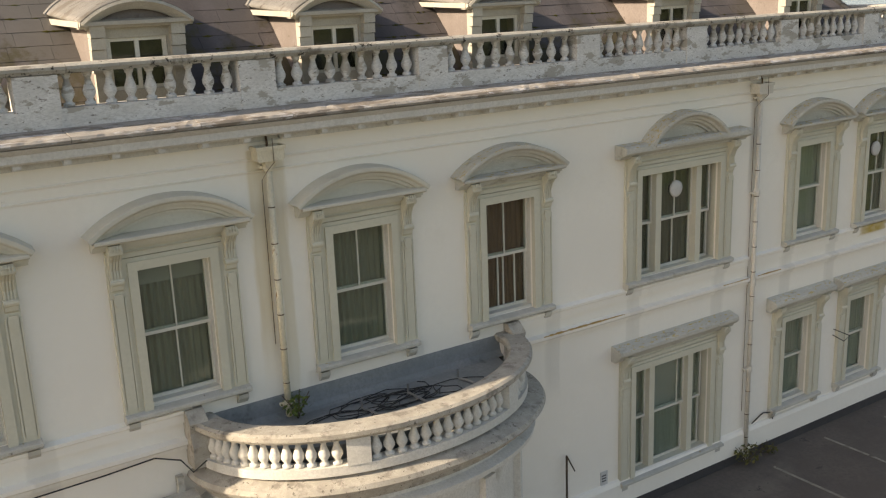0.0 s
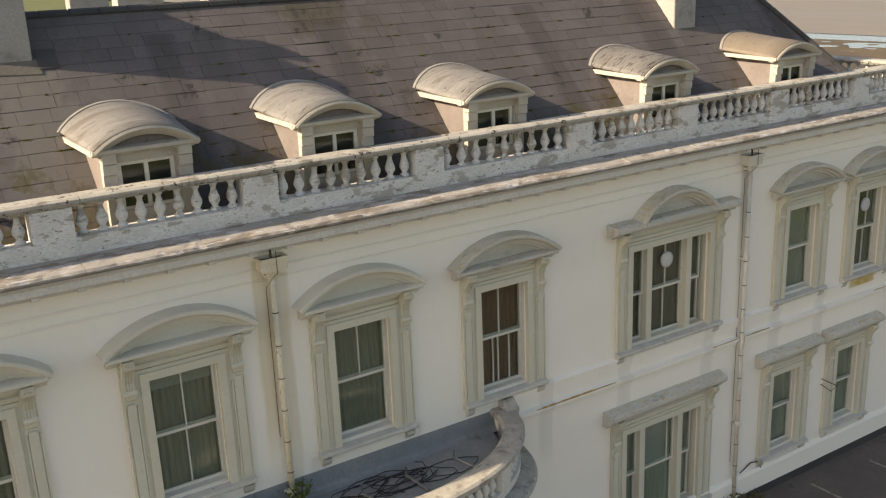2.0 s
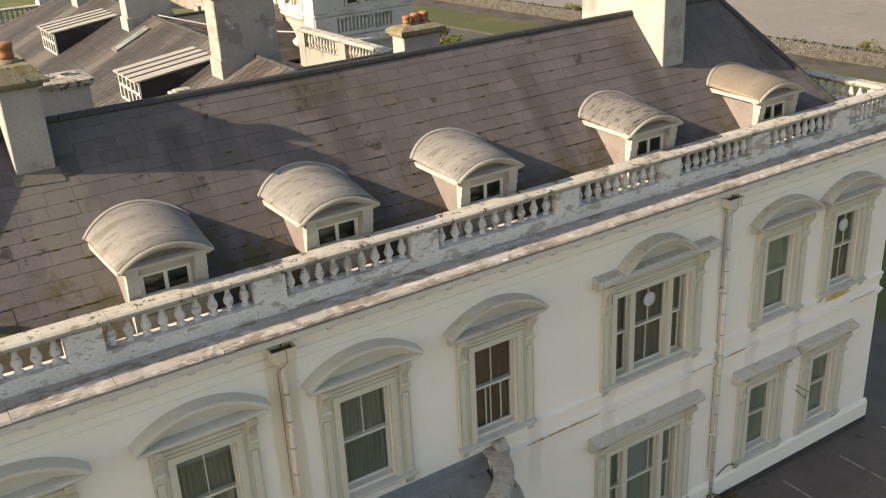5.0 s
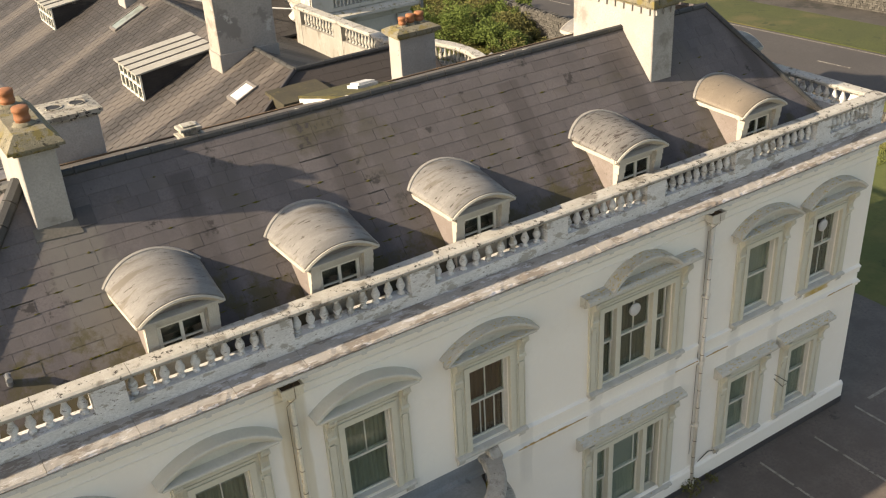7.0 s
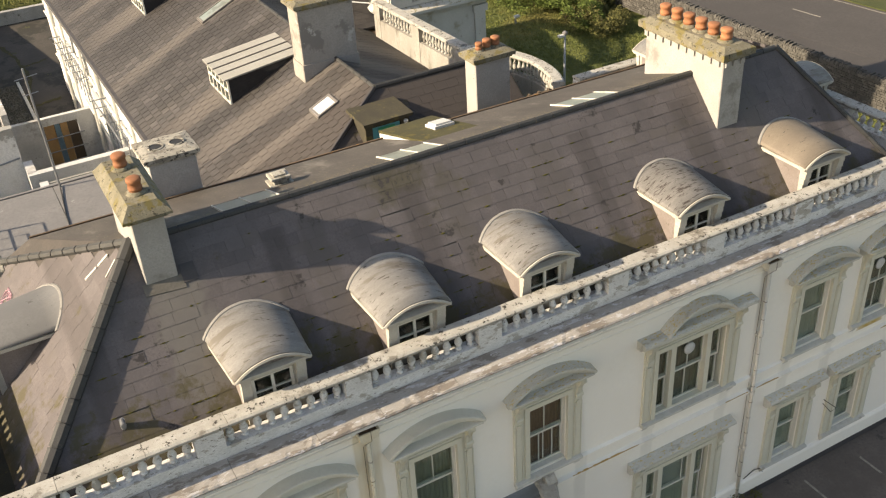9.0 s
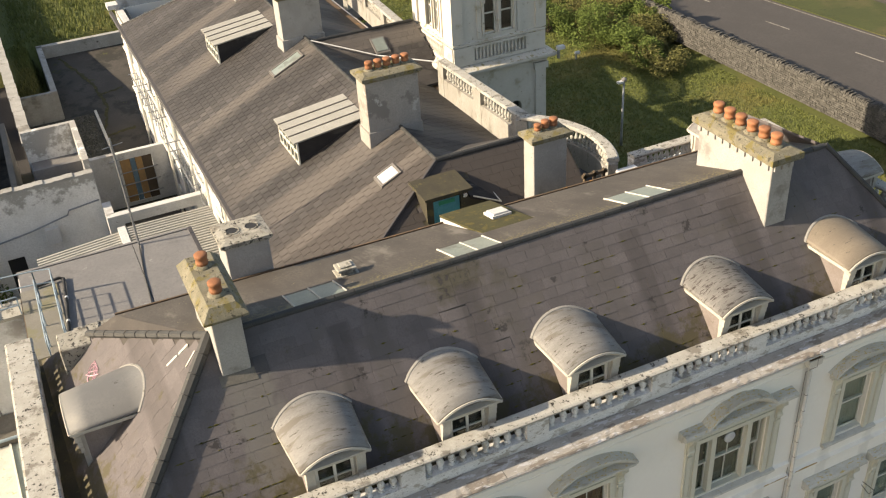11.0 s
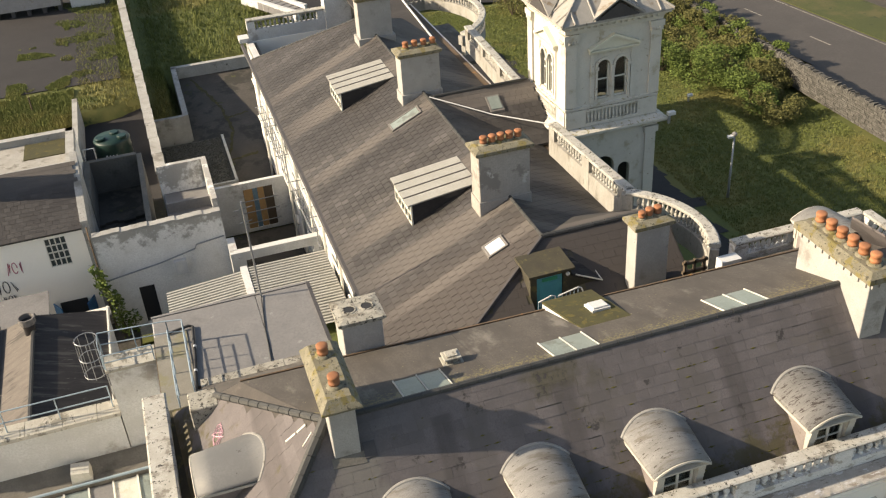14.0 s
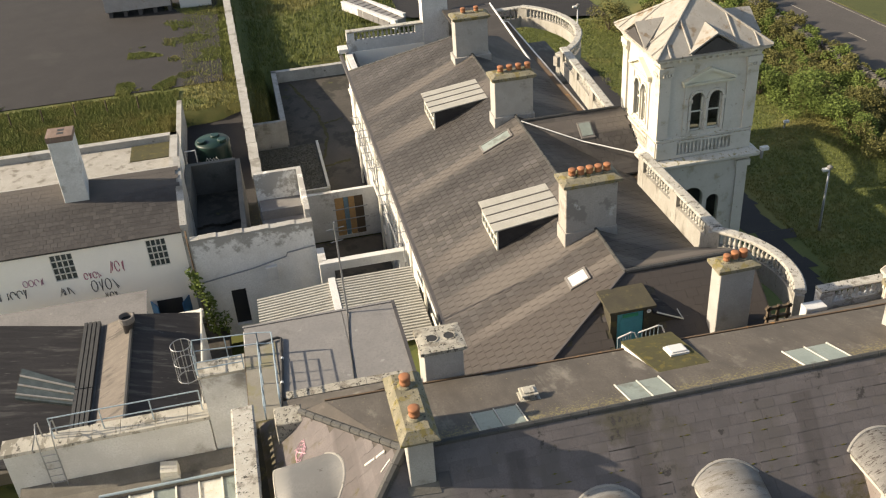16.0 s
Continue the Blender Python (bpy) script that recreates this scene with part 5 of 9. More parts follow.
def leaf_clump(bm, c, r, n, rng, size=0.06, squash=1.0):
    for _ in range(n):
        while True:
            p = Vector((rng.uniform(-1, 1), rng.uniform(-1, 1), rng.uniform(-1, 1)))
            if 0.25 < p.length < 1:
                break
        p = Vector(c) + Vector((p.x * r, p.y * r, p.z * r * squash))
        u = Vector((rng.uniform(-1, 1), rng.uniform(-1, 1), rng.uniform(-0.6, 0.8))).normalized()
        v = u.cross(Vector((rng.uniform(-1, 1), rng.uniform(-1, 1), 1))).normalized()
        s = size * rng.uniform(0.6, 1.4)
        q = [p - u * s, p + v * s * 0.5, p + u * s, p - v * s * 0.5]
        bm.faces.new([bm.verts.new(w) for w in q])


def weed(at, r, h, label, mat="leaf", n=90, size=0.05):
    rng = random.Random(int(at[0] * 31 + at[1] * 17))
    w = thing("weed", at, label, "plant")
    bm = bmesh.new()
    for k in range(7):
        a = k * 0.9
        tube(bm, [at, (at[0] + 0.5 * r * math.cos(a), at[1] + 0.5 * r * math.sin(a), at[2] + h * 0.6), (at[0] + r * math.cos(a), at[1] + r * math.sin(a), at[2] + h)], 0.008, 4)
    part("stem", bm, "twig", w)
    bm = bmesh.new()
    leaf_clump(bm, (at[0], at[1], at[2] + h * 0.6), r * 1.1, n, rng, size, h / max(r, 0.01) * 0.45)
    part("foliage", bm, mat, w)


weed((0.35, -0.25, 4.06), 0.22, 0.4, "small green weed growing beside the downpipe")
weed((11.2, -0.3, -0.2), 0.3, 0.45, "dry brown weed at the foot of the wall", "leaf_dry", 120)
weed((12.0, -0.25, -0.2), 0.2, 0.25, "low weed at the foot of the wall", "leaf_dry", 60)
loose_cable([(-6.9, -0.14, 4.02), (-4.5, -0.14, 3.95), (-2.6, -0.14, 4.0), (-1.9, -0.16, 4.05), (-1.6, -0.4, 4.02), (-1.45, -0.45, 3.8), (-1.25, -0.5, 3.95)], 0.012, "wall_cable", "black cable along the string course")
for x, z in ((5.96, 0.2),):
    bm = bmesh.new()
    tube(bm, [(x, -0.14, -0.2), (x, -0.14, 1.6)], 0.022, 8)
    tube(bm, [(x, -0.14, 1.6), (x + 0.19, -0.16, 1.22)], 0.014, 6)
    single("standpipe", bm, "twig", "thin rusty pipe with a bent end by the wall", "pipe")
bm = bmesh.new()
tube(bm, [(14.55, -0.01, 2.05), (14.5, -0.35, 2.0), (14.65, -0.4, 2.12), (14.55, -0.02, 2.2)], 0.012, 5)
single("wall_bracket", bm, "black", "small bent iron bracket on the wall", "bracket")
loose_cable([(11.6, -0.06, 0.6), (12.0, -0.05, 0.75), (12.25, -0.1, 0.72), (12.35, -0.06, 0.5)], 0.014, "wall_cable", "black cable looped over the plinth")
bm = bmesh.new()
box(bm, -2.05, -1.4, -0.35, -0.08, 3.15, 3.3)
box(bm, -2.1, -1.36, -0.38, -0.08, 3.3, 3.36)
box(bm, -1.6, -1.5, -0.12, -0.02, 3.3, 3.62)
single("wall_box", bm, "sill", "weathered box hopper on the wall by the balcony", "hopper")
bm = bmesh.new()
box(bm, 6.98, 7.16, -0.02, -0.002, 0.55, 0.85)
s = single("small_sign", bm, "white", "small white notice on the wall", "sign")
bm = bmesh.new()
for k in range(3):
    box(bm, 7.0, 7.12, -0.024, -0.021, 0.63 + 0.06 * k, 0.655 + 0.06 * k)
part("text_bar", bm, "scrawl", s)

# ---- roofs ----


def plane_z(y):
    return 12.02 - 1.07 * (3.5 - y)


def slate_piece(w, l, mat):
    bm = bmesh.new()
    t = 0.004
    v = [bm.verts.new(p) for p in ((-w / 2, 0, 0.0), (w / 2, 0, 0.0), (w / 2, l, -0.012), (-w / 2, l, -0.012), (-w / 2, 0, t), (w / 2, 0, t), (w / 2, l, 0.0), (-w / 2, l, 0.0))]
    for f in ((4, 5, 6, 7), (0, 1, 5, 4), (1, 2, 6, 5), (3, 0, 4, 7)):
        bm.faces.new([v[i] for i in f])
    me = bpy.data.meshes.new("slate")
    bm.to_mesh(me)
    bm.free()
    me.materials.append(M[mat])
    return me


def slating(parent, origin, u_dir, v_dir, u_len, v_len, inside, w, row, mat, rest_mat, own=None, seed=1, fill=0.495, ends=None, vary=(1.0,)):
    """Courses of slates on a plane. own(u, v): whether a slate is an object of its own; ends(v): where a course begins and stops."""
    rng = random.Random(seed)
    o, U, V = Vector(origin), Vector(u_dir).normalized(), Vector(v_dir).normalized()
    N = U.cross(V)
    frame_m = Matrix((U, V, N)).transposed().to_4x4()
    pieces = {k: [slate_piece(w * k - g, row * f, mat) for g, f in ((0.004, 0.992), (0.006, 0.996), (0.003, 0.985))] for k in vary} if own else {}
    verts, faces = [], []
    w_par = AT[parent]
    inv = (Matrix.Translation(w_par) if isinstance(w_par, Vector) else w_par).inverted()
    r = 0
    while r * row < v_len:
        v = r * row
        u = -w * (0.5 if r % 2 else 0.0) + rng.uniform(-0.03, 0.03)
        while u < u_len:
            k = rng.choice(vary)
            cu, cv = u + w * k / 2, v + row * 0.5
            if inside(cu, cv):
                tilt, lift_n, slip = rng.uniform(-0.008, 0.008), 0.01 + rng.uniform(0, 0.004), 0.0
                if rng.random() < 0.012:
                    tilt, slip, lift_n = rng.uniform(-0.03, 0.03), rng.uniform(0.0, 0.03), 0.016
                p = o + U * cu + V * (v - slip) + N * lift_n
                if own and own(cu, cv):
                    ob = new("slate", rng.choice(pieces[k]))
                    m = Matrix.Translation(p) @ frame_m @ Matrix.Rotation(tilt, 4, "Z")
                    AT[ob] = m
                    ob.parent = parent
                    ob.matrix_parent_inverse = inv
                    ob.matrix_basis = m
                else:
                    hw, l, t = w * k * 0.5 - w * (0.5 - fill), row * (0.99 if fill > 0.47 else 0.915), 0.005
                    i = len(verts)
                    for a, b, c in ((-hw, 0, 0), (hw, 0, 0), (hw, l, -0.012), (-hw, l, -0.012), (-hw, 0, t), (hw, 0, t), (hw, l, 0), (-hw, l, 0)):
                        uu, vv = cu + a - tilt * b, v - slip + b + tilt * a
                        if ends:
                            lo, hi = ends(vv)
                            uu = min(max(uu, lo), hi)
                        verts.append(o + U * uu + V * vv + N * (c + lift_n))
                    faces += [(i + 4, i + 5, i + 6, i + 7), (i, i + 1, i + 5, i + 4), (i + 1, i + 2, i + 6, i + 5), (i + 3, i, i + 4, i + 7)]
            u += w * k
        r += 1
    if verts:
        me = bpy.data.meshes.new("slating")
        me.from_pydata(verts, [], faces)
        me.materials.append(M[rest_mat])
        ob = put("slating", me, parent, label="courses of weathered slates")
        ob["kind"] = "stuff"


RX0, RX1, RIDGE_Y = -2.78, 14.45, 3.5
EAVE_Y = 0.45
HIP_L, HIP_R = -6.12, 16.75
ZR, ZE = plane_z(RIDGE_Y), plane_z(EAVE_Y)
BACK_L = (-5.2, 8.0, 9.95)
bm = bmesh.new()
slab(bm, [(HIP_L, EAVE_Y, ZE), (HIP_R, EAVE_Y, ZE), (RX1, RIDGE_Y, ZR), (RX0, RIDGE_Y, ZR)], 0.08)
roof = part("roof", bm, "joint_front", hotel, "steep purple-grey slate front slope")
WR, WF, WB = Vector((RX0, RIDGE_Y, ZR)), Vector((HIP_L, EAVE_Y, ZE)), Vector(BACK_L)
WN = (WB - WR).cross(WF - WR).normalized()
WE = Vector((WF.x - WN.y / WN.x * (9.2 - EAVE_Y), 9.2, ZE))
bm = bmesh.new()
slab(bm, [WE, WF, WR, WB], 0.08)
roof_west = part("roof", bm, "underlay", hotel, "slate hip slope at the west end")
bm = bmesh.new()
slab(bm, [(HIP_R, EAVE_Y, ZE), (HIP_R, 9.0, ZE), (RX1, 6.6, ZR - 0.3), (RX1, RIDGE_Y, ZR)], 0.08)
roof_east = part("roof", bm, "slate_rest", hotel, "slate hip slope at the east end")


def deck_z(y):
    return ZR - 0.02 - 0.34 * (y - RIDGE_Y)


def rear_y(x):
    """The rear edge of the felt roof."""
    return 7.4 - 0.05 * (x + 4.45)


deck = None
for a, b in ((0, 1), (1, 2), (2, 3), (3, 4)):
    f0 = (RX0, 1.5, 5.8, 10.1, RX1)
    r0 = (-4.45, 1.5, 5.8, 10.1, RX1)
    bm = bmesh.new()
    slab(bm, [(f0[a] + 0.003, RIDGE_Y, ZR - 0.02), (f0[b], RIDGE_Y, ZR - 0.02), (r0[b], rear_y(r0[b]), deck_z(rear_y(r0[b]))), (r0[a] + 0.003, rear_y(r0[a]), deck_z(rear_y(r0[a])))], 0.12)
    deck = part("deck", bm, "deck", hotel, "stained brown-grey felt roof sheet")
    bm = bmesh.new()
    p, q = Vector((r0[a], rear_y(r0[a]) + 0.03, deck_z(rear_y(r0[a])) - 0.03)), Vector((r0[b], rear_y(r0[b]) + 0.03, deck_z(rear_y(r0[b])) - 0.03))
    prism(bm, [p + Vector((0, 0, -0.08)), p + Vector((0, 0.05, -0.08)), p + Vector((0, 0.05, 0.05)), p + Vector((0, 0, 0.05))], q - p)
    part("deck_edge", bm, "edge_rust", hotel, "rusty metal edge of the felt roof")
bm = bmesh.new()
slab(bm, [(RX0 - 0.02, RIDGE_Y, ZR), (-4.45, rear_y(-4.45), deck_z(rear_y(-4.45))), BACK_L], 0.06)
part("deck", bm, "felt_brown", hotel)
bm = bmesh.new()
slab(bm, [(10.4, 6.7, deck_z(6.7)), (RX1, 6.7, deck_z(6.7)), (16.6, 9.2, 8.95), (10.4, 9.2, 8.95)], 0.08)
part("deck", bm, "deck", hotel)
bm = bmesh.new()
box(bm, X0 + 0.35, X1 - 0.35, 0.37, 9.3, 8.72, 8.78)
part("gutter", bm, "hutfelt", hotel, "mossy dark gutter behind the parapet")


def roll(p, q, r, parent, label="lead hip roll"):
    """A round lead roll with a welt at every joint."""
    bm = bmesh.new()
    p, q = Vector(p), Vector(q)
    n = max(2, round((q - p).length / 0.48))
    d = (q - p).normalized()
    s = d.cross(Vector((0, 0, 1))).normalized()
    u = s.cross(d)
    rings = []
    for k in range(n):
        for f, g in ((0.0, 1.04), (0.06, 1.04), (0.07, 1.0), (0.95, 0.99), (0.955, 0.8), (0.995, 0.8)):
            c = p.lerp(q, (k + f) / n)
            rings.append([bm.verts.new(c + (s * math.cos(a * 0.785) + u * math.sin(a * 0.785)) * r * g) for a in range(8)])
    for a, b in zip(rings, rings[1:]):
        for i in range(8):
            bm.faces.new((a[i], a[(i + 1) % 8], b[(i + 1) % 8], b[i]))
    bm.faces.new(rings[0][::-1])
    bm.faces.new(rings[-1])
    return part("hip_roll", bm, "roll", parent, label)


roll((RX0, RIDGE_Y, ZR + 0.05), (HIP_L, EAVE_Y, ZE + 0.06), 0.14, roof_west, "lead hip roll")
roll((RX0, RIDGE_Y, ZR + 0.02), (BACK_L[0], BACK_L[1], BACK_L[2] + 0.03), 0.1, roof_west, "lead hip roll")
roll((RX1, RIDGE_Y, ZR + 0.02), (HIP_R, EAVE_Y, ZE + 0.04), 0.08, roof_east, "lead hip roll")
roll((RX0, RIDGE_Y, ZR - 0.02), (RX1, RIDGE_Y, ZR - 0.02), 0.085, roof, "lead ridge roll")
SL = math.hypot(RIDGE_Y - EAVE_Y, ZR - ZE)


def in_front(u, v):
    x, f = HIP_L + u, v / SL
    return HIP_L + (RX0 - HIP_L) * f - 0.24 < x < HIP_R + (RX1 - HIP_R) * f + 0.24 and f < 0.985


def front_ends(v):
    return (RX0 - HIP_L) * v / SL, HIP_R - HIP_L + (RX1 - HIP_R) * v / SL


slating(roof, (HIP_L, EAVE_Y, ZE), (1, 0, 0), (0, RIDGE_Y - EAVE_Y, ZR - ZE), HIP_R - HIP_L, SL, in_front, 0.5, 0.262, "slate", "slate_rest",
        own=lambda u, v: 4.0 < u < 12.6, seed=3, ends=front_ends, fill=0.496, vary=(0.74, 0.9, 1.0, 1.0, 1.18, 1.4))
rng = random.Random(52)
verts, faces = [], []
VD = Vector((0, RIDGE_Y - EAVE_Y, ZR - ZE)).normalized()
VN = Vector((0, -VD.z, VD.y))
for _ in range(2600):
    r = rng.randrange(0, 16)
    x, v = rng.uniform(-5.4, 15.5), 0.262 * r
    near = min(abs(x - c) for c in (-2.4, -0.1, 3.2, 4.0, 6.4, 8.3))
    if not in_front(x - HIP_L, v + 0.15) or rng.random() > (0.9 if near < 0.5 else 0.3) * (1 - r / 18) * (1.0 if noise.noise(Vector((x * 0.7, r * 0.4, 3))) > 0.05 else 0.12):
        continue
    c = Vector((x, EAVE_Y, ZE)) + VD * (v - 0.004) + VN * 0.012
    ln, hh = rng.uniform(0.03, 0.12), rng.uniform(0.012, 0.03)
    i = len(verts)
    for a, b, g in ((-ln, 0, 0), (0, -hh, 0), (ln, 0, 0), (0, hh, 0), (0, 0, hh * 0.8)):
        verts.append(c + Vector((a, 0, 0)) + VD * b + VN * g)
    faces += [(i, i + 1, i + 4), (i + 1, i + 2, i + 4), (i + 2, i + 3, i + 4), (i + 3, i, i + 4)]
me = bpy.data.meshes.new("moss")
me.from_pydata(verts, [], faces)
me.materials.append(M["joint_moss"])
put("moss", me, roof, label="olive moss along the slate joints")["kind"] = "stuff"
WU = (WF - WE).normalized()
WV = (WN if WN.z > 0 else -WN).cross(WU)
WEST = [((p - WE).dot(WU), (p - WE).dot(WV)) for p in (WE, WF, WR, WB)]


def west_ends(v):
    (a, b), (c, d), (e, f), (g, h) = WEST
    return a + (g - a) * (v - b) / (h - b), c + (e - c) * (v - d) / (f - d)


def in_west(u, v):
    (a, b), (c, d) = WEST[2], WEST[3]
    lo, hi = west_ends(v)
    return lo - 0.2 < u < hi + 0.2 and (c - a) * (v - b) - (d - b) * (u - a) > 0.06 * math.hypot(c - a, d - b)


slating(roof_west, WE, WU, WV, (WF - WE).length, 6.0, in_west, 0.46, 0.262, "slate", "slate_rest", seed=4, fill=0.494, ends=west_ends, vary=(0.74, 0.9, 1.0, 1.18))

# deck skylights, vent and hatch
for x0, x1 in ((-0.8, 0.45), (3.2, 4.45), (8.1, 9.45)):
    r = thing("rooflight", (x0, 3.6, deck_z(4.1)), "pale wired-glass rooflight set in the felt roof", "skylight", "rooflights behind the ridge")
    n = 2
    for k in range(n):
        a, b = x0 + (x1 - x0) * k / n + 0.03, x0 + (x1 - x0) * (k + 1) / n - 0.03
        bm = bmesh.new()
        slab(bm, [(a, 3.66, deck_z(3.66) + 0.02), (b, 3.66, deck_z(3.66) + 0.02), (b, 4.7, deck_z(4.7) + 0.02), (a, 4.7, deck_z(4.7) + 0.02)], 0.03)
        part("pane", bm, "wired", r)
    for k in range(n + 1):
        a = x0 + (x1 - x0) * k / n
        bm = bmesh.new()
        slab(bm, [(a - 0.014, 3.62, deck_z(3.62) + 0.04), (a + 0.014, 3.62, deck_z(3.62) + 0.04), (a + 0.014, 4.75, deck_z(4.75) + 0.04), (a - 0.014, 4.75, deck_z(4.75) + 0.04)], 0.07)
        part("glazing_bar", bm, "sill", r)
v = thing("roof_vent", (0.87, 5.0, deck_z(5.0)), "small pale ventilator cowl on the felt roof", "vent")
zv = deck_z(5.0) - 0.06
bm = bmesh.new()
box(bm, 0.66, 1.08, 4.85, 5.2, zv - 0.1, zv + 0.12)
part("base", bm, "dormer_paint", v)
bm = bmesh.new()
for x0, x1, y0, y1, z0, z1 in ((0.6, 1.16, 4.82, 5.24, 0.1, 0.14), (0.7, 1.05, 4.87, 5.18, 0.14, 0.24), (0.64, 1.11, 4.83, 5.22, 0.24, 0.31), (0.72, 1.03, 4.9, 5.15, 0.31, 0.35)):
    box(bm, x0, x1, y0, y1, zv + z0, zv + z1)
bmesh.ops.bevel(bm, geom=bm.edges[:], offset=0.012, segments=1, affect="EDGES")
part("cowl", bm, "coping_cream", v)
h = thing("roof_hatch", (5.3, 6.5, deck_z(6.5)), "mossy flat-roofed hatch with white cheeks on the felt roof", "roof hatch")
bm = bmesh.new()
slab(bm, [(4.6, 5.0, 11.49), (6.1, 5.0, 11.49), (5.96, 7.2, 10.97), (4.38, 7.2, 10.97)], 0.07)
part("top", bm, "moss", h, "moss-covered felt top")
for xa, xb in ((4.6, 4.38), (6.04, 5.9)):
    bm = bmesh.new()
    prism(bm, [(xa, 5.05, 11.42), (xb, 7.15, 10.91), (xb, 7.15, deck_z(7.15) - 0.05), (xa, 5.05, 11.4)], (0.05, 0, 0))
    part("cheek", bm, "wall_old_dimmed", h, "white side board")
bm = bmesh.new()
box(bm, 4.44, 5.9, 7.1, 7.15, deck_z(7.1) - 0.05, 10.91)
part("back_board", bm, "white", h)
bm = bmesh.new()
HZ = lambda y: 11.49 - 0.233 * (y - 4.97)
prism(bm, [(5.27, 5.7, HZ(5.7)), (5.83, 5.7, HZ(5.7)), (5.83, 6.25, HZ(6.25)), (5.27, 6.25, HZ(6.25))], (0, 0, 0.08))
prism(bm, [(5.33, 5.76, HZ(5.76) + 0.08), (5.77, 5.76, HZ(5.76) + 0.08), (5.77, 6.19, HZ(6.19) + 0.08), (5.33, 6.19, HZ(6.19) + 0.08)], (0, 0, 0.05))
part("dome", bm, "white", h, "white dome light")

# ---- dormers ----


def dormer(name, at, rz, lead, label, floor_z=9.05, reach=1.93, climb=0.09, meet=None):
    """A barrel-roofed dormer whose face looks along local -y."""
    d = thing(name, (at[0], at[1], floor_z), label, "dormer window", "dormers along the parapet")
    T = Matrix.Translation((at[0], at[1], floor_z)) @ Matrix.Rotation(rz, 4, "Z")

    def piece(nm, bm, mat, parent=d, lb="", smooth=False):
        bmesh.ops.transform(bm, matrix=T, verts=bm.verts)
        return part(nm, bm, mat, parent, lb, smooth)

    bm = bmesh.new()
    wall_sheet(bm, -0.62, 0.62, -0.25, 1.18, 0.1, [(-0.43, 0.43, 0.22, 0.94)], "x", 0.0, -1)
    face = piece("face", bm, "dormer_paint", lb="flaking cream front")
    for s in (-1, 1):
        bm = bmesh.new()
        for z, p in ((1.12, 0.1), (0.96, 0.08), (0.8, 0.05), (0.64, 0.03)):
            box(bm, s * 0.56 - 0.1, s * 0.56 + 0.1, -p - 0.04, 0.02, z - 0.16, z - 0.01)
        box(bm, s * 0.56 - 0.07, s * 0.56 + 0.07, -0.035, 0.02, -0.25, 0.48)
        piece("pilaster", bm, "dormer_paint", face)
    for s in (-1, 1):
        bm = bmesh.new()
        x0, x1 = sorted((s * 0.62, s * 0.56))
        prism(bm, [(x0, 0.1, -0.3), (x0, 1.72, 1.22), (x0, 1.72, 1.37), (x0, 0.1, 1.2)], (x1 - x0, 0, 0))
        piece("cheek", bm, "cheek", lb="slate-hung cheek")
    half, rise = 0.79, 0.3
    r = (half * half + rise * rise) / (2 * rise)
    a = math.asin(half / r)
    cz = 1.17 + rise - r
    n = 18
    bm = bmesh.new()
    rings = []
    for y in (-0.16, 0.3, 0.8, 1.2, reach - 0.1, reach - 0.09, reach):
        up, wide = climb * (y + 0.16), 1 + 0.085 * (y + 0.16)
        up += 0.025 if y > reach - 0.095 else 0.0
        rings.append([bm.verts.new((wide * r * math.sin(-a + 2 * a * k / n), y, up + cz + r * math.cos(-a + 2 * a * k / n))) for k in range(n + 1)]
                     + [bm.verts.new((wide * (r - 0.06) * math.sin(a - 2 * a * k / n), y, up + cz + (r - 0.06) * math.cos(a - 2 * a * k / n))) for k in range(n + 1)])
    for p, q in zip(rings, rings[1:]):
        for k in range(len(p)):
            bm.faces.new((p[k], p[(k + 1) % len(p)], q[(k + 1) % len(p)], q[k]))
    bm.faces.new(rings[0])
    bm.faces.new(rings[-1][::-1])
    barrel = piece("barrel_roof", bm, lead, lb="streaked lead barrel roof", smooth=False)
    bm = bmesh.new()
    ring = []
    for k in range(n + 1):
        t = -a * 1.02 + 2.04 * a * k / n

        def shell(y, q):
            return Vector(((1 + 0.085 * (y + 0.16)) * q * math.sin(t), y, climb * (y + 0.16) + cz + q * math.cos(t)))

        end = reach
        if meet:
            end = 0.3
            while end < reach + 0.3:
                w = T @ shell(end, r)
                if meet(w.x, w.y) > w.z - 0.01:
                    break
                end += 0.01
        ring.append([bm.verts.new(shell(y, q)) for q, y in ((r - 0.05, end - 0.05), (r + 0.016, end - 0.045), (r + 0.026, end), (r + 0.016, end + 0.035), (r - 0.05, end + 0.04))])
    for p, q in zip(ring, ring[1:]):
        for k in range(5):
            bm.faces.new((p[k], p[(k + 1) % 5], q[(k + 1) % 5], q[k]))
    bm.faces.new(ring[0][::-1])
    bm.faces.new(ring[-1])
    piece("rim", bm, "dormer_rim", lb="pale raised lead rim")
    for p in barrel.data.polygons:
        p.use_smooth = len(p.vertices) == 4
    bm = bmesh.new()
    ring = []
    for k in range(n + 1):
        t = -a + 2 * a * k / n
        ring.append([bm.verts.new((q * math.sin(t), y, cz + q * math.cos(t))) for q, y in ((r - 0.15, -0.1), (r - 0.15, -0.03), (r - 0.05, -0.05), (r - 0.012, -0.2), (r - 0.05, -0.215))])
    for p, q in zip(ring, ring[1:]):
        for k in range(5):
            bm.faces.new((p[k], p[(k + 1) % 5], q[(k + 1) % 5], q[k]))
    bm.faces.new(ring[0][::-1])
    bm.faces.new(ring[-1])
    run_x(bm, [(0.02, 1.08), (-0.1, 1.08), (-0.12, 1.1), (-0.18, 1.12), (-0.18, 1.17), (0.02, 1.2)], -0.79, 0.79)
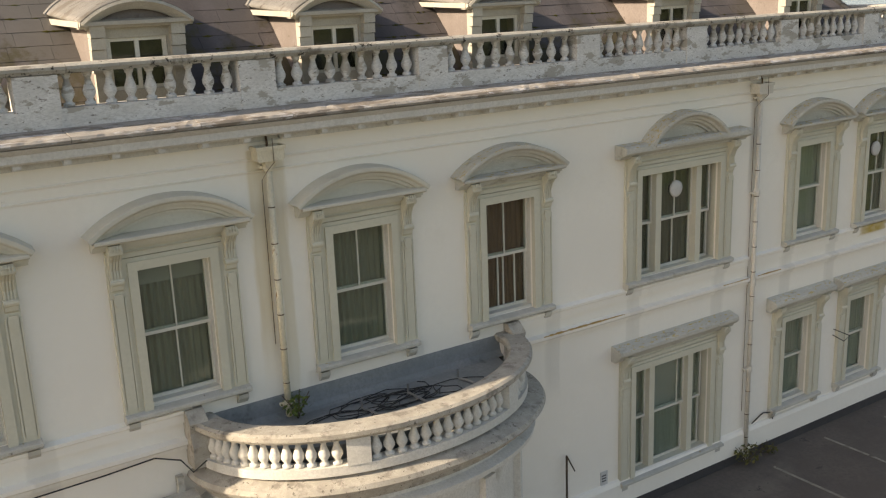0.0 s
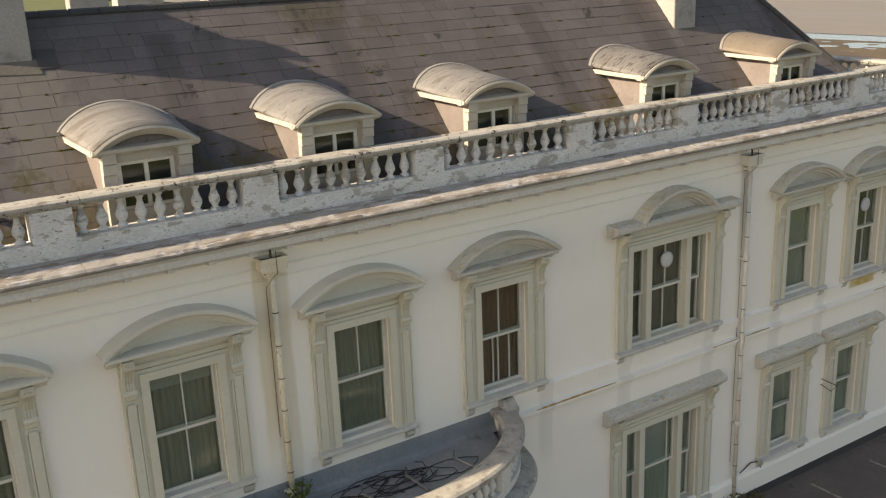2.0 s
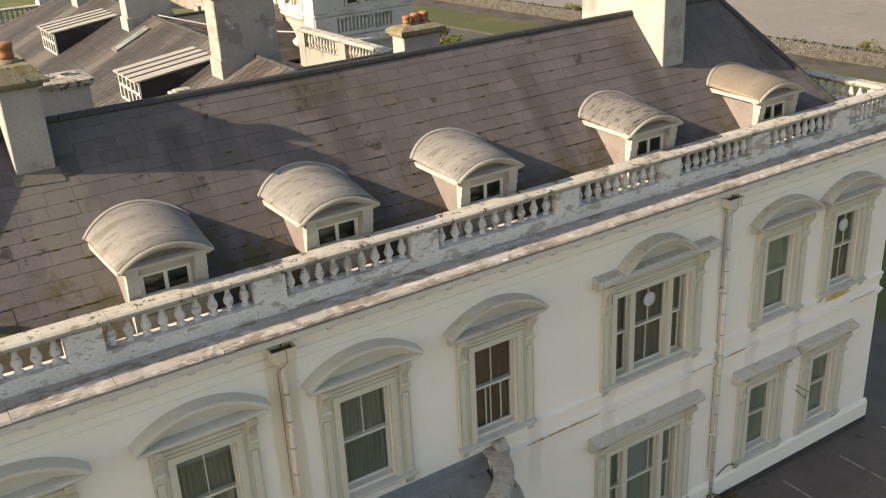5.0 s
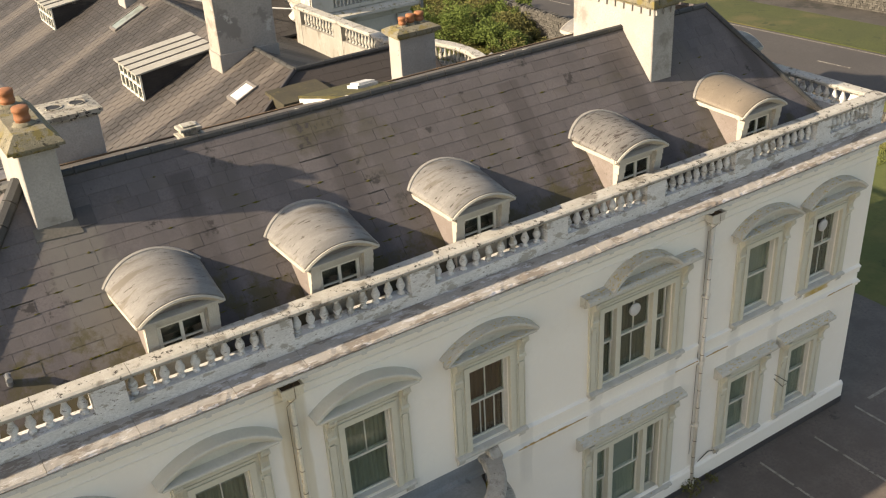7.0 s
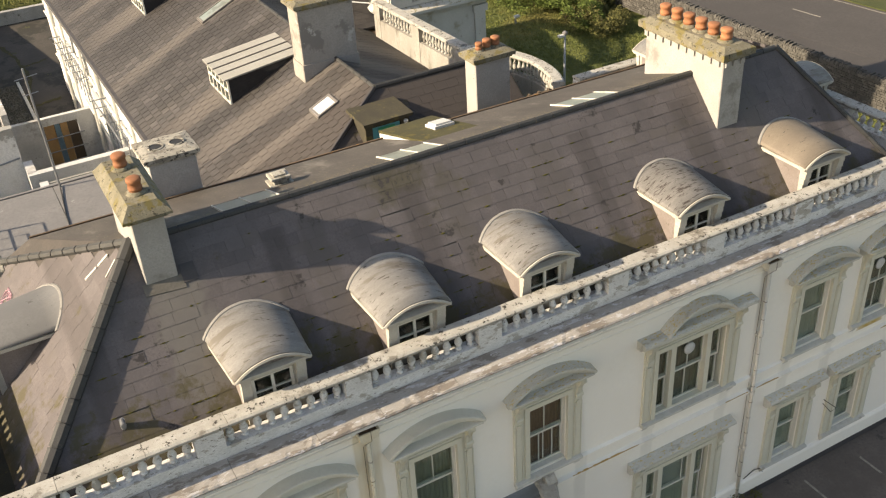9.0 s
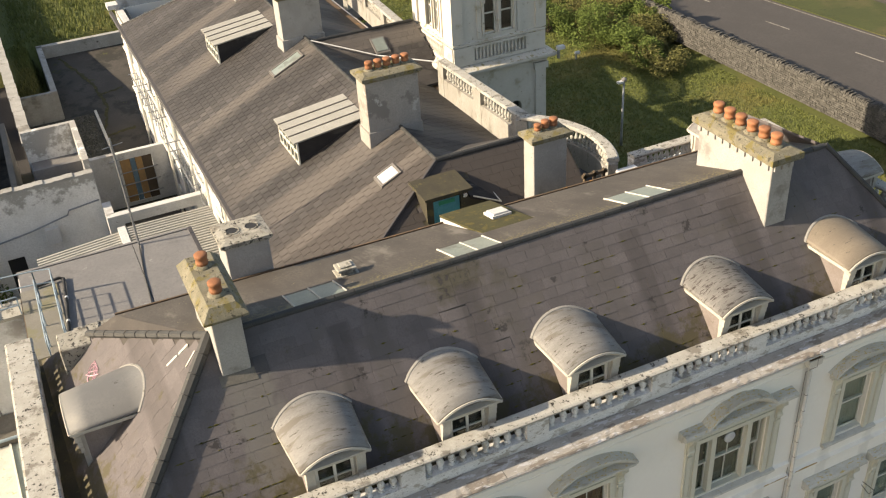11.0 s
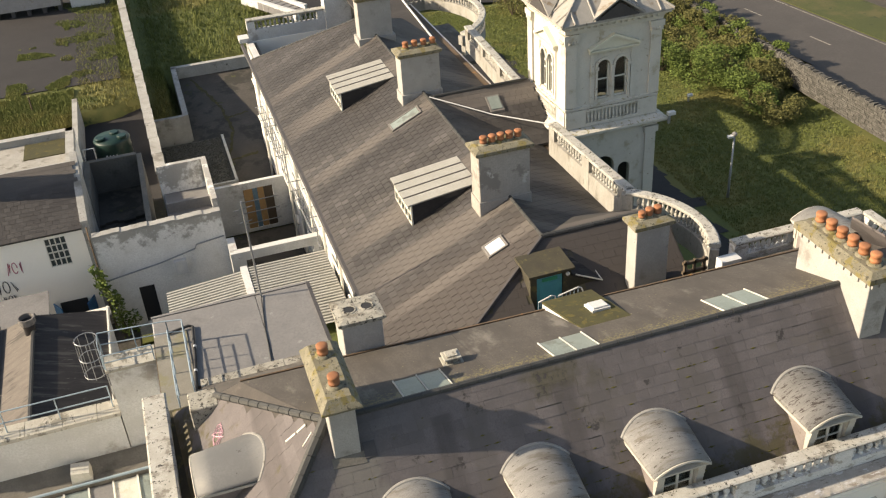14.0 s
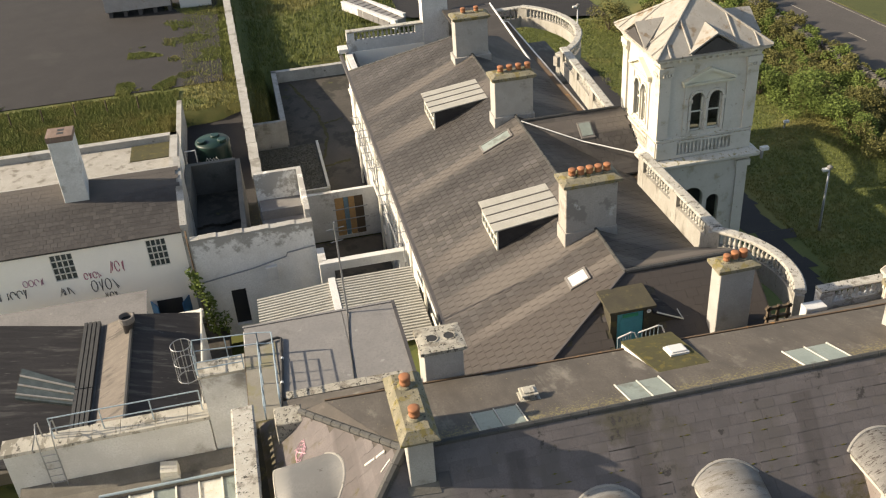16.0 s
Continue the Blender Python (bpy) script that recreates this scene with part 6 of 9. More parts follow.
    piece("hood", bm, "dormer_paint", lb="curved cream moulding")
    bm = bmesh.new()
    prism(bm, [(-0.74, -0.02, 1.17)] + [(0.99 * (r - 0.06) * math.sin(-a * 0.9 + 1.8 * a * k / n), -0.02, cz + (r - 0.06) * math.cos(-a * 0.9 + 1.8 * a * k / n)) for k in range(n + 1)] + [(0.74, -0.02, 1.17)], (0, 0.08, 0))
    piece("tympanum", bm, "cheek", lb="grey sunk field under the hood")
    for s in (-1, 1):
        bm = bmesh.new()
        x0, x1 = sorted((s * 0.8, s * 0.7))
        prism(bm, [(x0, -0.12, 1.1), (x1, -0.12, 1.1), (x1, -0.12, 1.18), (x0, -0.12, 1.18)], (s * 0.07, 1.5, 0.05))
        piece("eaves_board", bm, "dormer_paint")
    bm = bmesh.new()
    for x in (-0.395, 0.0, 0.395):
        box(bm, x - 0.03, x + 0.03, 0.03, 0.08, 0.222, 0.938)
    for s in (-1, 1):
        x0, x1 = sorted((s * 0.03, s * 0.365))
        for z0, z1 in ((0.222, 0.27), (0.55, 0.58), (0.89, 0.938)):
            box(bm, x0, x1, 0.034, 0.076, z0, z1)
    piece("window_frame", bm, "frame", face)
    for s in (-1, 1):
        bm = bmesh.new()
        x0, x1 = sorted((s * 0.03, s * 0.38))
        box(bm, x0, x1, 0.055, 0.06, 0.26, 0.9)
        piece("pane", bm, "glass", face).visible_shadow = False
    bm = bmesh.new()
    box(bm, -0.55, 0.55, 0.5, 0.55, -0.1, 1.15)
    piece("room_back", bm, "room")
    return d


for x, lead, lb in ((-1.22, "dormer_lead", "barrel-roofed dormer with pale streaked lead"), (1.9, "dormer_lead", "barrel-roofed dormer with pale streaked lead"), (5.14, "dormer_lead", "barrel-roofed dormer with pale spotted lead"),
                    (9.47, "dormer_dark", "barrel-roofed dormer with dark streaked lead"), (13.47, "dormer_tan", "barrel-roofed dormer with tan weathered lead")):
    dormer("dormer", (x, 0.62), 0.0, lead, lb, meet=lambda u, v: plane_z(v) + 0.02)
dormer("dormer", (-5.92, 4.75), -math.pi / 2, "dormer_plain", "barrel-roofed dormer facing west on the hip", floor_z=9.08, reach=2.0, climb=0.09, meet=lambda u, v: WR.z + 0.02 - (WN.x * (u - WR.x) + WN.y * (v - WR.y)) / WN.z)
dormer("dormer", (17.2, 4.6), math.pi / 2, "dormer_lead", "barrel-roofed dormer facing east on the hip")
dormer("dormer", (15.1, 9.0), math.pi, "dormer_lead", "barrel-roofed dormer facing the garden")

# ---- chimneys ----
bm = bmesh.new()
lathe(bm, [(0.12, 0), (0.125, 0.09), (0.135, 0.1), (0.135, 0.13), (0.125, 0.14), (0.125, 0.22), (0.14, 0.23), (0.14, 0.29), (0.12, 0.305), (0.03, 0.31)], 16)
ME_POT = mesh_of("chimney_pot", bm, "pot", True)
bm = bmesh.new()
lathe(bm, [(0.21, 0), (0.2, 0.03), (0.15, 0.07), (0.12, 0.075)], 14)
ME_FLAUNCH = mesh_of("flaunching", bm, "cap", True)


def chimney(x0, x1, y0, y1, z0, z1, pots, label, mat="chimney", cap=0.28, over=0.13, plinth=0.0, foot=0.12, slope=0.1, cap_mat="cap"):
    c = thing("chimney_stack", ((x0 + x1) / 2, (y0 + y1) / 2, z0), label, "chimney")
    bm = bmesh.new()
    v = box(bm, x0, x1, y0, y1, z0, z1 - cap)
    if plinth:
        box(bm, x0 - foot, x1 + foot, y0 - foot, y1 + foot, z0, plinth)
    bmesh.ops.bevel(bm, geom=[e for e in bm.edges if abs(e.verts[0].co.z - e.verts[1].co.z) > 0.5], offset=0.02, segments=1, affect="EDGES")
    part("shaft", bm, mat, c, "flaking white render" if mat == "chimney" else "patchy bare render")
    bm = bmesh.new()
    o = over
    box(bm, x0 - o * 0.4, x1 + o * 0.4, y0 - o * 0.4, y1 + o * 0.4, z1 - cap, z1 - cap + 0.07)
    box(bm, x0 - o, x1 + o, y0 - o, y1 + o, z1 - cap + 0.07, z1 - slope)
    w = [bm.verts.new(p) for p in ((x0 - o, y0 - o, z1 - slope + 0.003), (x1 + o, y0 - o, z1 - slope + 0.003), (x1 + o, y1 + o, z1 - slope + 0.003), (x0 - o, y1 + o, z1 - slope + 0.003))]
    i = min(0.2, (x1 - x0) * 0.4)
    u = [bm.verts.new(p) for p in ((x0 - o + i, y0 - o + i, z1), (x1 + o - i, y0 - o + i, z1), (x1 + o - i, y1 + o - i, z1), (x0 - o + i, y1 + o - i, z1))]
    bm.faces.new(u)
    for k in range(4):
        bm.faces.new((w[k], w[(k + 1) % 4], u[(k + 1) % 4], u[k]))
    part("cap", bm, cap_mat, c, {"cap": "yellow lichened cap", "brick": "bare brown brick top"}.get(cap_mat, "broken grey cap with black lichen"))
    for x, y, s in pots:
        pot = put("chimney_pot", ME_POT, c, (x, y, z1 - 0.01), rz=x * 3, scale=(s * 1.05, s * 1.05, s * 1.1))
        put("flaunching", ME_FLAUNCH, pot, (x, y, z1 - 0.012), scale=(s, s, s), label="pale mortar round the pot")
    return c


chimney(-2.78, -2.14, 2.85, 5.1, 10.6, 13.12, ((-2.46, 3.35, 1.0), (-2.46, 4.55, 1.0)), "white rendered chimney with sloping yellow lichened cap and two pots", cap=0.36, over=0.16, slope=0.24)
c = chimney(-1.5, -0.35, 7.35, 8.35, 7.6, 11.85, (), "white chimney stub with two open flues in its broken cap", cap=0.2, slope=0.04, over=0.1, cap_mat="coping_black")
for k in range(2):
    bm = bmesh.new()
    lathe(bm, [(0.2, 11.84), (0.2, 11.87), (0.16, 11.87), (0.16, 11.855)], 12, (-1.15 + 0.5 * k, 7.85, 0))
    part("flue", bm, "coping_black", c)
    # Black disc paints the darkness down the flue.
    bm = bmesh.new()
    lathe(bm, [(0.158, 11.853), (0.158, 11.857)], 12, (-1.15 + 0.5 * k, 7.85, 0))
    part("flue_hole", bm, "black", c)
c = chimney(11.55, 12.25, 2.4, 5.3, 10.6, 13.0, [(11.9, 2.75 + 0.45 * k, 1.05) for k in range(6)], "broad white chimney with a row of six terracotta pots", cap=0.34, over=0.16)
for k in range(10):
    for x in (11.5, 12.25):
        bm = bmesh.new()
        box(bm, x, x + 0.05, 2.5 + 0.3 * k, 2.62 + 0.3 * k, 12.5, 12.64)
        part("dentil", bm, "chimney", c)
for k in range(3):
    bm = bmesh.new()
    box(bm, 11.6 + 0.24 * k, 11.72 + 0.24 * k, 2.35, 2.4, 12.5, 12.64)
    part("dentil", bm, "chimney", c)
chimney(8.65, 9.85, 9.42, 10.05, 6.0, 11.3, ((8.95, 9.7, 0.8), (9.25, 9.75, 0.9), (9.55, 9.75, 0.95)), "tall white chimney with three pots behind the felt roof", cap=0.28)
chimney(5.25, 7.2, 14.75, 15.6, 8.4, 12.2, [(5.6 + 0.33 * k, 15.15, 0.95) for k in range(5)], "patchy rendered chimney with five terracotta pots on the wing", "chimney_old", plinth=10.1, foot=0.04)
chimney(5.45, 7.25, 25.2, 26.0, 8.4, 12.1, [(5.85 + 0.42 * k, 25.6, 0.95) for k in range(4)], "pale rendered chimney with four pots on the wing", "chimney", plinth=10.1, foot=0.06)
chimney(5.55, 7.3, 33.3, 34.1, 8.4, 12.2, ((6.1, 33.7, 0.9), (6.8, 33.7, 0.9)), "pale rendered chimney at the far end of the wing", "chimney", plinth=10.0)

# ---- rear wing ----
wing = thing("rear_wing", (6, 26, -0.6), "long white rear wing with brown-grey slate roof and rooflights", "building")


def west_z(x):
    return 7.4 + 0.47 * (x - 0.75)


RGX, RGZ = 6.4, 10.06
YF = 43.3
win_y = [14.5, 17.5, 20.5, 23.5, 26.5, 29.5, 32.5, 35.5, 38.5, 41.0]
# West wall faces the sun; its darker render holds the glare down.
bm = bmesh.new()
wall_sheet(bm, 8.1, YF, -0.8, 7.3, 0.35, [(y - 0.45, y + 0.45, z, z + 1.8) for y in win_y for z in (4.6, 0.8)], "y", 0.75, -1)
part("wall", bm, "wall_old_dimmed", wing, "white west wall with sash windows")
bm = bmesh.new()
wall_sheet(bm, 0.75, 11.2, -0.8, 7.3, 0.3, [], "x", YF + 0.3, 1)
wall_sheet(bm, 8.4, YF, -1.2, 7.95, 0.3, [(y - 0.5, y + 0.5, 4.6, 6.6) for y in (16.5, 19, 29, 32)], "y", 11.2, 1)
wall_sheet(bm, 1.1, 10.9, -0.6, 7.3, 0.2, [], "x", 8.35, -1)
part("wall", bm, "wall", wing, "white outer walls")
bm = bmesh.new()
box(bm, 1.2, 1.3, 8.6, YF, -0.6, 7.2)
part("inner_wall", bm, "room", wing)
for y in win_y:
    for z in (4.6, 0.8):
        bm = bmesh.new()
        for u in (-0.45, -0.02, 0.4):
            box(bm, 0.85, 0.9, y + u, y + u + 0.05, z, z + 1.8)
        for u in (0, 0.88, 1.74):
            box(bm, 0.85, 0.9, y - 0.45, y + 0.45, z + u, z + u + 0.06)
        w = part("window", bm, "frame", wing, "white sash window in the wing")
        bm = bmesh.new()
        box(bm, 0.88, 0.886, y - 0.44, y + 0.44, z + 0.03, z + 1.77)
        part("pane", bm, "glass", w)
        bm = bmesh.new()
        box(bm, 0.66, 0.95, y - 0.55, y + 0.55, z - 0.08, z - 0.002)
        part("sill", bm, "sill", w)
bm = bmesh.new()
slab(bm, [(0.5, 8.15, west_z(0.5)), (RGX, 11.8, RGZ), (RGX, 36.4, RGZ), (0.5, 40.3, west_z(0.5))], 0.1)
wroof = part("roof", bm, "joint_wing", wing, "brown-grey slate west slope of the wing")
bm = bmesh.new()
slab(bm, [(RGX, 11.8, RGZ), (10.7, 11.8, 8.05), (10.7, 40.3, 8.05), (RGX, 36.4, RGZ)], 0.1)
eroof = part("roof", bm, "joint_wing", wing, "dark slate east slope of the wing")
bm = bmesh.new()
CZ = lambda y: west_z(0.5) + (RGZ - west_z(0.5)) * (y - 8.15) / 3.65
slab(bm, [(0.5, 8.15, CZ(8.15)), (5.3, 8.15, CZ(8.15)), (5.3, 11.12, CZ(11.12))], 0.08)
slab(bm, [(7.0, 8.15, CZ(8.15)), (11.0, 8.15, CZ(8.15)), (11.0, 11.8, RGZ), (7.0, 11.8, RGZ)], 0.08)
slab(bm, [(5.3, 10.95, CZ(10.95)), (7.0, 10.95, CZ(10.95)), (7.0, 11.8, RGZ), (RGX, 11.8, RGZ), (5.3, 11.12, CZ(11.12))], 0.08)
croof = part("roof", bm, "slate_rest", wing, "dark slate slope facing the felt roof")
bm = bmesh.new()
slab(bm, [(RGX, 11.8, RGZ), (11.0, 11.8, RGZ), (11.0, 15.6, 7.9), (8.5, 14.2, 9.0)], 0.08)
part("roof", bm, "slate_wing", wing)
roll((RGX, 11.8, RGZ + 0.02), (10.6, 11.8, RGZ + 0.02), 0.09, croof, "grey ridge tiles")
roll((RGX, 11.8, RGZ + 0.02), (RGX, 36.4, RGZ + 0.02), 0.07, wroof, "grey ridge tiles")
bm = bmesh.new()
tube(bm, [(0.55, 8.2, west_z(0.5) + 0.03), (RGX - 0.05, 11.75, RGZ + 0.03)], 0.07, 6)
part("valley", bm, "tar", wroof, "dark valley gutter")
bm = bmesh.new()
slab(bm, [(0.5, 40.3, west_z(0.5)), (RGX, 36.4, RGZ), (10.7, 40.3, 8.05)], 0.1)
part("roof", bm, "slate_wing", wing, "slate hip at the far end of the wing")
roll((RGX, 36.4, RGZ + 0.02), (0.55, 40.25, west_z(0.5) + 0.03), 0.06, wroof, "hip roll at the far end")
bm = bmesh.new()
box(bm, 10.62, 11.05, 13.0, 43.0, 7.97, 8.02)
part("gutter", bm, "edge_rust", wing, "rusty red gutter behind the parapet")
WL = math.hypot(RGX - 0.5, RGZ - west_z(0.5))


def in_wing(u, v):
    f = v / WL
    return (YF - 40.3) + 3.9 * f + 0.05 < u < (YF - 8.15) - (11.8 - 8.15) * f - 0.1 and f < 0.99


slating(wroof, (0.5, YF, west_z(0.5)), (0, -1, 0), (RGX - 0.5, 0, RGZ - west_z(0.5)), YF - 8.15, WL, in_wing, 0.36, 0.31, "slate", "slate_wing", seed=6, fill=0.45)
EL = math.hypot(10.7 - RGX, RGZ - 8.05)
slating(eroof, (10.7, 11.8, 8.05), (0, 1, 0), (RGX - 10.7, 0, RGZ - 8.05), 28.5, EL, lambda u, v: 0.25 < u < 28.3 - 3.9 * v / EL and v < EL * 0.97, 0.36, 0.31, "slate", "slate_wing", seed=16, fill=0.475)
CL = math.hypot(11.8 - 8.15, RGZ - west_z(0.5))
slating(croof, (0.5, 8.15, west_z(0.5)), (1, 0, 0), (0, 11.8 - 8.15, RGZ - west_z(0.5)), 10.4, CL, lambda u, v: (RGX - 0.5) * v / CL - 0.1 < u and v < CL * 0.97 and not (4.65 < u < 6.6 and v < CL * 0.82), 0.42, 0.3, "slate", "slate_wing", seed=7, ends=lambda v: ((RGX - 0.5) * v / CL, 10.45))
bm = bmesh.new()
run_y(bm, [(0.32, 7.1), (0.5, 7.12), (0.52, 7.26), (0.36, 7.24)], 8.2, YF)
part("gutter", bm, "tar", wing, "dark eaves gutter")
# link roof to the tower
bm = bmesh.new()
slab(bm, [(RGX + 0.6, 21.6, 8.2), (11.3, 21.6, 8.2), (11.3, 24.6, 10.0), (RGX, 24.6, 10.0)], 0.08)
lroof = part("roof", bm, "joint_wing", wing, "slate link roof running to the tower")
bm = bmesh.new()
slab(bm, [(RGX, 24.65, 10.0), (11.3, 24.65, 10.0), (11.3, 27.6, 8.2), (RGX + 0.6, 27.6, 8.2)], 0.08)
part("roof", bm, "slate_wing", wing)
roll((RGX, 24.62, 10.03), (11.2, 24.62, 10.03), 0.07, lroof, "ridge tiles")
slating(lroof, (RGX + 0.3, 21.6, 8.2), (1, 0, 0), (0, 3, 1.8), 4.6, 3.4, lambda u, v: u > 0.3, 0.3, 0.25, "slate", "slate_wing", seed=8, fill=0.48)


def rooflight(x0, x1, y0, y1, label, pale="wired"):
    r = thing("rooflight", (x0, y0, west_z(x0)), label, "skylight", "rooflights on the wing")
    bm = bmesh.new()
    for a, b, c, d in ((x0 - 0.07, x1 + 0.07, y0 - 0.07, y0), (x0 - 0.07, x1 + 0.07, y1, y1 + 0.07), (x0 - 0.07, x0, y0, y1), (x1, x1 + 0.07, y0, y1)):
        slab(bm, [(a, c, west_z(a) + 0.1), (b, c, west_z(b) + 0.1), (b, d, west_z(b) + 0.1), (a, d, west_z(a) + 0.1)], 0.16)
    part("frame", bm, "lead", r)
    bm = bmesh.new()
    slab(bm, [(x0, y0, west_z(x0) + 0.075), (x1, y0, west_z(x1) + 0.075), (x1, y1, west_z(x1) + 0.075), (x0, y1, west_z(x0) + 0.075)], 0.02)
    part("pane", bm, pale, r)


rooflight(4.72, 5.3, 12.45, 13.05, "small bright rooflight on the slate slope", "white")
rooflight(4.5, 5.75, 23.75, 24.35, "long weathered rooflight near the ridge")


def lantern(y0, y1, label):
    """A glazed box that stands out of the slope with a boarded pale roof."""
    x0, x1 = 3.15, 5.75
    b = thing("roof_lantern", (x0, (y0 + y1) / 2, west_z(x0)), label, "skylight", "glazed lanterns on the wing")
    zt0, zt1 = 9.42, 9.78
    bm = bmesh.new()
    prism(bm, [(x0 + 0.08, y0, west_z(x0) - 0.1), (x1, y0, west_z(x1) - 0.1), (x1, y0, zt1), (x0 + 0.08, y0, zt0)], (0, 0.06, 0))
    part("side", bm, "darkroof", b, "dark felted sides")
    bm = bmesh.new()
    prism(bm, [(x0 + 0.08, y1, west_z(x0) - 0.1), (x1, y1, west_z(x1) - 0.1), (x1, y1, zt1), (x0 + 0.08, y1, zt0)], (0, -0.06, 0))
    part("side", bm, "darkroof", b, "dark felted sides")
    bm = bmesh.new()
    n = 5
    for k in range(n + 1):
        y = y0 + (y1 - y0) * k / n
        box(bm, x0, x0 + 0.06, y - 0.03, y + 0.03, west_z(x0) - 0.05, zt0)
    for z in (west_z(x0), 8.98, zt0 - 0.06):
        box(bm, x0, x0 + 0.06, y0, y1, z, z + 0.07)
    part("window_frame", bm, "frame", b)
    for k in range(n):
        bm = bmesh.new()
        a, c = y0 + (y1 - y0) * k / n, y0 + (y1 - y0) * (k + 1) / n
        box(bm, x0 + 0.02, x0 + 0.026, a + 0.03, c - 0.03, west_z(x0), zt0 - 0.05)
        part("pane", bm, "glass", b)
    for k in range(4):
        a, c = y0 - 0.1 + (y1 - y0 + 0.2) * k / 4, y0 - 0.1 + (y1 - y0 + 0.2) * (k + 1) / 4
        bm = bmesh.new()
        slab(bm, [(x0 - 0.12, a + 0.02, zt0 + 0.06), (x1 + 0.1, a + 0.02, zt1 + 0.06), (x1 + 0.1, c - 0.02, zt1 + 0.06), (x0 - 0.12, c - 0.02, zt0 + 0.06)], 0.05)
        part("roof_panel", bm, "corrugated", b)
    for k in range(1, 4):
        a = y0 - 0.1 + (y1 - y0 + 0.2) * k / 4
        bm = bmesh.new()
        slab(bm, [(x0 - 0.12, a - 0.018, zt0 + 0.1), (x1 + 0.1, a - 0.018, zt1 + 0.1), (x1 + 0.1, a + 0.018, zt1 + 0.1), (x0 - 0.12, a + 0.018, zt0 + 0.1)], 0.06)
        part("batten", bm, "lead", b)


lantern(16.75, 19.0, "glazed roof lantern with pale boarded top")
lantern(28.2, 30.5, "far glazed roof lantern with pale boarded top")

# hut with the door onto the roof
hut = thing("roof_hut", (6.0, 10.7, 7.6), "small felt-roofed stair hut with a turquoise door", "hut")
bm = bmesh.new()
wall_sheet(bm, 5.27, 6.72, 7.2, 9.66, 0.08, [(5.5, 6.45, 7.6, 9.55)], "x", 10.2, -1)
part("wall", bm, "hutfelt", hut, "brown felted front")
for x in (5.27, 6.64):
    bm = bmesh.new()
    box(bm, x, x + 0.08, 10.28, 11.3, 7.2, 9.68)
    part("wall", bm, "hutfelt", hut, "brown felted side")
bm = bmesh.new()
slab(bm, [(5.18, 10.08, 9.76), (6.82, 10.08, 9.76), (6.82, 11.35, 9.82), (5.18, 11.35, 9.82)], 0.09)
part("roof", bm, "hutfelt", hut, "mossy felt roof")
bm = bmesh.new()
box(bm, 5.52, 6.43, 10.26, 10.3, 7.6, 9.53)
for z in (7.75, 8.6):
    box(bm, 5.64, 6.31, 10.245, 10.26, z, z + 0.7)
dr = part("door", bm, "turquoise", hut, "turquoise painted door")
bm = bmesh.new()
box(bm, 5.7, 6.25, 10.225, 10.243, 9.36, 9.48)
part("exit_sign", bm, "tealglass", dr, "green exit sign")
bm = bmesh.new()
lathe(bm, [(0.07, 0), (0.08, 0.03), (0.05, 0.06)], 12)
put("bulkhead_lamp", mesh_of("bulkhead_lamp", bm, "white", True), hut, (6.6, 10.2, 9.5), rx=math.pi / 2)
bm = bmesh.new()
box(bm, 5.3, 7.05, 8.15, 11.8, 7.5, 7.6)
part("landing", bm, "tar", wing, "dark sunken landing before the hut")
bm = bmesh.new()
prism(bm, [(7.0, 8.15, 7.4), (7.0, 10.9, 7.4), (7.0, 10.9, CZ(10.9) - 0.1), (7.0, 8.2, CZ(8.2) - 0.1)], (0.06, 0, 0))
part("landing_wall", bm, "dark_render", wing, "dark side wall of the landing")
for x0, x1, z in ((5.3, 5.75, 9.08), (6.0, 6.7, 9.15)):
    r = thing("guard_rail", (x0, 9.6, 7.6), "small pale blue tubular guard rail by the hut", "railing")
    for k in range(6):
        x = x0 + (x1 - x0) * k / 5
        bm = bmesh.new()
        tube(bm, [(x, 9.6, 7.6), (x, 9.6, z + 0.03 * k)], 0.016, 6)
        part("bar", bm, "bluerail", r)
    bm = bmesh.new()
    tube(bm, [(x0, 9.6, z), (x1, 9.6, z + 0.15), (x1 + 0.12, 9.6, z + 0.1), (x1 + 0.25, 9.6, z - 0.25)], 0.024, 6)
    part("top_rail", bm, "white", r)
lt = thing("lean_to", (7.3, 10.5, 7.6), "low dark felted lean-to with a pale edge beside the hut", "lean-to")
bm = bmesh.new()
slab(bm, [(6.78, 10.2, 9.42), (7.85, 10.2, 8.9), (7.65, 10.95, 9.28), (6.78, 11.05, 9.62)], 0.1)
part("roof", bm, "darkroof", lt)
bm = bmesh.new()
prism(bm, [(6.74, 10.24, 8.0), (7.78, 10.24, 8.0), (7.78, 10.24, 8.86), (6.74, 10.24, 9.36)], (0, 0.06, 0))
part("wall", bm, "hutfelt", lt)
bm = bmesh.new()
tube(bm, [(6.9, 10.18, 9.38), (7.87, 10.18, 8.9), (7.67, 10.95, 9.3)], 0.03, 5)
part("edge", bm, "frame", lt)
bm = bmesh.new()
box(bm, 11.4, 12.1, 8.55, 8.95, 8.9, 9.62)
ac = single("air_conditioner", bm, "white", "white air-conditioning unit on the roof", "air conditioner")
bm = bmesh.new()
lathe(bm, [(0.24, 0), (0.25, 0.015), (0.04, 0.02)], 20)
put("fan_guard", mesh_of("fan_guard", bm, "iron", True), ac, (11.68, 8.548, 9.28), rx=math.pi / 2)
bm = bmesh.new()
for x in (10.0, 10.35, 10.7):
    box(bm, x, x + 0.07, 8.6, 8.7, 8.9, 10.0)
box(bm, 9.95, 10.85, 8.6, 8.7, 9.5, 9.6)
box(bm, 9.95, 10.85, 8.6, 8.7, 9.85, 9.95)
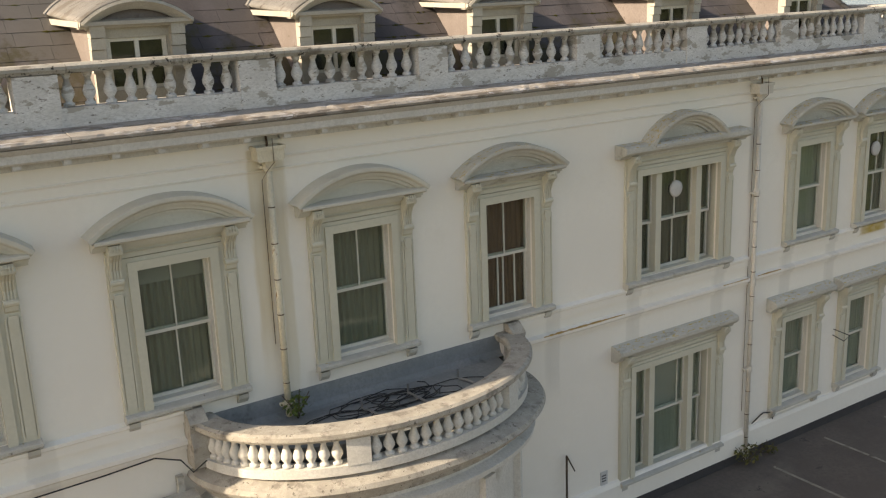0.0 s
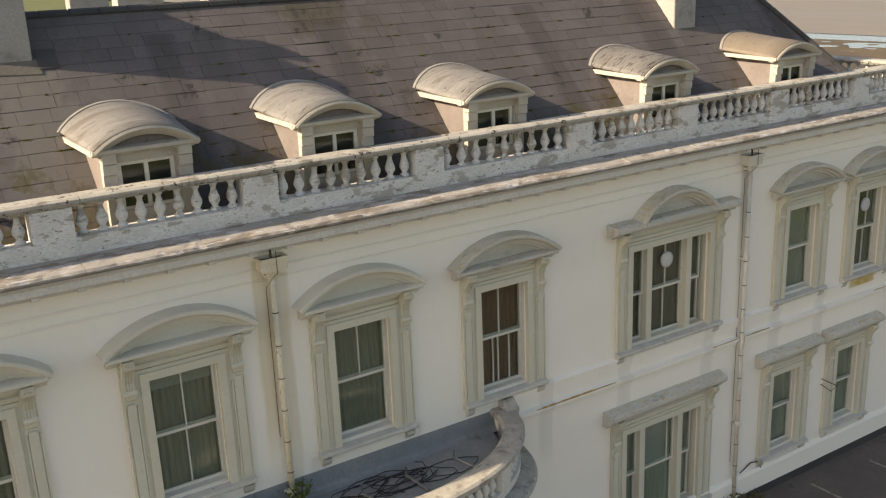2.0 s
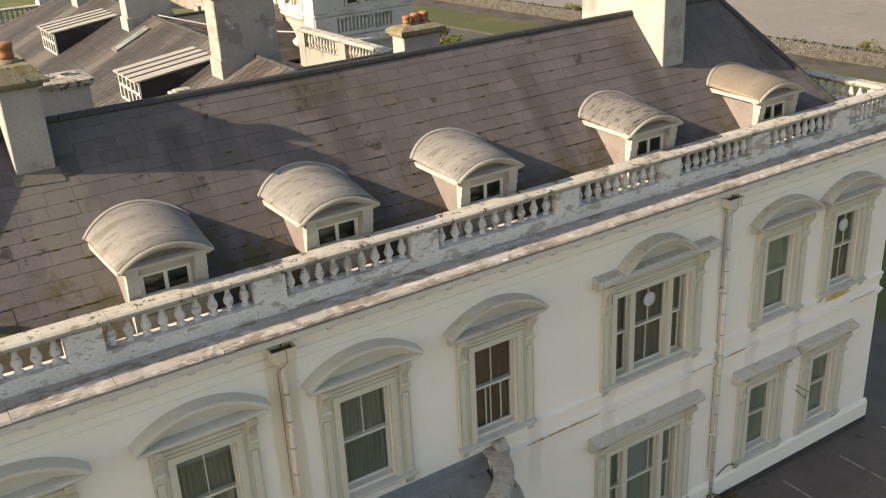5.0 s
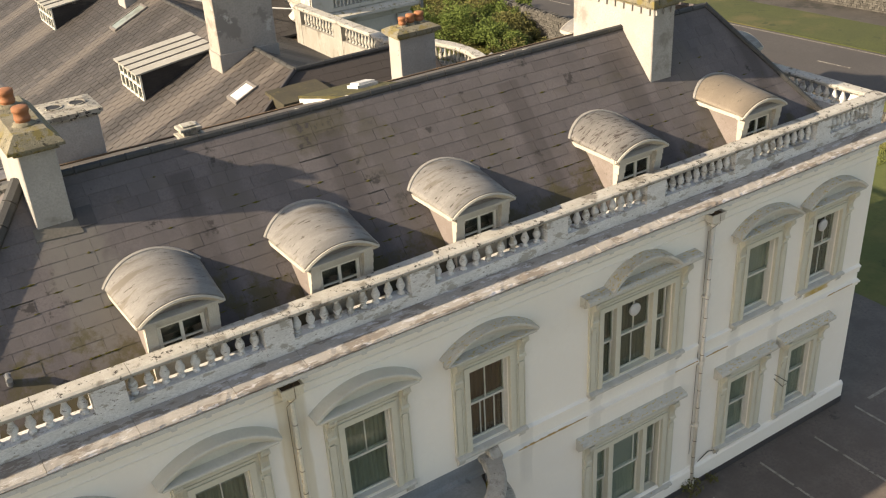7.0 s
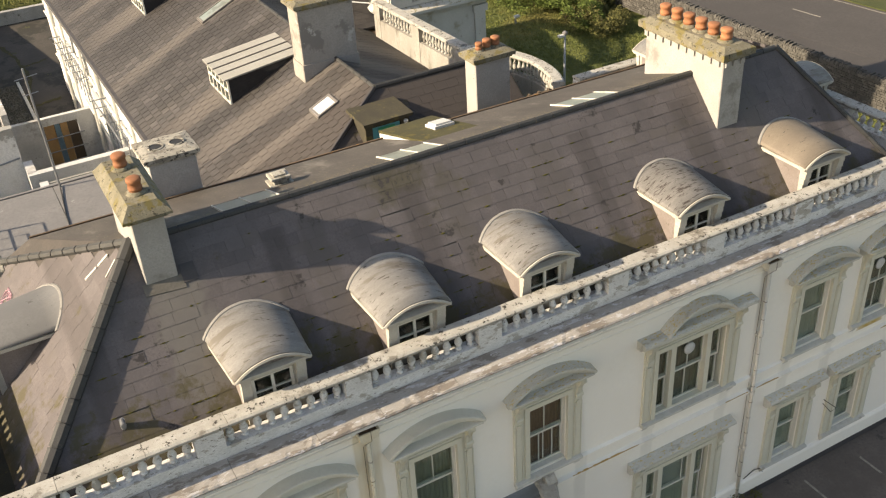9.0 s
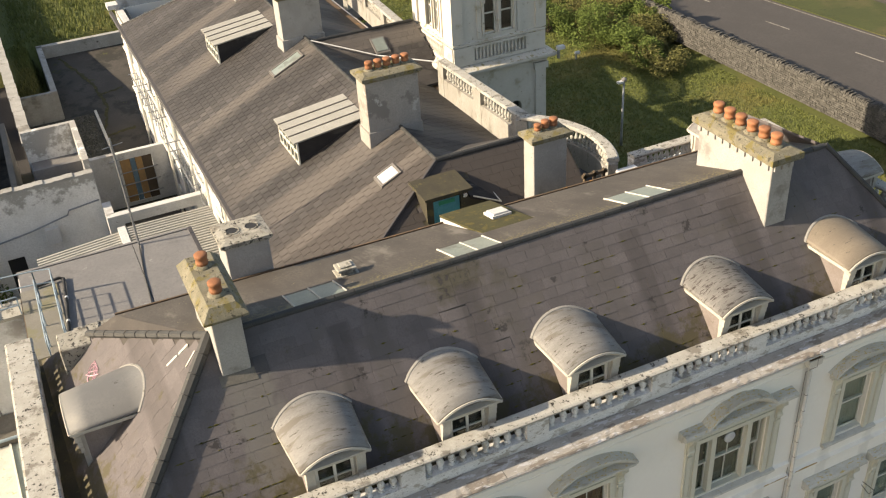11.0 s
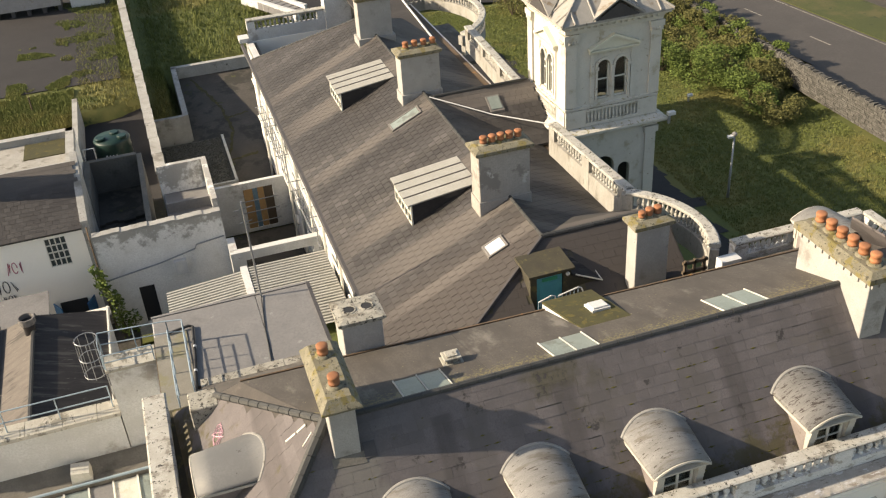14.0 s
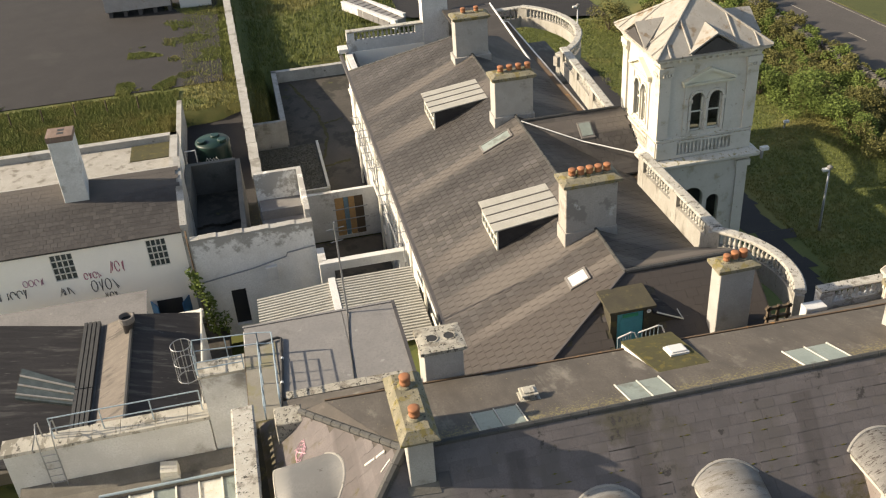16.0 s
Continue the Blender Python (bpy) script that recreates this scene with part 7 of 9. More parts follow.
single("timber_frame", bm, "twig", "weathered timber frame behind the chimney", "timber frame")

# parapets of the wing
balustrade(wing, (11.0, 14.2), (10.75, 20.7), 8.0, 1.6, [0.25, 3.2, 6.3], 11, 0.34, ME_BALUSTER_FAR, "dirty", "coping", solid=0.75)
curved_balustrade(wing, (8.8, 11.4), 3.45, 3.45, -30, 54, 8.1, 1.5, 26, ME_BALUSTER_FAR, "dirty", "coping", 0.3, (-29, 53), solid=0.65)
balustrade(wing, (11.3, 25.6), (11.75, 34.2), 8.0, 1.4, [0.2, 2.9, 5.7, 8.4], 10, 0.34, ME_BALUSTER_FAR, "dirty", "coping", solid=0.6)
curved_balustrade(wing, (9.4, 39.0), 4.6, 5.0, -62, 55, 7.6, 1.3, 40, ME_BALUSTER_FAR, "dirty", "coping", 0.3, (-61, 54), solid=0.5)
balustrade(wing, (0.9, 43.5), (5.7, 43.5), 7.2, 1.42, [0.2, 4.6], 14, 0.34, ME_BALUSTER_FAR, "wall_old_dimmed", "coping", solid=0.6)
balustrade(wing, (7.3, 43.5), (12.4, 43.5), 7.4, 1.3, [0.2, 4.9], 12, 0.34, ME_BALUSTER_FAR, "dirty", "coping", solid=0.4)
bm = bmesh.new()
box(bm, 5.7, 7.3, 43.2, 44.2, 6.5, 10.5)
box(bm, 0.72, 5.7, 43.36, 43.64, 5.5, 7.19)
box(bm, 0.3, 0.9, 43.1, 43.9, 7.35, 7.6)
part("end_wall", bm, "wall_old_dimmed", wing, "pale end wall with a tall pier")
bm = bmesh.new()
box(bm, 1.2, 13.6, 36.6, 43.3, 6.1, 6.3)
part("flat_roof", bm, "deck", wing, "dark leads behind the far parapet")
bm = bmesh.new()
slab(bm, [(7.6, 36.2, 8.0), (10.4, 35.2, 8.0), (9.9, 43.0, 9.3), (6.9, 43.0, 9.3)], 0.1)
froof = part("roof", bm, "joint_wing", wing, "slate slope by the far parapet")
slating(froof, (7.4, 36.2, 8.02), (1, 0, 0), (0, 6.8, 1.3), 2.8, 6.9, lambda u, v: 0.1 < u < 2.6, 0.3, 0.25, "slate", "slate_wing", seed=10, fill=0.48)
bm = bmesh.new()
tube(bm, [(10.4, 35.2, 8.05), (9.95, 43.0, 9.35)], 0.06, 6)
part("flashing", bm, "wall_old_dimmed", froof, "pale mortar flashing")

# ---- tower ----
tower = thing("belvedere_tower", (13.7, 23.1, -1), "white square Italianate tower with paired arched windows and lead roof", "tower")
TX0, TX1, TY0, TY1 = 11.55, 15.85, 21.1, 25.0
TC = ((TX0 + TX1) / 2, (TY0 + TY1) / 2)


def arch_wall(bm, u0, u1, z0, z1, t, arches, along, at, out):
    """A wall with round-headed openings: (middle, half width, foot, spring)."""
    hs = [(c - r, c + r, a, b + r) for c, r, a, b in arches]
    wall_sheet(bm, u0, u1, z0, z1, t, hs, along, at, out)
    for c, r, a, b in arches:
        for s in (-1, 1):
            pts = [(c + s * r, b), (c + s * r, b + r)] + [(c + s * r * math.sin(radians(10 * k)), b + r * math.cos(radians(10 * k))) for k in range(0, 10)]
            pts = [(c + s * r, b + r)] + [(c + s * r * math.sin(radians(15 * k)), b + r * math.cos(radians(15 * k))) for k in range(0, 7)]
            for d in (0.0,):
                v = at - out * d
                prism(bm, [(u, v, z) if along == "x" else (v, u, z) for u, z in pts], (0, -out * t, 0) if along == "x" else (-out * t, 0, 0))


bm = bmesh.new()
ARX = [(TC[0] - 0.42, 0.3, 10.05, 11.55), (TC[0] + 0.42, 0.3, 10.05, 11.55)]
ARY = [(TC[1] - 0.42, 0.3, 10.05, 11.55), (TC[1] + 0.42, 0.3, 10.05, 11.55)]
arch_wall(bm, TX0, TX1, -1.2, 13.5, 0.3, ARX + [(13.4, 0.55, 4.4, 6.65), (14.45, 0.3, 5.0, 6.4)], "x", TY0, -1)
arch_wall(bm, TX0, TX1, -1.2, 13.5, 0.3, [], "x", TY1, 1)
arch_wall(bm, TY0 + 0.3, TY1 - 0.3, -1.2, 13.5, 0.3, ARY, "y", TX0, -1)
arch_wall(bm, TY0 + 0.3, TY1 - 0.3, -1.2, 13.5, 0.3, ARY, "y", TX1, 1)
part("wall", bm, "tower", tower, "white stucco walls with arched openings")
bm = bmesh.new()
box(bm, TX0 + 0.35, TX1 - 0.35, TY0 + 1.6, TY0 + 1.7, 4, 13)
box(bm, TX0 + 0.35, TX1 - 0.35, TY0 + 0.35, TY1 - 0.35, 9.6, 9.7)
part("inner_wall", bm, "room", tower)
for z0, z1, prof in ((8.1, 9.0, [(0, 8.3), (0.12, 8.35), (0.16, 8.5), (0.4, 8.56), (0.46, 8.64), (0.46, 8.74), (0.05, 8.9), (0, 8.9)]),
                     (13.1, 13.8, [(0, 13.2), (0.1, 13.22), (0.14, 13.4), (0.22, 13.5), (0.34, 13.55), (0.36, 13.66), (0.3, 13.72), (0, 13.75)]),
                     (9.7, 9.9, [(0, 9.72), (0.07, 9.74), (0.09, 9.84), (0, 9.88)])):
    bm = bmesh.new()
    n = len(prof)
    corners = ((TX0, TY0, -1, -1), (TX1, TY0, 1, -1), (TX1, TY1, 1, 1), (TX0, TY1, -1, 1))
    rings = [[bm.verts.new((x + sx * u, y + sy * u, z)) for u, z in prof] for x, y, sx, sy in corners]
    for a in range(4):
        p, q = rings[a], rings[(a + 1) % 4]
        for k in range(n - 1):
            bm.faces.new((p[k], q[k], q[k + 1], p[k + 1]))
    part("cornice", bm, "tower", tower, "moulded tower cornice")
for x, y, sx, sy in ((TX0, TY0, -1, -1), (TX1, TY0, 1, -1), (TX1, TY1, 1, 1), (TX0, TY1, -1, 1)):
    bm = bmesh.new()
    for off in (0.0, 0.5):
        if off == 0.0:
            x0, x1 = sorted((x + sx * 0.09, x - sx * 0.42))
            y0, y1 = sorted((y + sy * 0.09, y - sy * 0.42))
            box(bm, x0, x1, y0, y1, 9.9, 12.75)
            box(bm, x0, x1, y0, y1, -1.1, 8.0)
            x0, x1 = sorted((x + sx * 0.17, x - sx * 0.5))
            y0, y1 = sorted((y + sy * 0.17, y - sy * 0.5))
            box(bm, x0, x1, y0, y1, 12.95, 13.2)
            box(bm, x0, x1, y0, y1, 8.0, 8.3)
            x0, x1 = sorted((x + sx * 0.13, x - sx * 0.46))
            y0, y1 = sorted((y + sy * 0.13, y - sy * 0.46))
            box(bm, x0, x1, y0, y1, 12.75, 12.95)
    part("pilaster", bm, "tower", tower, "corner pilaster with carved capital")
    for k in range(4):
        for a, b in ((x - sx * (0.06 + 0.12 * k), y + sy * 0.15), (x + sx * 0.15, y - sy * (0.06 + 0.12 * k))):
            bm = bmesh.new()
            lathe(bm, [(0.03, 12.78), (0.06, 12.86), (0.03, 12.95)], 6, (a, b, 0))
            part("capital_leaf", bm, "tower", tower)


def tower_front(T, name_label):
    """Paired arched lights with shafts, pediment and balustraded apron; built looking along -y at the origin."""
    def piece(nm, bm, mat, lb="", parent=None, smooth=False):
        bmesh.ops.transform(bm, matrix=T, verts=bm.verts)
        return part(nm, bm, mat, parent or tower, lb, smooth)
    bm = bmesh.new()
    for c in (-0.42, 0.42):
        ring = []
        for k in range(13):
            th = math.pi * k / 12
            ring.append([bm.verts.new((c + q * math.cos(th), y, 11.55 + q * math.sin(th))) for q, y in ((0.3, 0), (0.3, -0.07), (0.41, -0.07), (0.41, 0))])
        for p, q in zip(ring, ring[1:]):
            for k in range(4):
                bm.faces.new((p[k], p[(k + 1) % 4], q[(k + 1) % 4], q[k]))
    for x in (-0.76, 0.0, 0.76):
        box(bm, x - 0.05, x + 0.05, -0.07, 0, 10.05, 11.5)
        box(bm, x - 0.09, x + 0.09, -0.1, 0, 11.42, 11.56)
    for x in (-0.95, 0.95):
        box(bm, x - 0.09, x + 0.09, -0.05, 0, 9.92, 12.2)
    w = piece("window", bm, "tower", "paired round-headed window with pediment")
    bm = bmesh.new()
    run_x(bm, [(0, 12.2), (-0.16, 12.22), (-0.2, 12.3), (-0.2, 12.34), (0, 12.36)], -1.15, 1.15)
    for s in (-1, 1):
        p, q = Vector((s * 1.2, 0, 12.34)), Vector((0, 0, 12.86))
        d = Vector((0, 0, 0.12))
        prism(bm, [p, q, q + d, p + d], (0, -0.22, 0))
    prism(bm, [(-1.1, 0, 12.35), (1.1, 0, 12.35), (0, 0, 12.84)], (0, -0.06, 0))
    piece("pediment", bm, "trim", "small triangular pediment", w)
    for c in (-0.42, 0.42):
        bm = bmesh.new()
        box(bm, c - 0.29, c + 0.29, 0.12, 0.126, 10.05, 11.85)
        piece("pane", bm, "glass", "", w).visible_shadow = False
        bm = bmesh.new()
        box(bm, c - 0.3, c + 0.3, 0.1, 0.15, 10.9, 10.96)
        box(bm, c - 0.3, c - 0.25, 0.1, 0.15, 10.05, 11.6)
        box(bm, c + 0.25, c + 0.3, 0.1, 0.15, 10.05, 11.6)
        box(bm, c - 0.3, c + 0.3, 0.1, 0.15, 10.05, 10.11)
        piece("sash", bm, "frame", "", w)
    for k in range(14):
        bm = bmesh.new()
        lathe(bm, [(0.05, 9.08), (0.035, 9.16), (0.065, 9.32), (0.03, 9.5), (0.05, 9.62)], 6, (-1.2 + 2.4 * (k + 0.5) / 14, -0.06, 0))
        piece("apron_baluster", bm, "tower", "", w)
    bm = bmesh.new()
    box(bm, -1.25, 1.25, -0.14, 0, 9.62, 9.72)
    box(bm, -1.25, 1.25, -0.12, 0, 8.92, 9.07)
    box(bm, -2.2, -1.25, -0.1, 0, 8.92, 9.72)
    box(bm, 1.25, 2.2, -0.1, 0, 8.92, 9.72)
    piece("apron", bm, "tower", "balustraded apron", w)


tower_front(Matrix.Translation((TC[0], TY0, 0)), "")
tower_front(Matrix.Translation((TX0, TC[1], 0)) @ Matrix.Rotation(-math.pi / 2, 4, "Z") @ Matrix.Diagonal((0.9, 1, 1, 1)), "")
bm = bmesh.new()
for c, r in ((13.4, 0.53), (14.45, 0.29)):
    box(bm, c - r, c + r, TY0 + 0.12, TY0 + 0.126, 4.4, 7.2)
part("pane", bm, "glass", tower)
EX = 0.42
AP = 15.55
E0, E1, E2, E3 = (TX0 - EX, TY0 - EX, 13.72), (TX1 + EX, TY0 - EX, 13.72), (TX1 + EX, TY1 + EX, 13.72), (TX0 - EX, TY1 + EX, 13.72)
bm = bmesh.new()
ap = bm.verts.new((TC[0], TC[1], AP))
lo = [bm.verts.new(p) for p in (E0, E1, E2, E3)]
bo = [bm.verts.new((p[0], p[1], p[2] - 0.08)) for p in (E0, E1, E2, E3)]
for k in range(4):
    bm.faces.new((lo[k], lo[(k + 1) % 4], ap))
    bm.faces.new((bo[k], bo[(k + 1) % 4], lo[(k + 1) % 4], lo[k]))
bm.faces.new(bo[::-1])
troof = part("roof", bm, "tower_lead", tower, "pale streaked lead pyramid roof")
for a, b, s in ((0, 1, (0, -1)), (1, 2, (1, 0)), (2, 3, (0, 1)), (3, 0, (-1, 0))):
    p, q = Vector((E0, E1, E2, E3)[a]), Vector((E0, E1, E2, E3)[b])
    m = (p + q) / 2
    d = (q - p).normalized()
    top = m + Vector((0, 0, 0.8)) + Vector((*s, 0)) * 0.05
    inner = m + (Vector((TC[0], TC[1], AP)) - m) * 0.5
    inner.z = top.z + 0.05
    bm = bmesh.new()
    for e in (-1, 1):
        c = m + d * e * 1.2 + Vector((*s, 0)) * 0.05 + Vector((0, 0, 0.04))
        prism(bm, [c, top, inner], (0, 0, 0.07))
    part("gablet", bm, "tower_lead", troof, "small lead gablet")
    # A flat dark triangle in place of an opening.
    bm = bmesh.new()
    prism(bm, [m - d * 1.0 + Vector((0, 0, 0.03)), m + d * 1.0 + Vector((0, 0, 0.03)), top - Vector((0, 0, 0.14))], Vector((*s, 0)) * -0.03)
    part("gablet_opening", bm, "tar", troof)
    for f in (0.12, 0.3, 0.7, 0.88):
        bm = bmesh.new()
        u = p.lerp(q, f)
        v2 = u.lerp(Vector((TC[0], TC[1], AP)), 0.0)
        side = abs(f - 0.5) * 2
        end = u.lerp(Vector((TC[0], TC[1], AP)), 1.0) * 1.0
        reach = 1 - side
        c = u + (Vector((TC[0], TC[1], AP)) - m) * reach
        tube(bm, [u + Vector((0, 0, 0.02)), c + Vector((0, 0, 0.02))], 0.045, 6)
        part("lead_roll", bm, "tower_lead", troof)
    bm = bmesh.new()
    tube(bm, [p + Vector((0, 0, 0.02)), Vector((TC[0], TC[1], AP + 0.02))], 0.06, 6)
    part("hip_roll", bm, "tower_lead", troof)
bm = bmesh.new()
for k in range(15):
    u = TX0 + (TX1 - TX0) * (k + 0.5) / 15
    box(bm, u - 0.06, u + 0.06, TY0 - 0.26, TY0 - 0.02, 13.42, 13.53)
    w = TY0 + (TY1 - TY0) * (k + 0.5) / 15
    box(bm, TX0 - 0.26, TX0 - 0.02, w - 0.06, w + 0.06, 13.42, 13.53)
part("dentil", bm, "tower", tower, "row of small blocks under the eaves")["kind"] = "stuff"
sr = thing("rooflight", (9.25, 23.7, 9.5), "small grey rooflight on the link roof", "skylight", "rooflights on the wing")
bm = bmesh.new()
LZ = lambda y: 8.2 + 0.6 * (y - 21.6)
slab(bm, [(8.95, 23.35, LZ(23.35) + 0.1), (9.6, 23.35, LZ(23.35) + 0.1), (9.6, 24.1, LZ(24.1) + 0.1), (8.95, 24.1, LZ(24.1) + 0.1)], 0.14)
part("frame", bm, "lead", sr)
bm = bmesh.new()
slab(bm, [(9.02, 23.43, LZ(23.43) + 0.13), (9.53, 23.43, LZ(23.43) + 0.13), (9.53, 24.02, LZ(24.02) + 0.13), (9.02, 24.02, LZ(24.02) + 0.13)], 0.02)
part("pane", bm, "wired", sr)
loose_cable([(6.4, 24.3, 10.2), (8.8, 22.8, 9.5), (11.0, 21.0, 9.3)], 0.03, "stay_cable", "slack pale cable from the wing ridge to the tower", "white")

# ---- side annex, west of the main block ----
annex = thing("side_annex", (-4, 13, -0.3), "white flat-topped annex with a railed walkway behind the hotel", "building")
bm = bmesh.new()
box(bm, -6.85, -1.3, 11.05, 15.4, -0.3, 7.85)
box(bm, -6.5, -1.6, 8.1, 11.05, -0.3, 7.9)
part("wall", bm, "wall_old_dimmed", annex, "stained white outer walls")
bm = bmesh.new()
box(bm, -8.42, -6.87, 13.06, 13.8, 2.0, 7.9)
part("stair_block", bm, "wall_old_dimmed", annex, "tall white wall end")
bm = bmesh.new()
box(bm, -8.5, -6.87, 13.0, 13.88, 7.9, 8.0)
part("slab", bm, "coping_cream", annex, "cream lichened slab on the wall end")
bm = bmesh.new()
box(bm, -6.866, -6.84, 9.8, 13.9, 7.4, 7.99)
part("rusty_edge", bm, "edge_rust", annex, "rusty metal edge beside the walkway")
bm = bmesh.new()
slab(bm, [(-8.4, 13.85, 5.2), (-6.87, 13.85, 5.2), (-6.87, 18.2, 4.7), (-8.4, 18.2, 4.7)], 0.2)
part("low_roof", bm, "hutfelt", annex, "mossy brown sheet below the walkway")
bm = bmesh.new()
box(bm, -6.8, -3.22, 11.1, 15.35, 7.85, 8.0)
part("flat_roof", bm, "flat", annex, "pale grey flat roof sheet")
bm = bmesh.new()
box(bm, -3.2, -1.3, 11.1, 15.35, 7.85, 8.0)
part("flat_roof", bm, "flat", annex, "pale grey flat roof sheet")
bm = bmesh.new()
box(bm, -6.85, -1.25, 15.36, 15.46, 7.8, 8.04)
part("roof_edge", bm, "flat", annex)
bm = bmesh.new()
box(bm, -1.34, -1.22, 11.1, 15.4, 7.7, 8.06)
part("kerb", bm, "tar", annex)
rng = random.Random(4)
x = -5.6
while x < -1.7:
    e = x + rng.uniform(0.5, 0.9)
    bm = bmesh.new()
    box(bm, x, min(e, -1.7) - 0.01, 10.68, 11.06, 8.0, 8.27 + rng.uniform(-0.01, 0.01))
    part("coping_stone", bm, "coping_black", annex, "black-spotted lichened coping")
    x = e
bm = bmesh.new()
v = box(bm, -5.95, -5.15, 7.55, 8.35, 9.0, 10.0)
bmesh.ops.bevel(bm, geom=bm.edges[:], offset=0.03, segments=1, affect="EDGES")
part("block", bm, "coping_black", annex, "black-spotted stone block")
bm = bmesh.new()
box(bm, -6.55, -1.6, 8.1, 10.68, 7.8, 7.99)
part("gutter_floor", bm, "deck", annex)
bm = bmesh.new()
slab(bm, [(-5.4, 8.0, 9.9), (-1.6, 8.0, 10.4), (-1.6, 10.6, 8.3), (-5.6, 10.6, 8.3)], 0.08)
part("back_slope", bm, "deck", annex, "dark felted slope behind the hip")

# Enlarges about the camera's late position, so outlines in view hold.
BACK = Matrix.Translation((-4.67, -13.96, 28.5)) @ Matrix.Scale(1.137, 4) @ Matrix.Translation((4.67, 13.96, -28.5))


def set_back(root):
    """Scales a lower-annex thing back and down about the camera, so its view stays."""
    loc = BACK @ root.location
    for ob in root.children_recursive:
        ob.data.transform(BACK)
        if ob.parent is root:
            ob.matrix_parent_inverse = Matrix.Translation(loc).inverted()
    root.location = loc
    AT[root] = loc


lower = thing("lower_annex", (-11, 14, 2.5), "low white annex with dark valley roofs behind a thick parapet", "building")
bm = bmesh.new()
box(bm, -14.1, -8.46, 10.25, 18.1, 2.6, 7.15)
part("wall", bm, "wall_old_dimmed", lower, "stained white outer walls")
bm = bmesh.new()
box(bm, -14.1, -8.0, 9.75, 10.25, 5.0, 8.86)
part("parapet", bm, "wall_old_dimmed", lower, "thick stained white parapet wall")
rng = random.Random(12)
x = -14.15
while x < -7.95:
    e = min(x + rng.uniform(0.7, 1.2), -7.95)
    bm = bmesh.new()
    dz = rng.uniform(-0.015, 0.015)
    prism(bm, [(x, 9.66, 8.86), (x, 10.36, 8.86), (x, 10.34, 8.98 + dz), (x, 9.7, 8.95 + dz)], (e - x - 0.012, 0, 0))
    part("coping_stone", bm, "coping_cream", lower, "cream lichened coping")
    x = e
# Sun side painted paler, slopes turned from the sun painted darker.
for pts, mat, lb in (([(-16.0, 10.3, 8.3), (-12.25, 10.3, 7.45), (-12.25, 17.9, 7.45), (-16.0, 17.9, 8.3)], "darkroof", "streaked slope in a darker shade-side tone"),
                     ([(-12.1, 10.3, 7.4), (-10.8, 10.3, 8.05), (-10.8, 17.4, 8.05), (-12.1, 17.9, 7.4)], "tiled_sunlit", "worn slope in a paler sunlit tone"),
                     ([(-10.8, 10.3, 8.05), (-8.45, 10.3, 7.2), (-8.45, 18.0, 7.2), (-10.8, 17.4, 8.05)], "darkroof", "streaked slope in a darker shade-side tone")):
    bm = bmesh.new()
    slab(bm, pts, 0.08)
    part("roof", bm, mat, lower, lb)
bm = bmesh.new()
box(bm, -12.4, -12.0, 10.3, 18.0, 7.3, 7.42)
part("valley_gutter", bm, "lead", lower, "grey lead valley")
for y0, y1 in ((10.4, 13.95), (14.0, 17.95)):
    bm = bmesh.new()
    for k in range(4):
        x = -12.72 + 0.155 * k
        prism(bm, [(x, y0, 7.5), (x + 0.15, y0, 7.5), (x + 0.14, y0, 7.66 - 0.01 * k), (x + 0.02, y0, 7.66 - 0.01 * k)], (0, y1 - y0, 0))
    part("valley_cover", bm, "roll", lower, "ribbed grey metal valley cover")
bm = bmesh.new()
tube(bm, [(-10.8, 10.35, 8.08), (-10.8, 17.4, 8.08)], 0.07, 6)
part("ridge", bm, "roll", lower)
bm = bmesh.new()
box(bm, -8.46, -8.4, 10.3, 18.1, 7.1, 7.32)
box(bm, -16.0, -8.35, 17.95, 18.15, 7.0, 7.25)
part("fascia", bm, "frame", lower)
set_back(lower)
sk = thing("rooflight", (-13.6, 14.2, 7.8), "long grey rooflight with white bars on the dark slope", "skylight", "rooflights on the annex")
zs = lambda x: 7.45 + (-12.25 - x) * 0.85 / 3.75
bm = bmesh.new()
slab(bm, [(-14.5, 13.6, zs(-14.5) + 0.1), (-12.7, 13.2, zs(-12.7) + 0.1), (-12.7, 14.3, zs(-12.7) + 0.1), (-14.5, 15.2, zs(-14.5) + 0.1)], 0.1)
part("pane", bm, "dull_pane", sk)
for k in range(3):
    bm = bmesh.new()
    a, b = 13.75 + 0.5 * k, 13.35 + 0.36 * k
    slab(bm, [(-14.5, a, zs(-14.5) + 0.14), (-12.7, b, zs(-12.7) + 0.14), (-12.7, b + 0.06, zs(-12.7) + 0.14), (-14.5, a + 0.06, zs(-14.5) + 0.14)], 0.05)
    part("glazing_bar", bm, "tower_lead", sk)
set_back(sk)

# flue, mast, railings and ladders on the annex
fl = thing("flue_pipe", (-10.9, 16.5, 7.9), "squat dark flue pipe with an open top", "flue")
bm = bmesh.new()
lathe(bm, [(0.2, 7.75), (0.2, 8.3), (0.24, 8.32), (0.24, 8.36)], 16, (-10.9, 16.5, 0))
part("pipe", bm, "tar", fl, smooth=True)
bm = bmesh.new()
lathe(bm, [(0.26, 8.36), (0.29, 8.4), (0.29, 8.62), (0.24, 8.62), (0.22, 8.45)], 16, (-10.9, 16.5, 0), caps=False)
part("cowl", bm, "lead", fl, "dented grey collar")
# A black disc stands for the shade inside the collar.
bm = bmesh.new()
lathe(bm, [(0.235, 8.42), (0.235, 8.44)], 16, (-10.9, 16.5, 0))
part("flue_hole", bm, "black", fl)
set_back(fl)
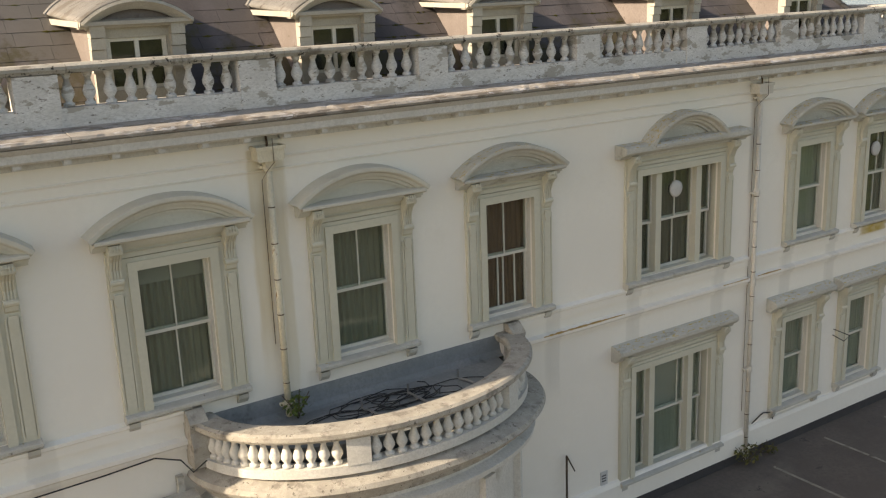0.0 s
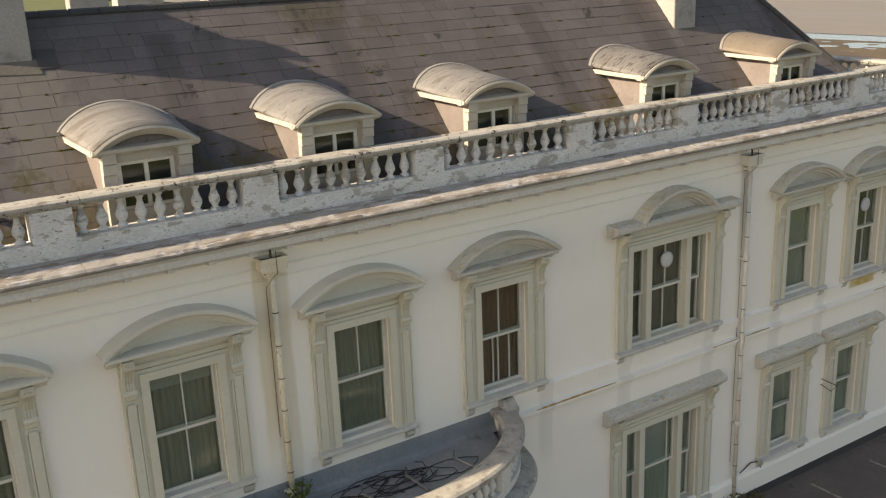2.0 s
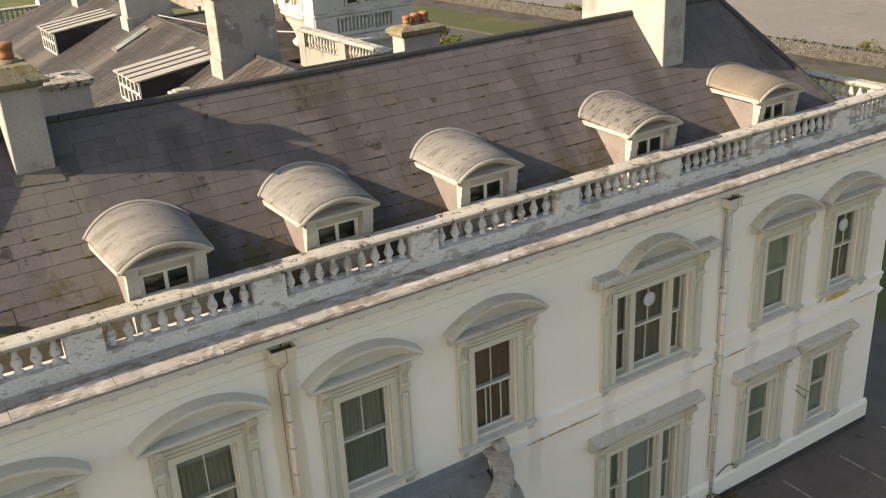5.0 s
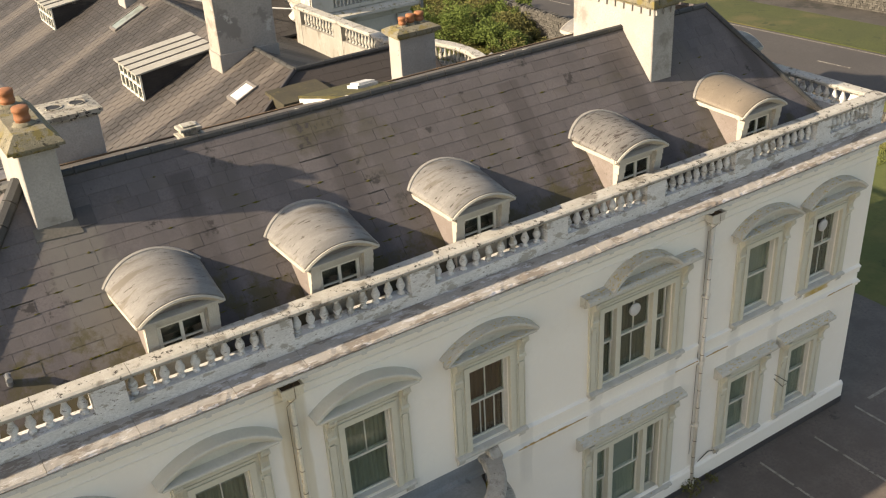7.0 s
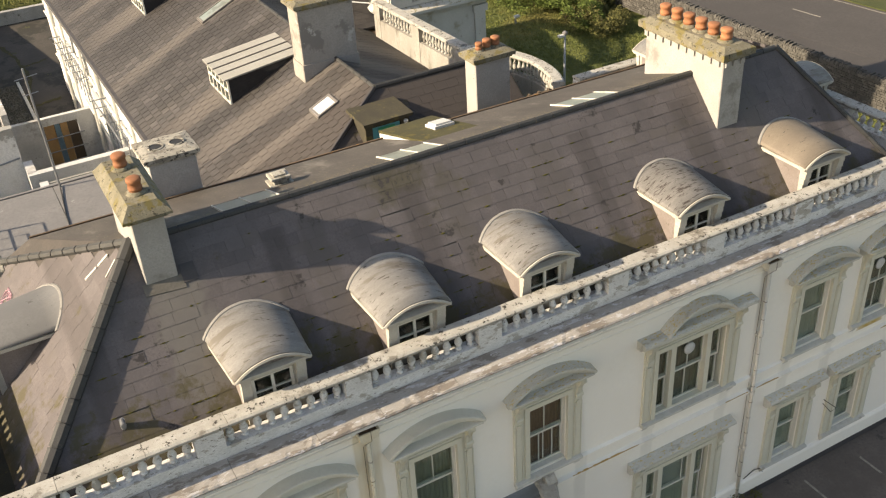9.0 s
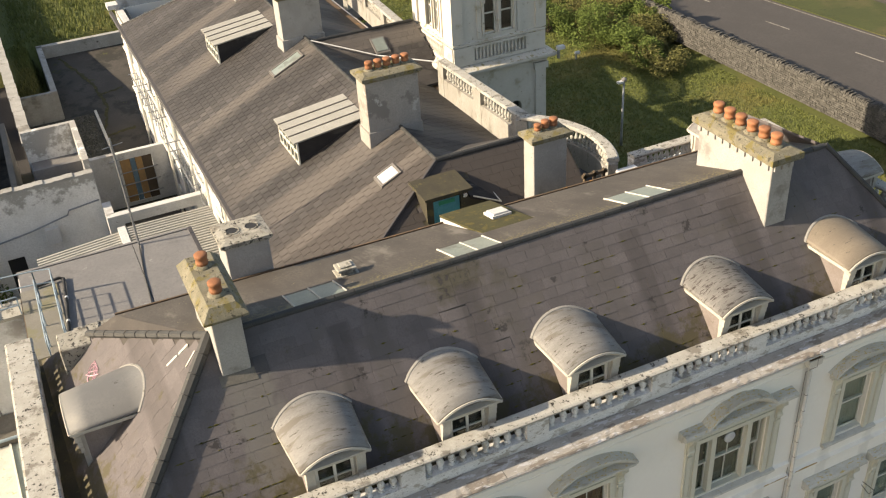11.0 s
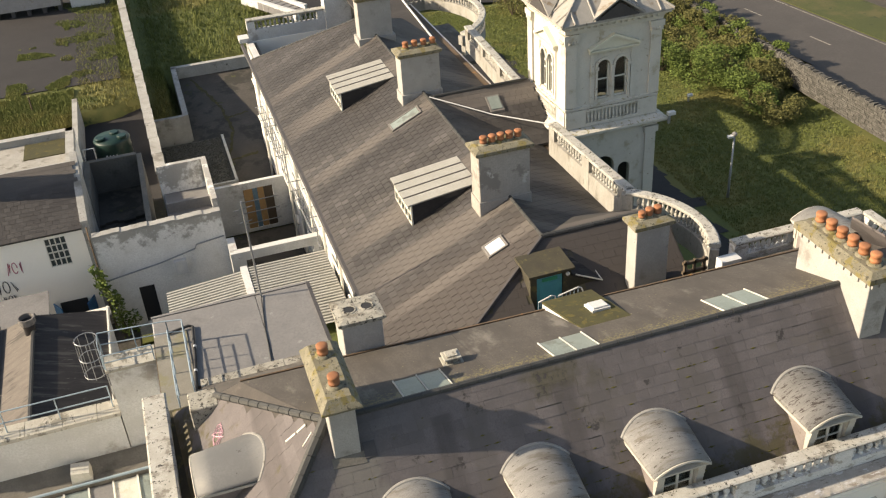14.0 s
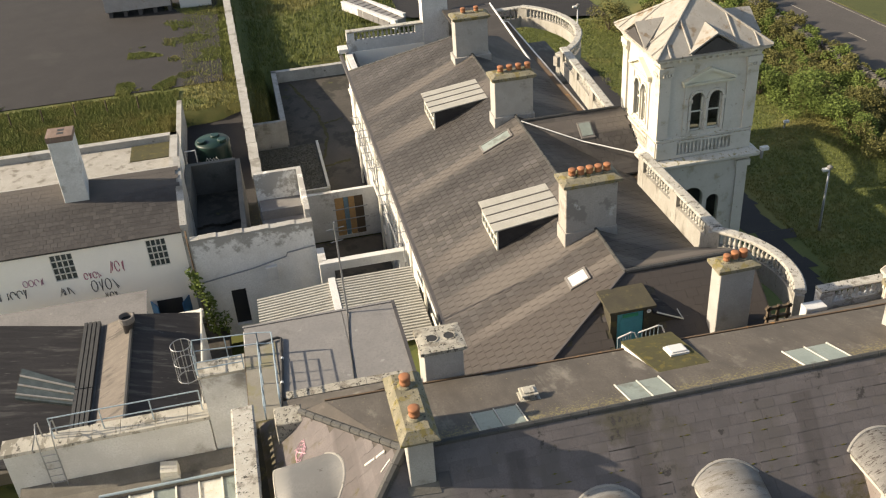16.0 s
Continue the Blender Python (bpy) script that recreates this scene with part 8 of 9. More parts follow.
ms = thing("aerial_mast", (-3.0, 15.2, 8.0), "thin dark aerial mast on the flat roof", "mast")
bm = bmesh.new()
tube(bm, [(-3.0, 15.2, 8.0), (-3.05, 15.22, 11.9)], 0.035, 8)
part("pole", bm, "iron", ms)
bm = bmesh.new()
tube(bm, [(-3.35, 15.2, 11.6), (-2.7, 15.25, 11.65)], 0.015, 5)
part("crossbar", bm, "iron", ms)
bm = bmesh.new()
tube(bm, [(-3.25, 15.2, 11.1), (-2.8, 15.25, 11.12)], 0.015, 5)
part("crossbar", bm, "iron", ms)
loose_cable([(-3.32, 11.2, 8.02), (-3.24, 12.4, 8.025), (-3.2, 13.2, 8.02), (-3.08, 14.4, 8.025), (-3.0, 15.25, 8.05)], 0.02, "roof_cable", "black cable lying along the flat roof seam")


def railing(pts, z0, h, label, posts=None, mat="bluerail"):
    """Posts at the points, a top rail and a middle rail."""
    r = thing("railing", (*pts[0], z0), label, "railing", "blue-grey roof railings")

    for h2 in (h, h * 0.52):
        bm = bmesh.new()
        tube(bm, [(x, y, z0 + h2) for x, y in pts], 0.021, 6)
        part("rail", bm, mat, r)
    for p, q in zip(pts, pts[1:]):
        n = max(1, round((Vector(q) - Vector(p)).length / 1.35))
        for k in range(n + 1):
            x, y = p[0] + (q[0] - p[0]) * k / n, p[1] + (q[1] - p[1]) * k / n
            bm = bmesh.new()
            tube(bm, [(x, y, z0), (x, y, z0 + h)], 0.021, 6)
            part("post", bm, mat, r)
    return r


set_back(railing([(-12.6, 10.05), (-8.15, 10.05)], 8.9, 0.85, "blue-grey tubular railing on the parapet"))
railing([(-8.5, 13.15), (-8.5, 13.84), (-6.3, 13.62), (-5.8, 13.5)], 8.0, 0.98, "blue-grey tubular railing round the slab")
railing([(-5.8, 13.5), (-5.8, 10.1)], 8.0, 0.98, "blue-grey tubular railing beside the flat roof")
railing([(-6.3, 13.1), (-6.3, 9.7)], 8.0, 0.98, "blue-grey tubular railing along the walkway")
railing([(-8.45, 13.05), (-6.9, 13.05)], 8.0, 0.6, "low blue-grey rail on the front of the slab")
bm = bmesh.new()
box(bm, -6.84, -5.75, 9.5, 14.2, 7.99, 8.03)
single("walkway", bm, "walk", "grey walkway slab with yellow moss between the railings", "walkway")
bp = thing("black_pipe", (-5.7, 12.6, 8.0), "black plastic pipe with pale joints lying on the flat roof", "pipe")
bm = bmesh.new()
tube(bm, [(-6.4, 14.15, 8.1), (-5.65, 14.3, 8.12), (-5.52, 14.25, 8.08), (-5.62, 12.6, 8.07), (-5.76, 11.0, 8.07), (-5.76, 10.7, 8.33), (-5.78, 10.3, 8.3)], 0.05, 8)
part("pipe", bm, "black", bp)
for x, y in ((-5.58, 13.1), (-5.69, 11.8)):
    bm = bmesh.new()
    tube(bm, [(x, y - 0.05, 8.07), (x + 0.01, y + 0.05, 8.07)], 0.062, 8)
    part("joint", bm, "white", bp)
cg = thing("ladder_cage", (-8.9, 14.0, 6.9), "grey caged roof ladder beside the white wall end", "ladder")
for z in (7.3, 8.0, 8.72):
    bm = bmesh.new()
    tube(bm, [(-8.92 + 0.36 * math.cos(a * 0.4), 14.05 + 0.36 * math.sin(a * 0.4), z) for a in range(17)], 0.018, 5)
    part("hoop", bm, "iron", cg)
for a in range(8):
    bm = bmesh.new()
    x, y = -8.92 + 0.36 * math.cos(a * 0.785), 14.05 + 0.36 * math.sin(a * 0.785)
    tube(bm, [(x, y, 7.25), (x, y, 8.72)], 0.014, 5)
    part("bar", bm, "iron", cg)
bm = bmesh.new()
for s2 in (-0.2, 0.2):
    tube(bm, [(-8.58, 14.05 + s2, 5.0), (-8.58, 14.05 + s2, 8.0)], 0.022, 5)
part("stile", bm, "iron", cg)


def ladder(name, x, y, z0, z1, label, hoop=True):
    la = thing(name, (x, y, z0), label, "ladder")
    for s in (-0.22, 0.22):
        bm = bmesh.new()
        pts = [(x + s, y, z0), (x + s, y, z1)]
        if hoop:
            pts += [(x + s, y + 0.1, z1 + 0.5), (x + s, y + 0.35, z1 + 0.75), (x + s, y + 0.6, z1 + 0.6), (x + s, y + 0.65, z1)]
        tube(bm, pts, 0.022, 6)
        part("stile", bm, "iron", la)
    z = z0 + 0.2
    while z < z1:
        bm = bmesh.new()
        tube(bm, [(x - 0.22, y, z), (x + 0.22, y, z)], 0.014, 5)
        part("rung", bm, "iron", la)
        z += 0.28
    return la


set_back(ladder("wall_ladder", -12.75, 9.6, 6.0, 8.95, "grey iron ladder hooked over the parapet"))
# glazed lean-to below the parapet
gl = thing("glazed_lean_to", (-10, 8.6, 6.6), "low lean-to roof of dirty glass panels with a pipe rail", "lean-to")
for k in range(6):
    x0, x1 = -11.4 + 0.7 * k, -11.4 + 0.7 * (k + 1) - 0.05
    bm = bmesh.new()
    slab(bm, [(x0, 6.6, 6.45), (x1, 6.6, 6.45), (x1, 8.85, 7.15), (x0, 8.85, 7.15)], 0.04)
    part("pane", bm, ("flat", "sill", "wired")[k % 3], gl)
    bm = bmesh.new()
    slab(bm, [(x1, 6.6, 6.5), (x1 + 0.05, 6.6, 6.5), (x1 + 0.05, 8.85, 7.2), (x1, 8.85, 7.2)], 0.07)
    part("glazing_bar", bm, "frame", gl)
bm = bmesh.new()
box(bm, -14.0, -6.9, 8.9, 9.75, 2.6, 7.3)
part("wall", bm, "dark_render", gl, "dirty ledge below the parapet")
bm = bmesh.new()
box(bm, -14.0, -6.9, 6.5, 8.9, 2.6, 6.35)
part("wall", bm, "wall_old_dimmed", gl, "stained white lower walls")
bm = bmesh.new()
run_x(bm, [(9.745, 7.3), (9.25, 7.3), (9.4, 7.38), (9.66, 7.47), (9.745, 7.5)], -13.95, -6.92)
part("flashing", bm, "dark_render", gl, "dark mortar along the ledge")
bm = bmesh.new()
slab(bm, [(-13.9, 6.6, 6.7), (-11.5, 6.6, 6.7), (-11.5, 8.85, 7.25), (-13.9, 8.85, 7.25)], 0.1)
part("flat_top", bm, "felt_brown", gl, "worn brown sheet roof")
bm = bmesh.new()
tube(bm, [(-11.6, 8.9, 7.32), (-6.95, 8.9, 7.32)], 0.045, 8)
part("pipe_rail", bm, "bluerail", gl)
bm = bmesh.new()
prism(bm, [(-9.75, 9.0, 7.3), (-9.15, 9.0, 7.3), (-9.2, 9.0, 7.62), (-9.7, 9.0, 7.7)], (0, 0.5, 0))
box(bm, -9.6, -9.35, 8.985, 9.0, 7.42, 7.5)
part("fan_unit", bm, "sill", gl, "small grey fan unit")
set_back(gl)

# ---- courts and outbuildings behind ----
house = thing("outbuilding", (-14.5, 28, 0.5), "white outbuilding with slate roof, barred windows and graffiti", "house")
HW = [(-15.45, -14.45, 4.6, 6.0), (-11.15, -10.25, 4.55, 6.0)]
bm = bmesh.new()
wall_sheet(bm, -22, -9.45, 0.3, 6.35, 0.3, HW, "x", 26.4, -1)
box(bm, -22, -9.45, 29.3, 35.2, 0.3, 6.9)
part("wall", bm, "wall", house, "white rendered wall")
bm = bmesh.new()
prism(bm, [(-9.45, 26.35, 0.3), (-9.45, 30.0, 0.3), (-9.45, 30.0, 8.3), (-9.45, 26.35, 6.55)], (0.32, 0, 0))
part("gable", bm, "wall_grime", house, "white gable upstand")
bm = bmesh.new()
slab(bm, [(-22, 26.25, 6.3), (-9.45, 26.25, 6.3), (-9.45, 29.4, 8.05), (-22, 29.4, 8.05)], 0.1)
hr = part("roof", bm, "joint_wing", house, "brown slate slope")
slating(hr, (-22, 26.2, 6.3), (1, 0, 0), (0, 3.15, 1.75), 12.5, 3.6, lambda u, v: True, 0.3, 0.23, "slate", "slate_wing", seed=9, fill=0.48)
bm = bmesh.new()
box(bm, -22, -9.5, 29.4, 29.5, 6.9, 8.1)
box(bm, -22, -9.5, 34.9, 35.3, 6.9, 7.3)
box(bm, -9.85, -9.45, 29.5, 35.3, 6.9, 7.3)
part("parapet", bm, "wall_grime", house)
bm = bmesh.new()
box(bm, -22, -9.85, 29.5, 34.9, 6.9, 6.95)
part("terrace", bm, "dirty", house, "pale flat roof behind the ridge")
bm = bmesh.new()
box(bm, -11.9, -9.95, 33.0, 34.8, 6.95, 6.99)
part("moss_patch", bm, "moss", house)
for x0, x1, z0, z1 in HW:
    bm = bmesh.new()
    for k in range(5):
        x = x0 + (x1 - x0) * k / 4
        box(bm, x - 0.025, x + 0.025, 26.42, 26.47, z0, z1)
    for k in range(5):
        z = z0 + (z1 - z0) * k / 4
        box(bm, x0, x1, 26.42, 26.47, z - 0.025, z + 0.025)
    w = part("window", bm, "frame", house, "barred white window")
    bm = bmesh.new()
    box(bm, x0, x1, 26.5, 26.51, z0, z1)
    part("pane", bm, "dull_pane", w)
c = chimney(-14.5, -13.4, 28.4, 29.4, 6.6, 10.9, (), "tall plain white chimney with a brown brick top on the outbuilding", "wall_old_dimmed", cap=0.3, over=0.03, slope=0.02, cap_mat="brick")
# Flat black pieces stand for two shaded flue mouths.
for y in (28.72, 29.08):
    bm = bmesh.new()
    box(bm, -14.05, -13.75, y - 0.11, y + 0.11, 10.9, 10.905)
    part("flue_hole", bm, "black", c)
rng = random.Random(21)


def scrawl(x, z, w, h, mat, name="graffiti", loops=5):
    """Illegible spray-paint strokes on the wall: a row of bent and looped marks."""
    bm = bmesh.new()
    for k in range(loops):
        a, b = x + w * k / loops, x + w * (k + 0.85) / loops
        if rng.random() < 0.4:
            pts = [((a + b) / 2 + (b - a) * 0.5 * math.cos(q * 0.7), 26.385, z + h * (0.5 + 0.45 * math.sin(q * 0.7))) for q in range(rng.choice((7, 9, 10)))]
        else:
            pts = [(rng.uniform(a, b), 26.385, z + h * (0.9 if q % 2 else 0.1) + rng.uniform(-0.1, 0.1) * h) for q in range(rng.choice((3, 4, 5)))]
        tube(bm, pts, 0.022, 4)
    single(name, bm, mat, "sprayed scrawl on the white wall", "graffiti")


scrawl(-14.0, 3.7, 1.25, 0.7, "scrawl", loops=4)
scrawl(-13.5, 3.25, 0.6, 0.35, "scrawl", loops=3)
scrawl(-15.5, 3.75, 0.75, 0.5, "scrawl", loops=2)
scrawl(-18.2, 4.0, 1.5, 0.5, "scrawl", loops=5)
scrawl(-14.2, 4.45, 0.8, 0.4, "scrawl_red", loops=4)
scrawl(-13.0, 4.6, 0.75, 0.65, "scrawl_red", loops=3)
scrawl(-16.9, 4.55, 1.0, 0.4, "scrawl_pink", loops=4)

court = thing("court_walls", (-6, 28, 0.5), "roofless outhouses with peeling white walls and dark floors", "outhouse")
bm = bmesh.new()
wall_sheet(bm, -9.1, -3.45, 0.3, 5.95, 0.3, [(-7.75, -7.05, 0.9, 2.95)], "x", 25.7, -1)
part("wall", bm, "peel", court, "peeling white front wall")
bm = bmesh.new()
for k in range(14):
    a, b = -9.1 + 5.65 * k / 14, -9.1 + 5.65 * (k + 1) / 14
    box(bm, a, b, 25.65, 26.05, 5.95, 6.03 + 0.02 * (k % 3))
part("coping", bm, "wall_grime", court)
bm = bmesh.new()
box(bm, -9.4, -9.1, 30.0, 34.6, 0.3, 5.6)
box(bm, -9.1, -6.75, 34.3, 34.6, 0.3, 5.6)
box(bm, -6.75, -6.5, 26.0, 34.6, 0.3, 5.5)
part("wall", bm, "dark_render", court, "dark grey inner walls")
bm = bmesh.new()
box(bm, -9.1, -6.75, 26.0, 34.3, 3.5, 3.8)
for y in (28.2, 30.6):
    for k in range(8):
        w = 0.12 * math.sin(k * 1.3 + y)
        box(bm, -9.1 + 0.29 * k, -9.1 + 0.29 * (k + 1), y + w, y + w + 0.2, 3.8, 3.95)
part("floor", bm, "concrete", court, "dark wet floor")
bm = bmesh.new()
box(bm, -6.5, -5.98, 26.0, 34.6, 1.5, 2.6)
part("path", bm, "hutfelt", court, "mossy brown path between the outhouses")
bm = bmesh.new()
box(bm, -6.0, -5.75, 26.0, 30.6, 0.3, 2.7)
box(bm, -3.7, -3.45, 26.05, 30.35, 0.3, 6.5)
box(bm, -5.85, -3.45, 30.35, 30.6, 0.3, 6.5)
part("wall", bm, "peel", court, "peeling white box walls")
bm = bmesh.new()
box(bm, -5.75, -3.7, 26.0, 30.35, 4.8, 5.0)
box(bm, -5.75, -3.7, 28.3, 28.5, 5.0, 5.5)
part("floor", bm, "flat", court, "grey roof sheet inside the box walls")
# Black sheet across the door gap paints the dark behind it.
bm = bmesh.new()
box(bm, -7.75, -7.05, 25.9, 25.95, 0.9, 2.95)
part("doorway", bm, "black", court, "black sheet for the dark inside the doorway")
bm = bmesh.new()
wall_sheet(bm, -3.45, 0.75, 0.3, 4.5, 0.35, [(-2.8, 0.3, 2.6, 4.05)], "x", 24.2, -1)
box(bm, -3.45, -3.1, 24.5, 25.7, 0.3, 4.5)
part("wall", bm, "wall_old_dimmed", court, "white wall with a long opening")
bm = bmesh.new()
box(bm, -5.0, 0.7, 26, 34, -0.5, -0.35)
box(bm, -3.4, 0.7, 24.6, 26, -0.5, -0.35)
part("floor", bm, "concrete", court)
bm = bmesh.new()
wall_sheet(bm, -3.4, 0.75, -0.5, 2.6, 0.25, [(-1.75, -0.1, -0.3, 2.2)], "x", 34.4, -1)
part("wall", bm, "wall_old_dimmed", court, "white cross wall with boarded doors")
for k, (x0, x1, m2) in enumerate(((-1.73, -1.25, "ply"), (-1.22, -0.98, "blue"), (-0.95, -0.62, "ply"), (-0.6, -0.12, "twig"))):
    bm = bmesh.new()
    box(bm, x0, x1, 34.45, 34.5, -0.3, 2.18)
    part("door_board", bm, m2, court, "patched orange and blue boards")
bm = bmesh.new()
for z in (0.1, 0.8, 1.5):
    tube(bm, [(-1.9, 34.3, z), (0.1, 34.3, z + 0.04)], 0.03, 5)
part("bar", bm, "iron", court)
bm = bmesh.new()
box(bm, -21, -8.2, 18.2, 26.35, 0.3, 0.9)
single("pavement_court", bm, "concrete", "dark concrete court floor", "court", "structure")
ly = thing("lean_to_roof", (-14, 23.4, 0.9), "white-sided lean-to with grey sheet roof", "lean-to")
bm = bmesh.new()
box(bm, -19, -11.5, 22.6, 24.4, 0.9, 4.2)
part("wall", bm, "wall_old_dimmed", ly)
bm = bmesh.new()
slab(bm, [(-19, 22.4, 4.25), (-11.3, 22.4, 4.25), (-11.3, 24.5, 4.55), (-19, 24.5, 4.55)], 0.08)
part("roof", bm, "flat", ly)
cr = thing("corrugated_roof", (-3, 19.5, 4.6), "pale corrugated sheet roof over the yard", "roof")
for x0, x1, dz in ((-6.45, -3.1, 0.0), (-3.0, 0.45, 0.12)):
    bm = bmesh.new()
    lo, hi = [], []
    for i in range(27):
        for f, drop in ((0.0, 0.0), (0.1, 0.0), (0.135, 0.1), (0.165, 0.1)):
            y, z = 16.6 + 0.2 * i + f, 5.0 + dz - drop
            lo.append(bm.verts.new((x0, y, z - 0.25 * (x0 < -5))))
            hi.append(bm.verts.new((x1, y, z)))
    for i in range(len(lo) - 1):
        bm.faces.new((lo[i], hi[i], hi[i + 1], lo[i + 1]))
    part("sheet", bm, "corrugated", cr)
bm = bmesh.new()
box(bm, -3.25, -2.95, 16.6, 22.0, 4.85, 5.15)
part("upstand", bm, "wall_old_dimmed", cr)
bm = bmesh.new()
box(bm, -6.4, -6.2, 15.5, 21.9, 0.3, 4.6)
box(bm, 0.3, 0.42, 15.5, 22.0, 3.0, 4.85)
part("wall", bm, "wall_old_dimmed", cr)
bm = bmesh.new()
box(bm, -5.95, -5.4, 25.45, 25.7, 3.3, 4.0)
single("wall_unit", bm, "white", "white air unit fixed to the peeling wall", "air conditioner")
bm = bmesh.new()
tube(bm, [(-9.0, 25.6, 3.7), (-6.5, 25.6, 4.05), (-4.9, 25.6, 4.4), (-4.8, 25.6, 4.6), (-3.5, 25.6, 4.75)], 0.035, 6)
single("wall_pipe", bm, "iron", "grey pipe run along the peeling wall", "pipe")
bm = bmesh.new()
tube(bm, [(-9.25, 26.2, 6.3), (-9.2, 25.62, 6.0), (-9.15, 25.62, 1.0)], 0.04, 6)
single("rusty_pipe", bm, "edge_rust", "rusty drainpipe between the outhouse walls", "pipe")
bs = thing("cellar_shutters", (-10.7, 26.1, 1.9), "pair of open blue shutters beside a dark opening", "shutter")
for x0, x1, y1 in ((-11.6, -11.25, 25.75), (-10.1, -9.8, 25.75)):
    bm = bmesh.new()
    prism(bm, [(x0, 26.36, 1.6), (x1, y1, 1.6), (x1, y1, 2.7), (x0, 26.36, 2.7)] if x0 < -11 else [(x1, 26.36, 1.6), (x0, y1, 1.6), (x0, y1, 2.7), (x1, 26.36, 2.7)], (0.05, 0, 0))
    part("leaf", bm, "bluedoor", bs)
# No hole here: a black sheet stands for the shade of an opening.
bm = bmesh.new()
box(bm, -11.3, -10.1, 26.34, 26.37, 1.6, 2.65)
part("opening", bm, "black", bs)
vine = thing("climbing_plant", (-9.0, 25.3, 0.9), "tall green climber growing up the white wall", "plant")
bm = bmesh.new()
tube(bm, [(-8.7, 25.4, 0.9), (-8.9, 25.5, 2.4), (-9.2, 25.55, 4.6)], 0.04, 5)
part("stem", bm, "twig", vine)
bm = bmesh.new()
rng = random.Random(3)
for k in range(16):
    f = k / 15
    leaf_clump(bm, (-8.4 - 0.9 * f + rng.uniform(-0.35, 0.35) * (1 - f * 0.6), 25.3 + rng.uniform(-0.3, 0.1), 1.0 + 3.7 * f), 0.42 - 0.18 * f, 46, rng, 0.1)
part("foliage", bm, "leaf", vine)

# yard, gravel roof and long wall
bm = bmesh.new()
YZ = lambda y: -0.4 + max(y - 36, 0) * 0.115
slab(bm, [(-3.6, 34.65, -0.4), (3.0, 34.65, -0.4), (3.0, 36, -0.4), (-3.6, 36, -0.4)], 0.3)
slab(bm, [(-3.6, 36, -0.4), (3.0, 36, -0.4), (3.0, 54.2, YZ(54.2)), (-3.6, 54.2, YZ(54.2))], 0.3)
single("pavement_yard", bm, "concrete", "dark concrete yard with mossy cracks", "yard", "structure")
bm = bmesh.new()
rng = random.Random(31)
for pts in ([(-2.6, 53.6, 0), (-1.5, 50.0, 0), (-1.2, 49, 0)], [(-1.2, 47.4, 0), (0.4, 47.8, 0)], [(-2.9, 40, 0), (-1.8, 42.2, 0), (0.2, 42.6, 0)], [(-1.8, 42.2, 0), (-0.9, 45.5, 0), (-1.2, 49, 0)], [(-3.2, 38.5, 0), (-1.5, 39.0, 0), (0.4, 38.8, 0)]):
    for p, q in zip(pts, pts[1:]):
        p, q = Vector(p), Vector(q)
        s = Vector((-(q - p).y, (q - p).x, 0)).normalized()
        side = [[], []]
        for k in range(13):
            c = p.lerp(q, k / 12) + s * rng.uniform(-0.05, 0.05)
            for e in (0, 1):
                w = c + s * (1 - 2 * e) * rng.uniform(0.04, 0.17)
                side[e].append(w + Vector((0, 0, YZ(w.y) + rng.uniform(0.012, 0.03))))
        for k in range(12):
            bm.faces.new([bm.verts.new(w) for w in (side[0][k], side[1][k], side[1][k + 1], side[0][k + 1])])
single("moss_seam", bm, "moss", "mossy seams in the yard concrete", "moss", "stuff")
gr = thing("gravel_roof", (-3.6, 41, -0.4), "low flat roof covered in dark mossy gravel", "roof")
bm = bmesh.new()
box(bm, -5.7, -1.7, 37.9, 44.6, -0.5, 0.95)
part("wall", bm, "wall_old_dimmed", gr)
bm = bmesh.new()
box(bm, -5.6, -1.8, 38.0, 44.5, 0.95, 1.0)
part("gravel_bed", bm, "grit", gr)
bm = bmesh.new()
rng = random.Random(14)
for _ in range(2600):
    x, y, s = rng.uniform(-5.5, -1.9), rng.uniform(38.1, 44.4), rng.uniform(0.03, 0.09)
    h = [bm.verts.new((x + s * math.cos(a + s * 50), y + s * math.sin(a + s * 50), 1.0)) for a in (0, 2.1, 4.2)] + [bm.verts.new((x, y, 1.0 + s * 0.8))]
    for a, b in ((0, 1), (1, 2), (2, 0)):
        bm.faces.new((h[a], h[b], h[3]))
part("gravel", bm, "grit", gr)["kind"] = "stuff"
bm = bmesh.new()
box(bm, -1.8, -1.65, 37.9, 44.6, 0.95, 1.12)
box(bm, -5.7, -1.65, 37.85, 38.0, 0.95, 1.12)
part("kerb", bm, "sill", gr)
for name, a in (("wall_yard", (-3.85, -3.5, 45.4, 54.2, -0.5, 2.5)), ("wall_yard_north", (-3.85, 4.0, 54.0, 54.4, -0.5, 2.5)), ("wall_yard_end", (-6.2, -3.85, 45.3, 45.6, -0.5, 2.5)), ("wall_tank", (-10.15, -9.85, 37.0, 46.4, 2.0, 4.5))):
    bm = bmesh.new()
    box(bm, *a)
    single(name, bm, "wall_grime", "stained white yard wall", "wall", "structure")
bm = bmesh.new()
for k in range(20):
    y0, y1 = 34.7 + 2.2 * k, 34.7 + 2.2 * (k + 1)
    x = -5.75 - 0.018 * (y0 - 34.7)
    box(bm, x - 0.22, x + 0.22, y0, y1, 0.3, 4.05)
    box(bm, x - 0.28, x + 0.28, y0 + 0.01, y1 - 0.01, 4.05, 4.2)
single("wall_long", bm, "wall_grime", "long flaking white boundary wall", "wall", "structure")
tank = thing("oil_tank", (-8.1, 40.2, 2.6), "round dark green plastic tank with a white scrawl", "tank")
bm = bmesh.new()
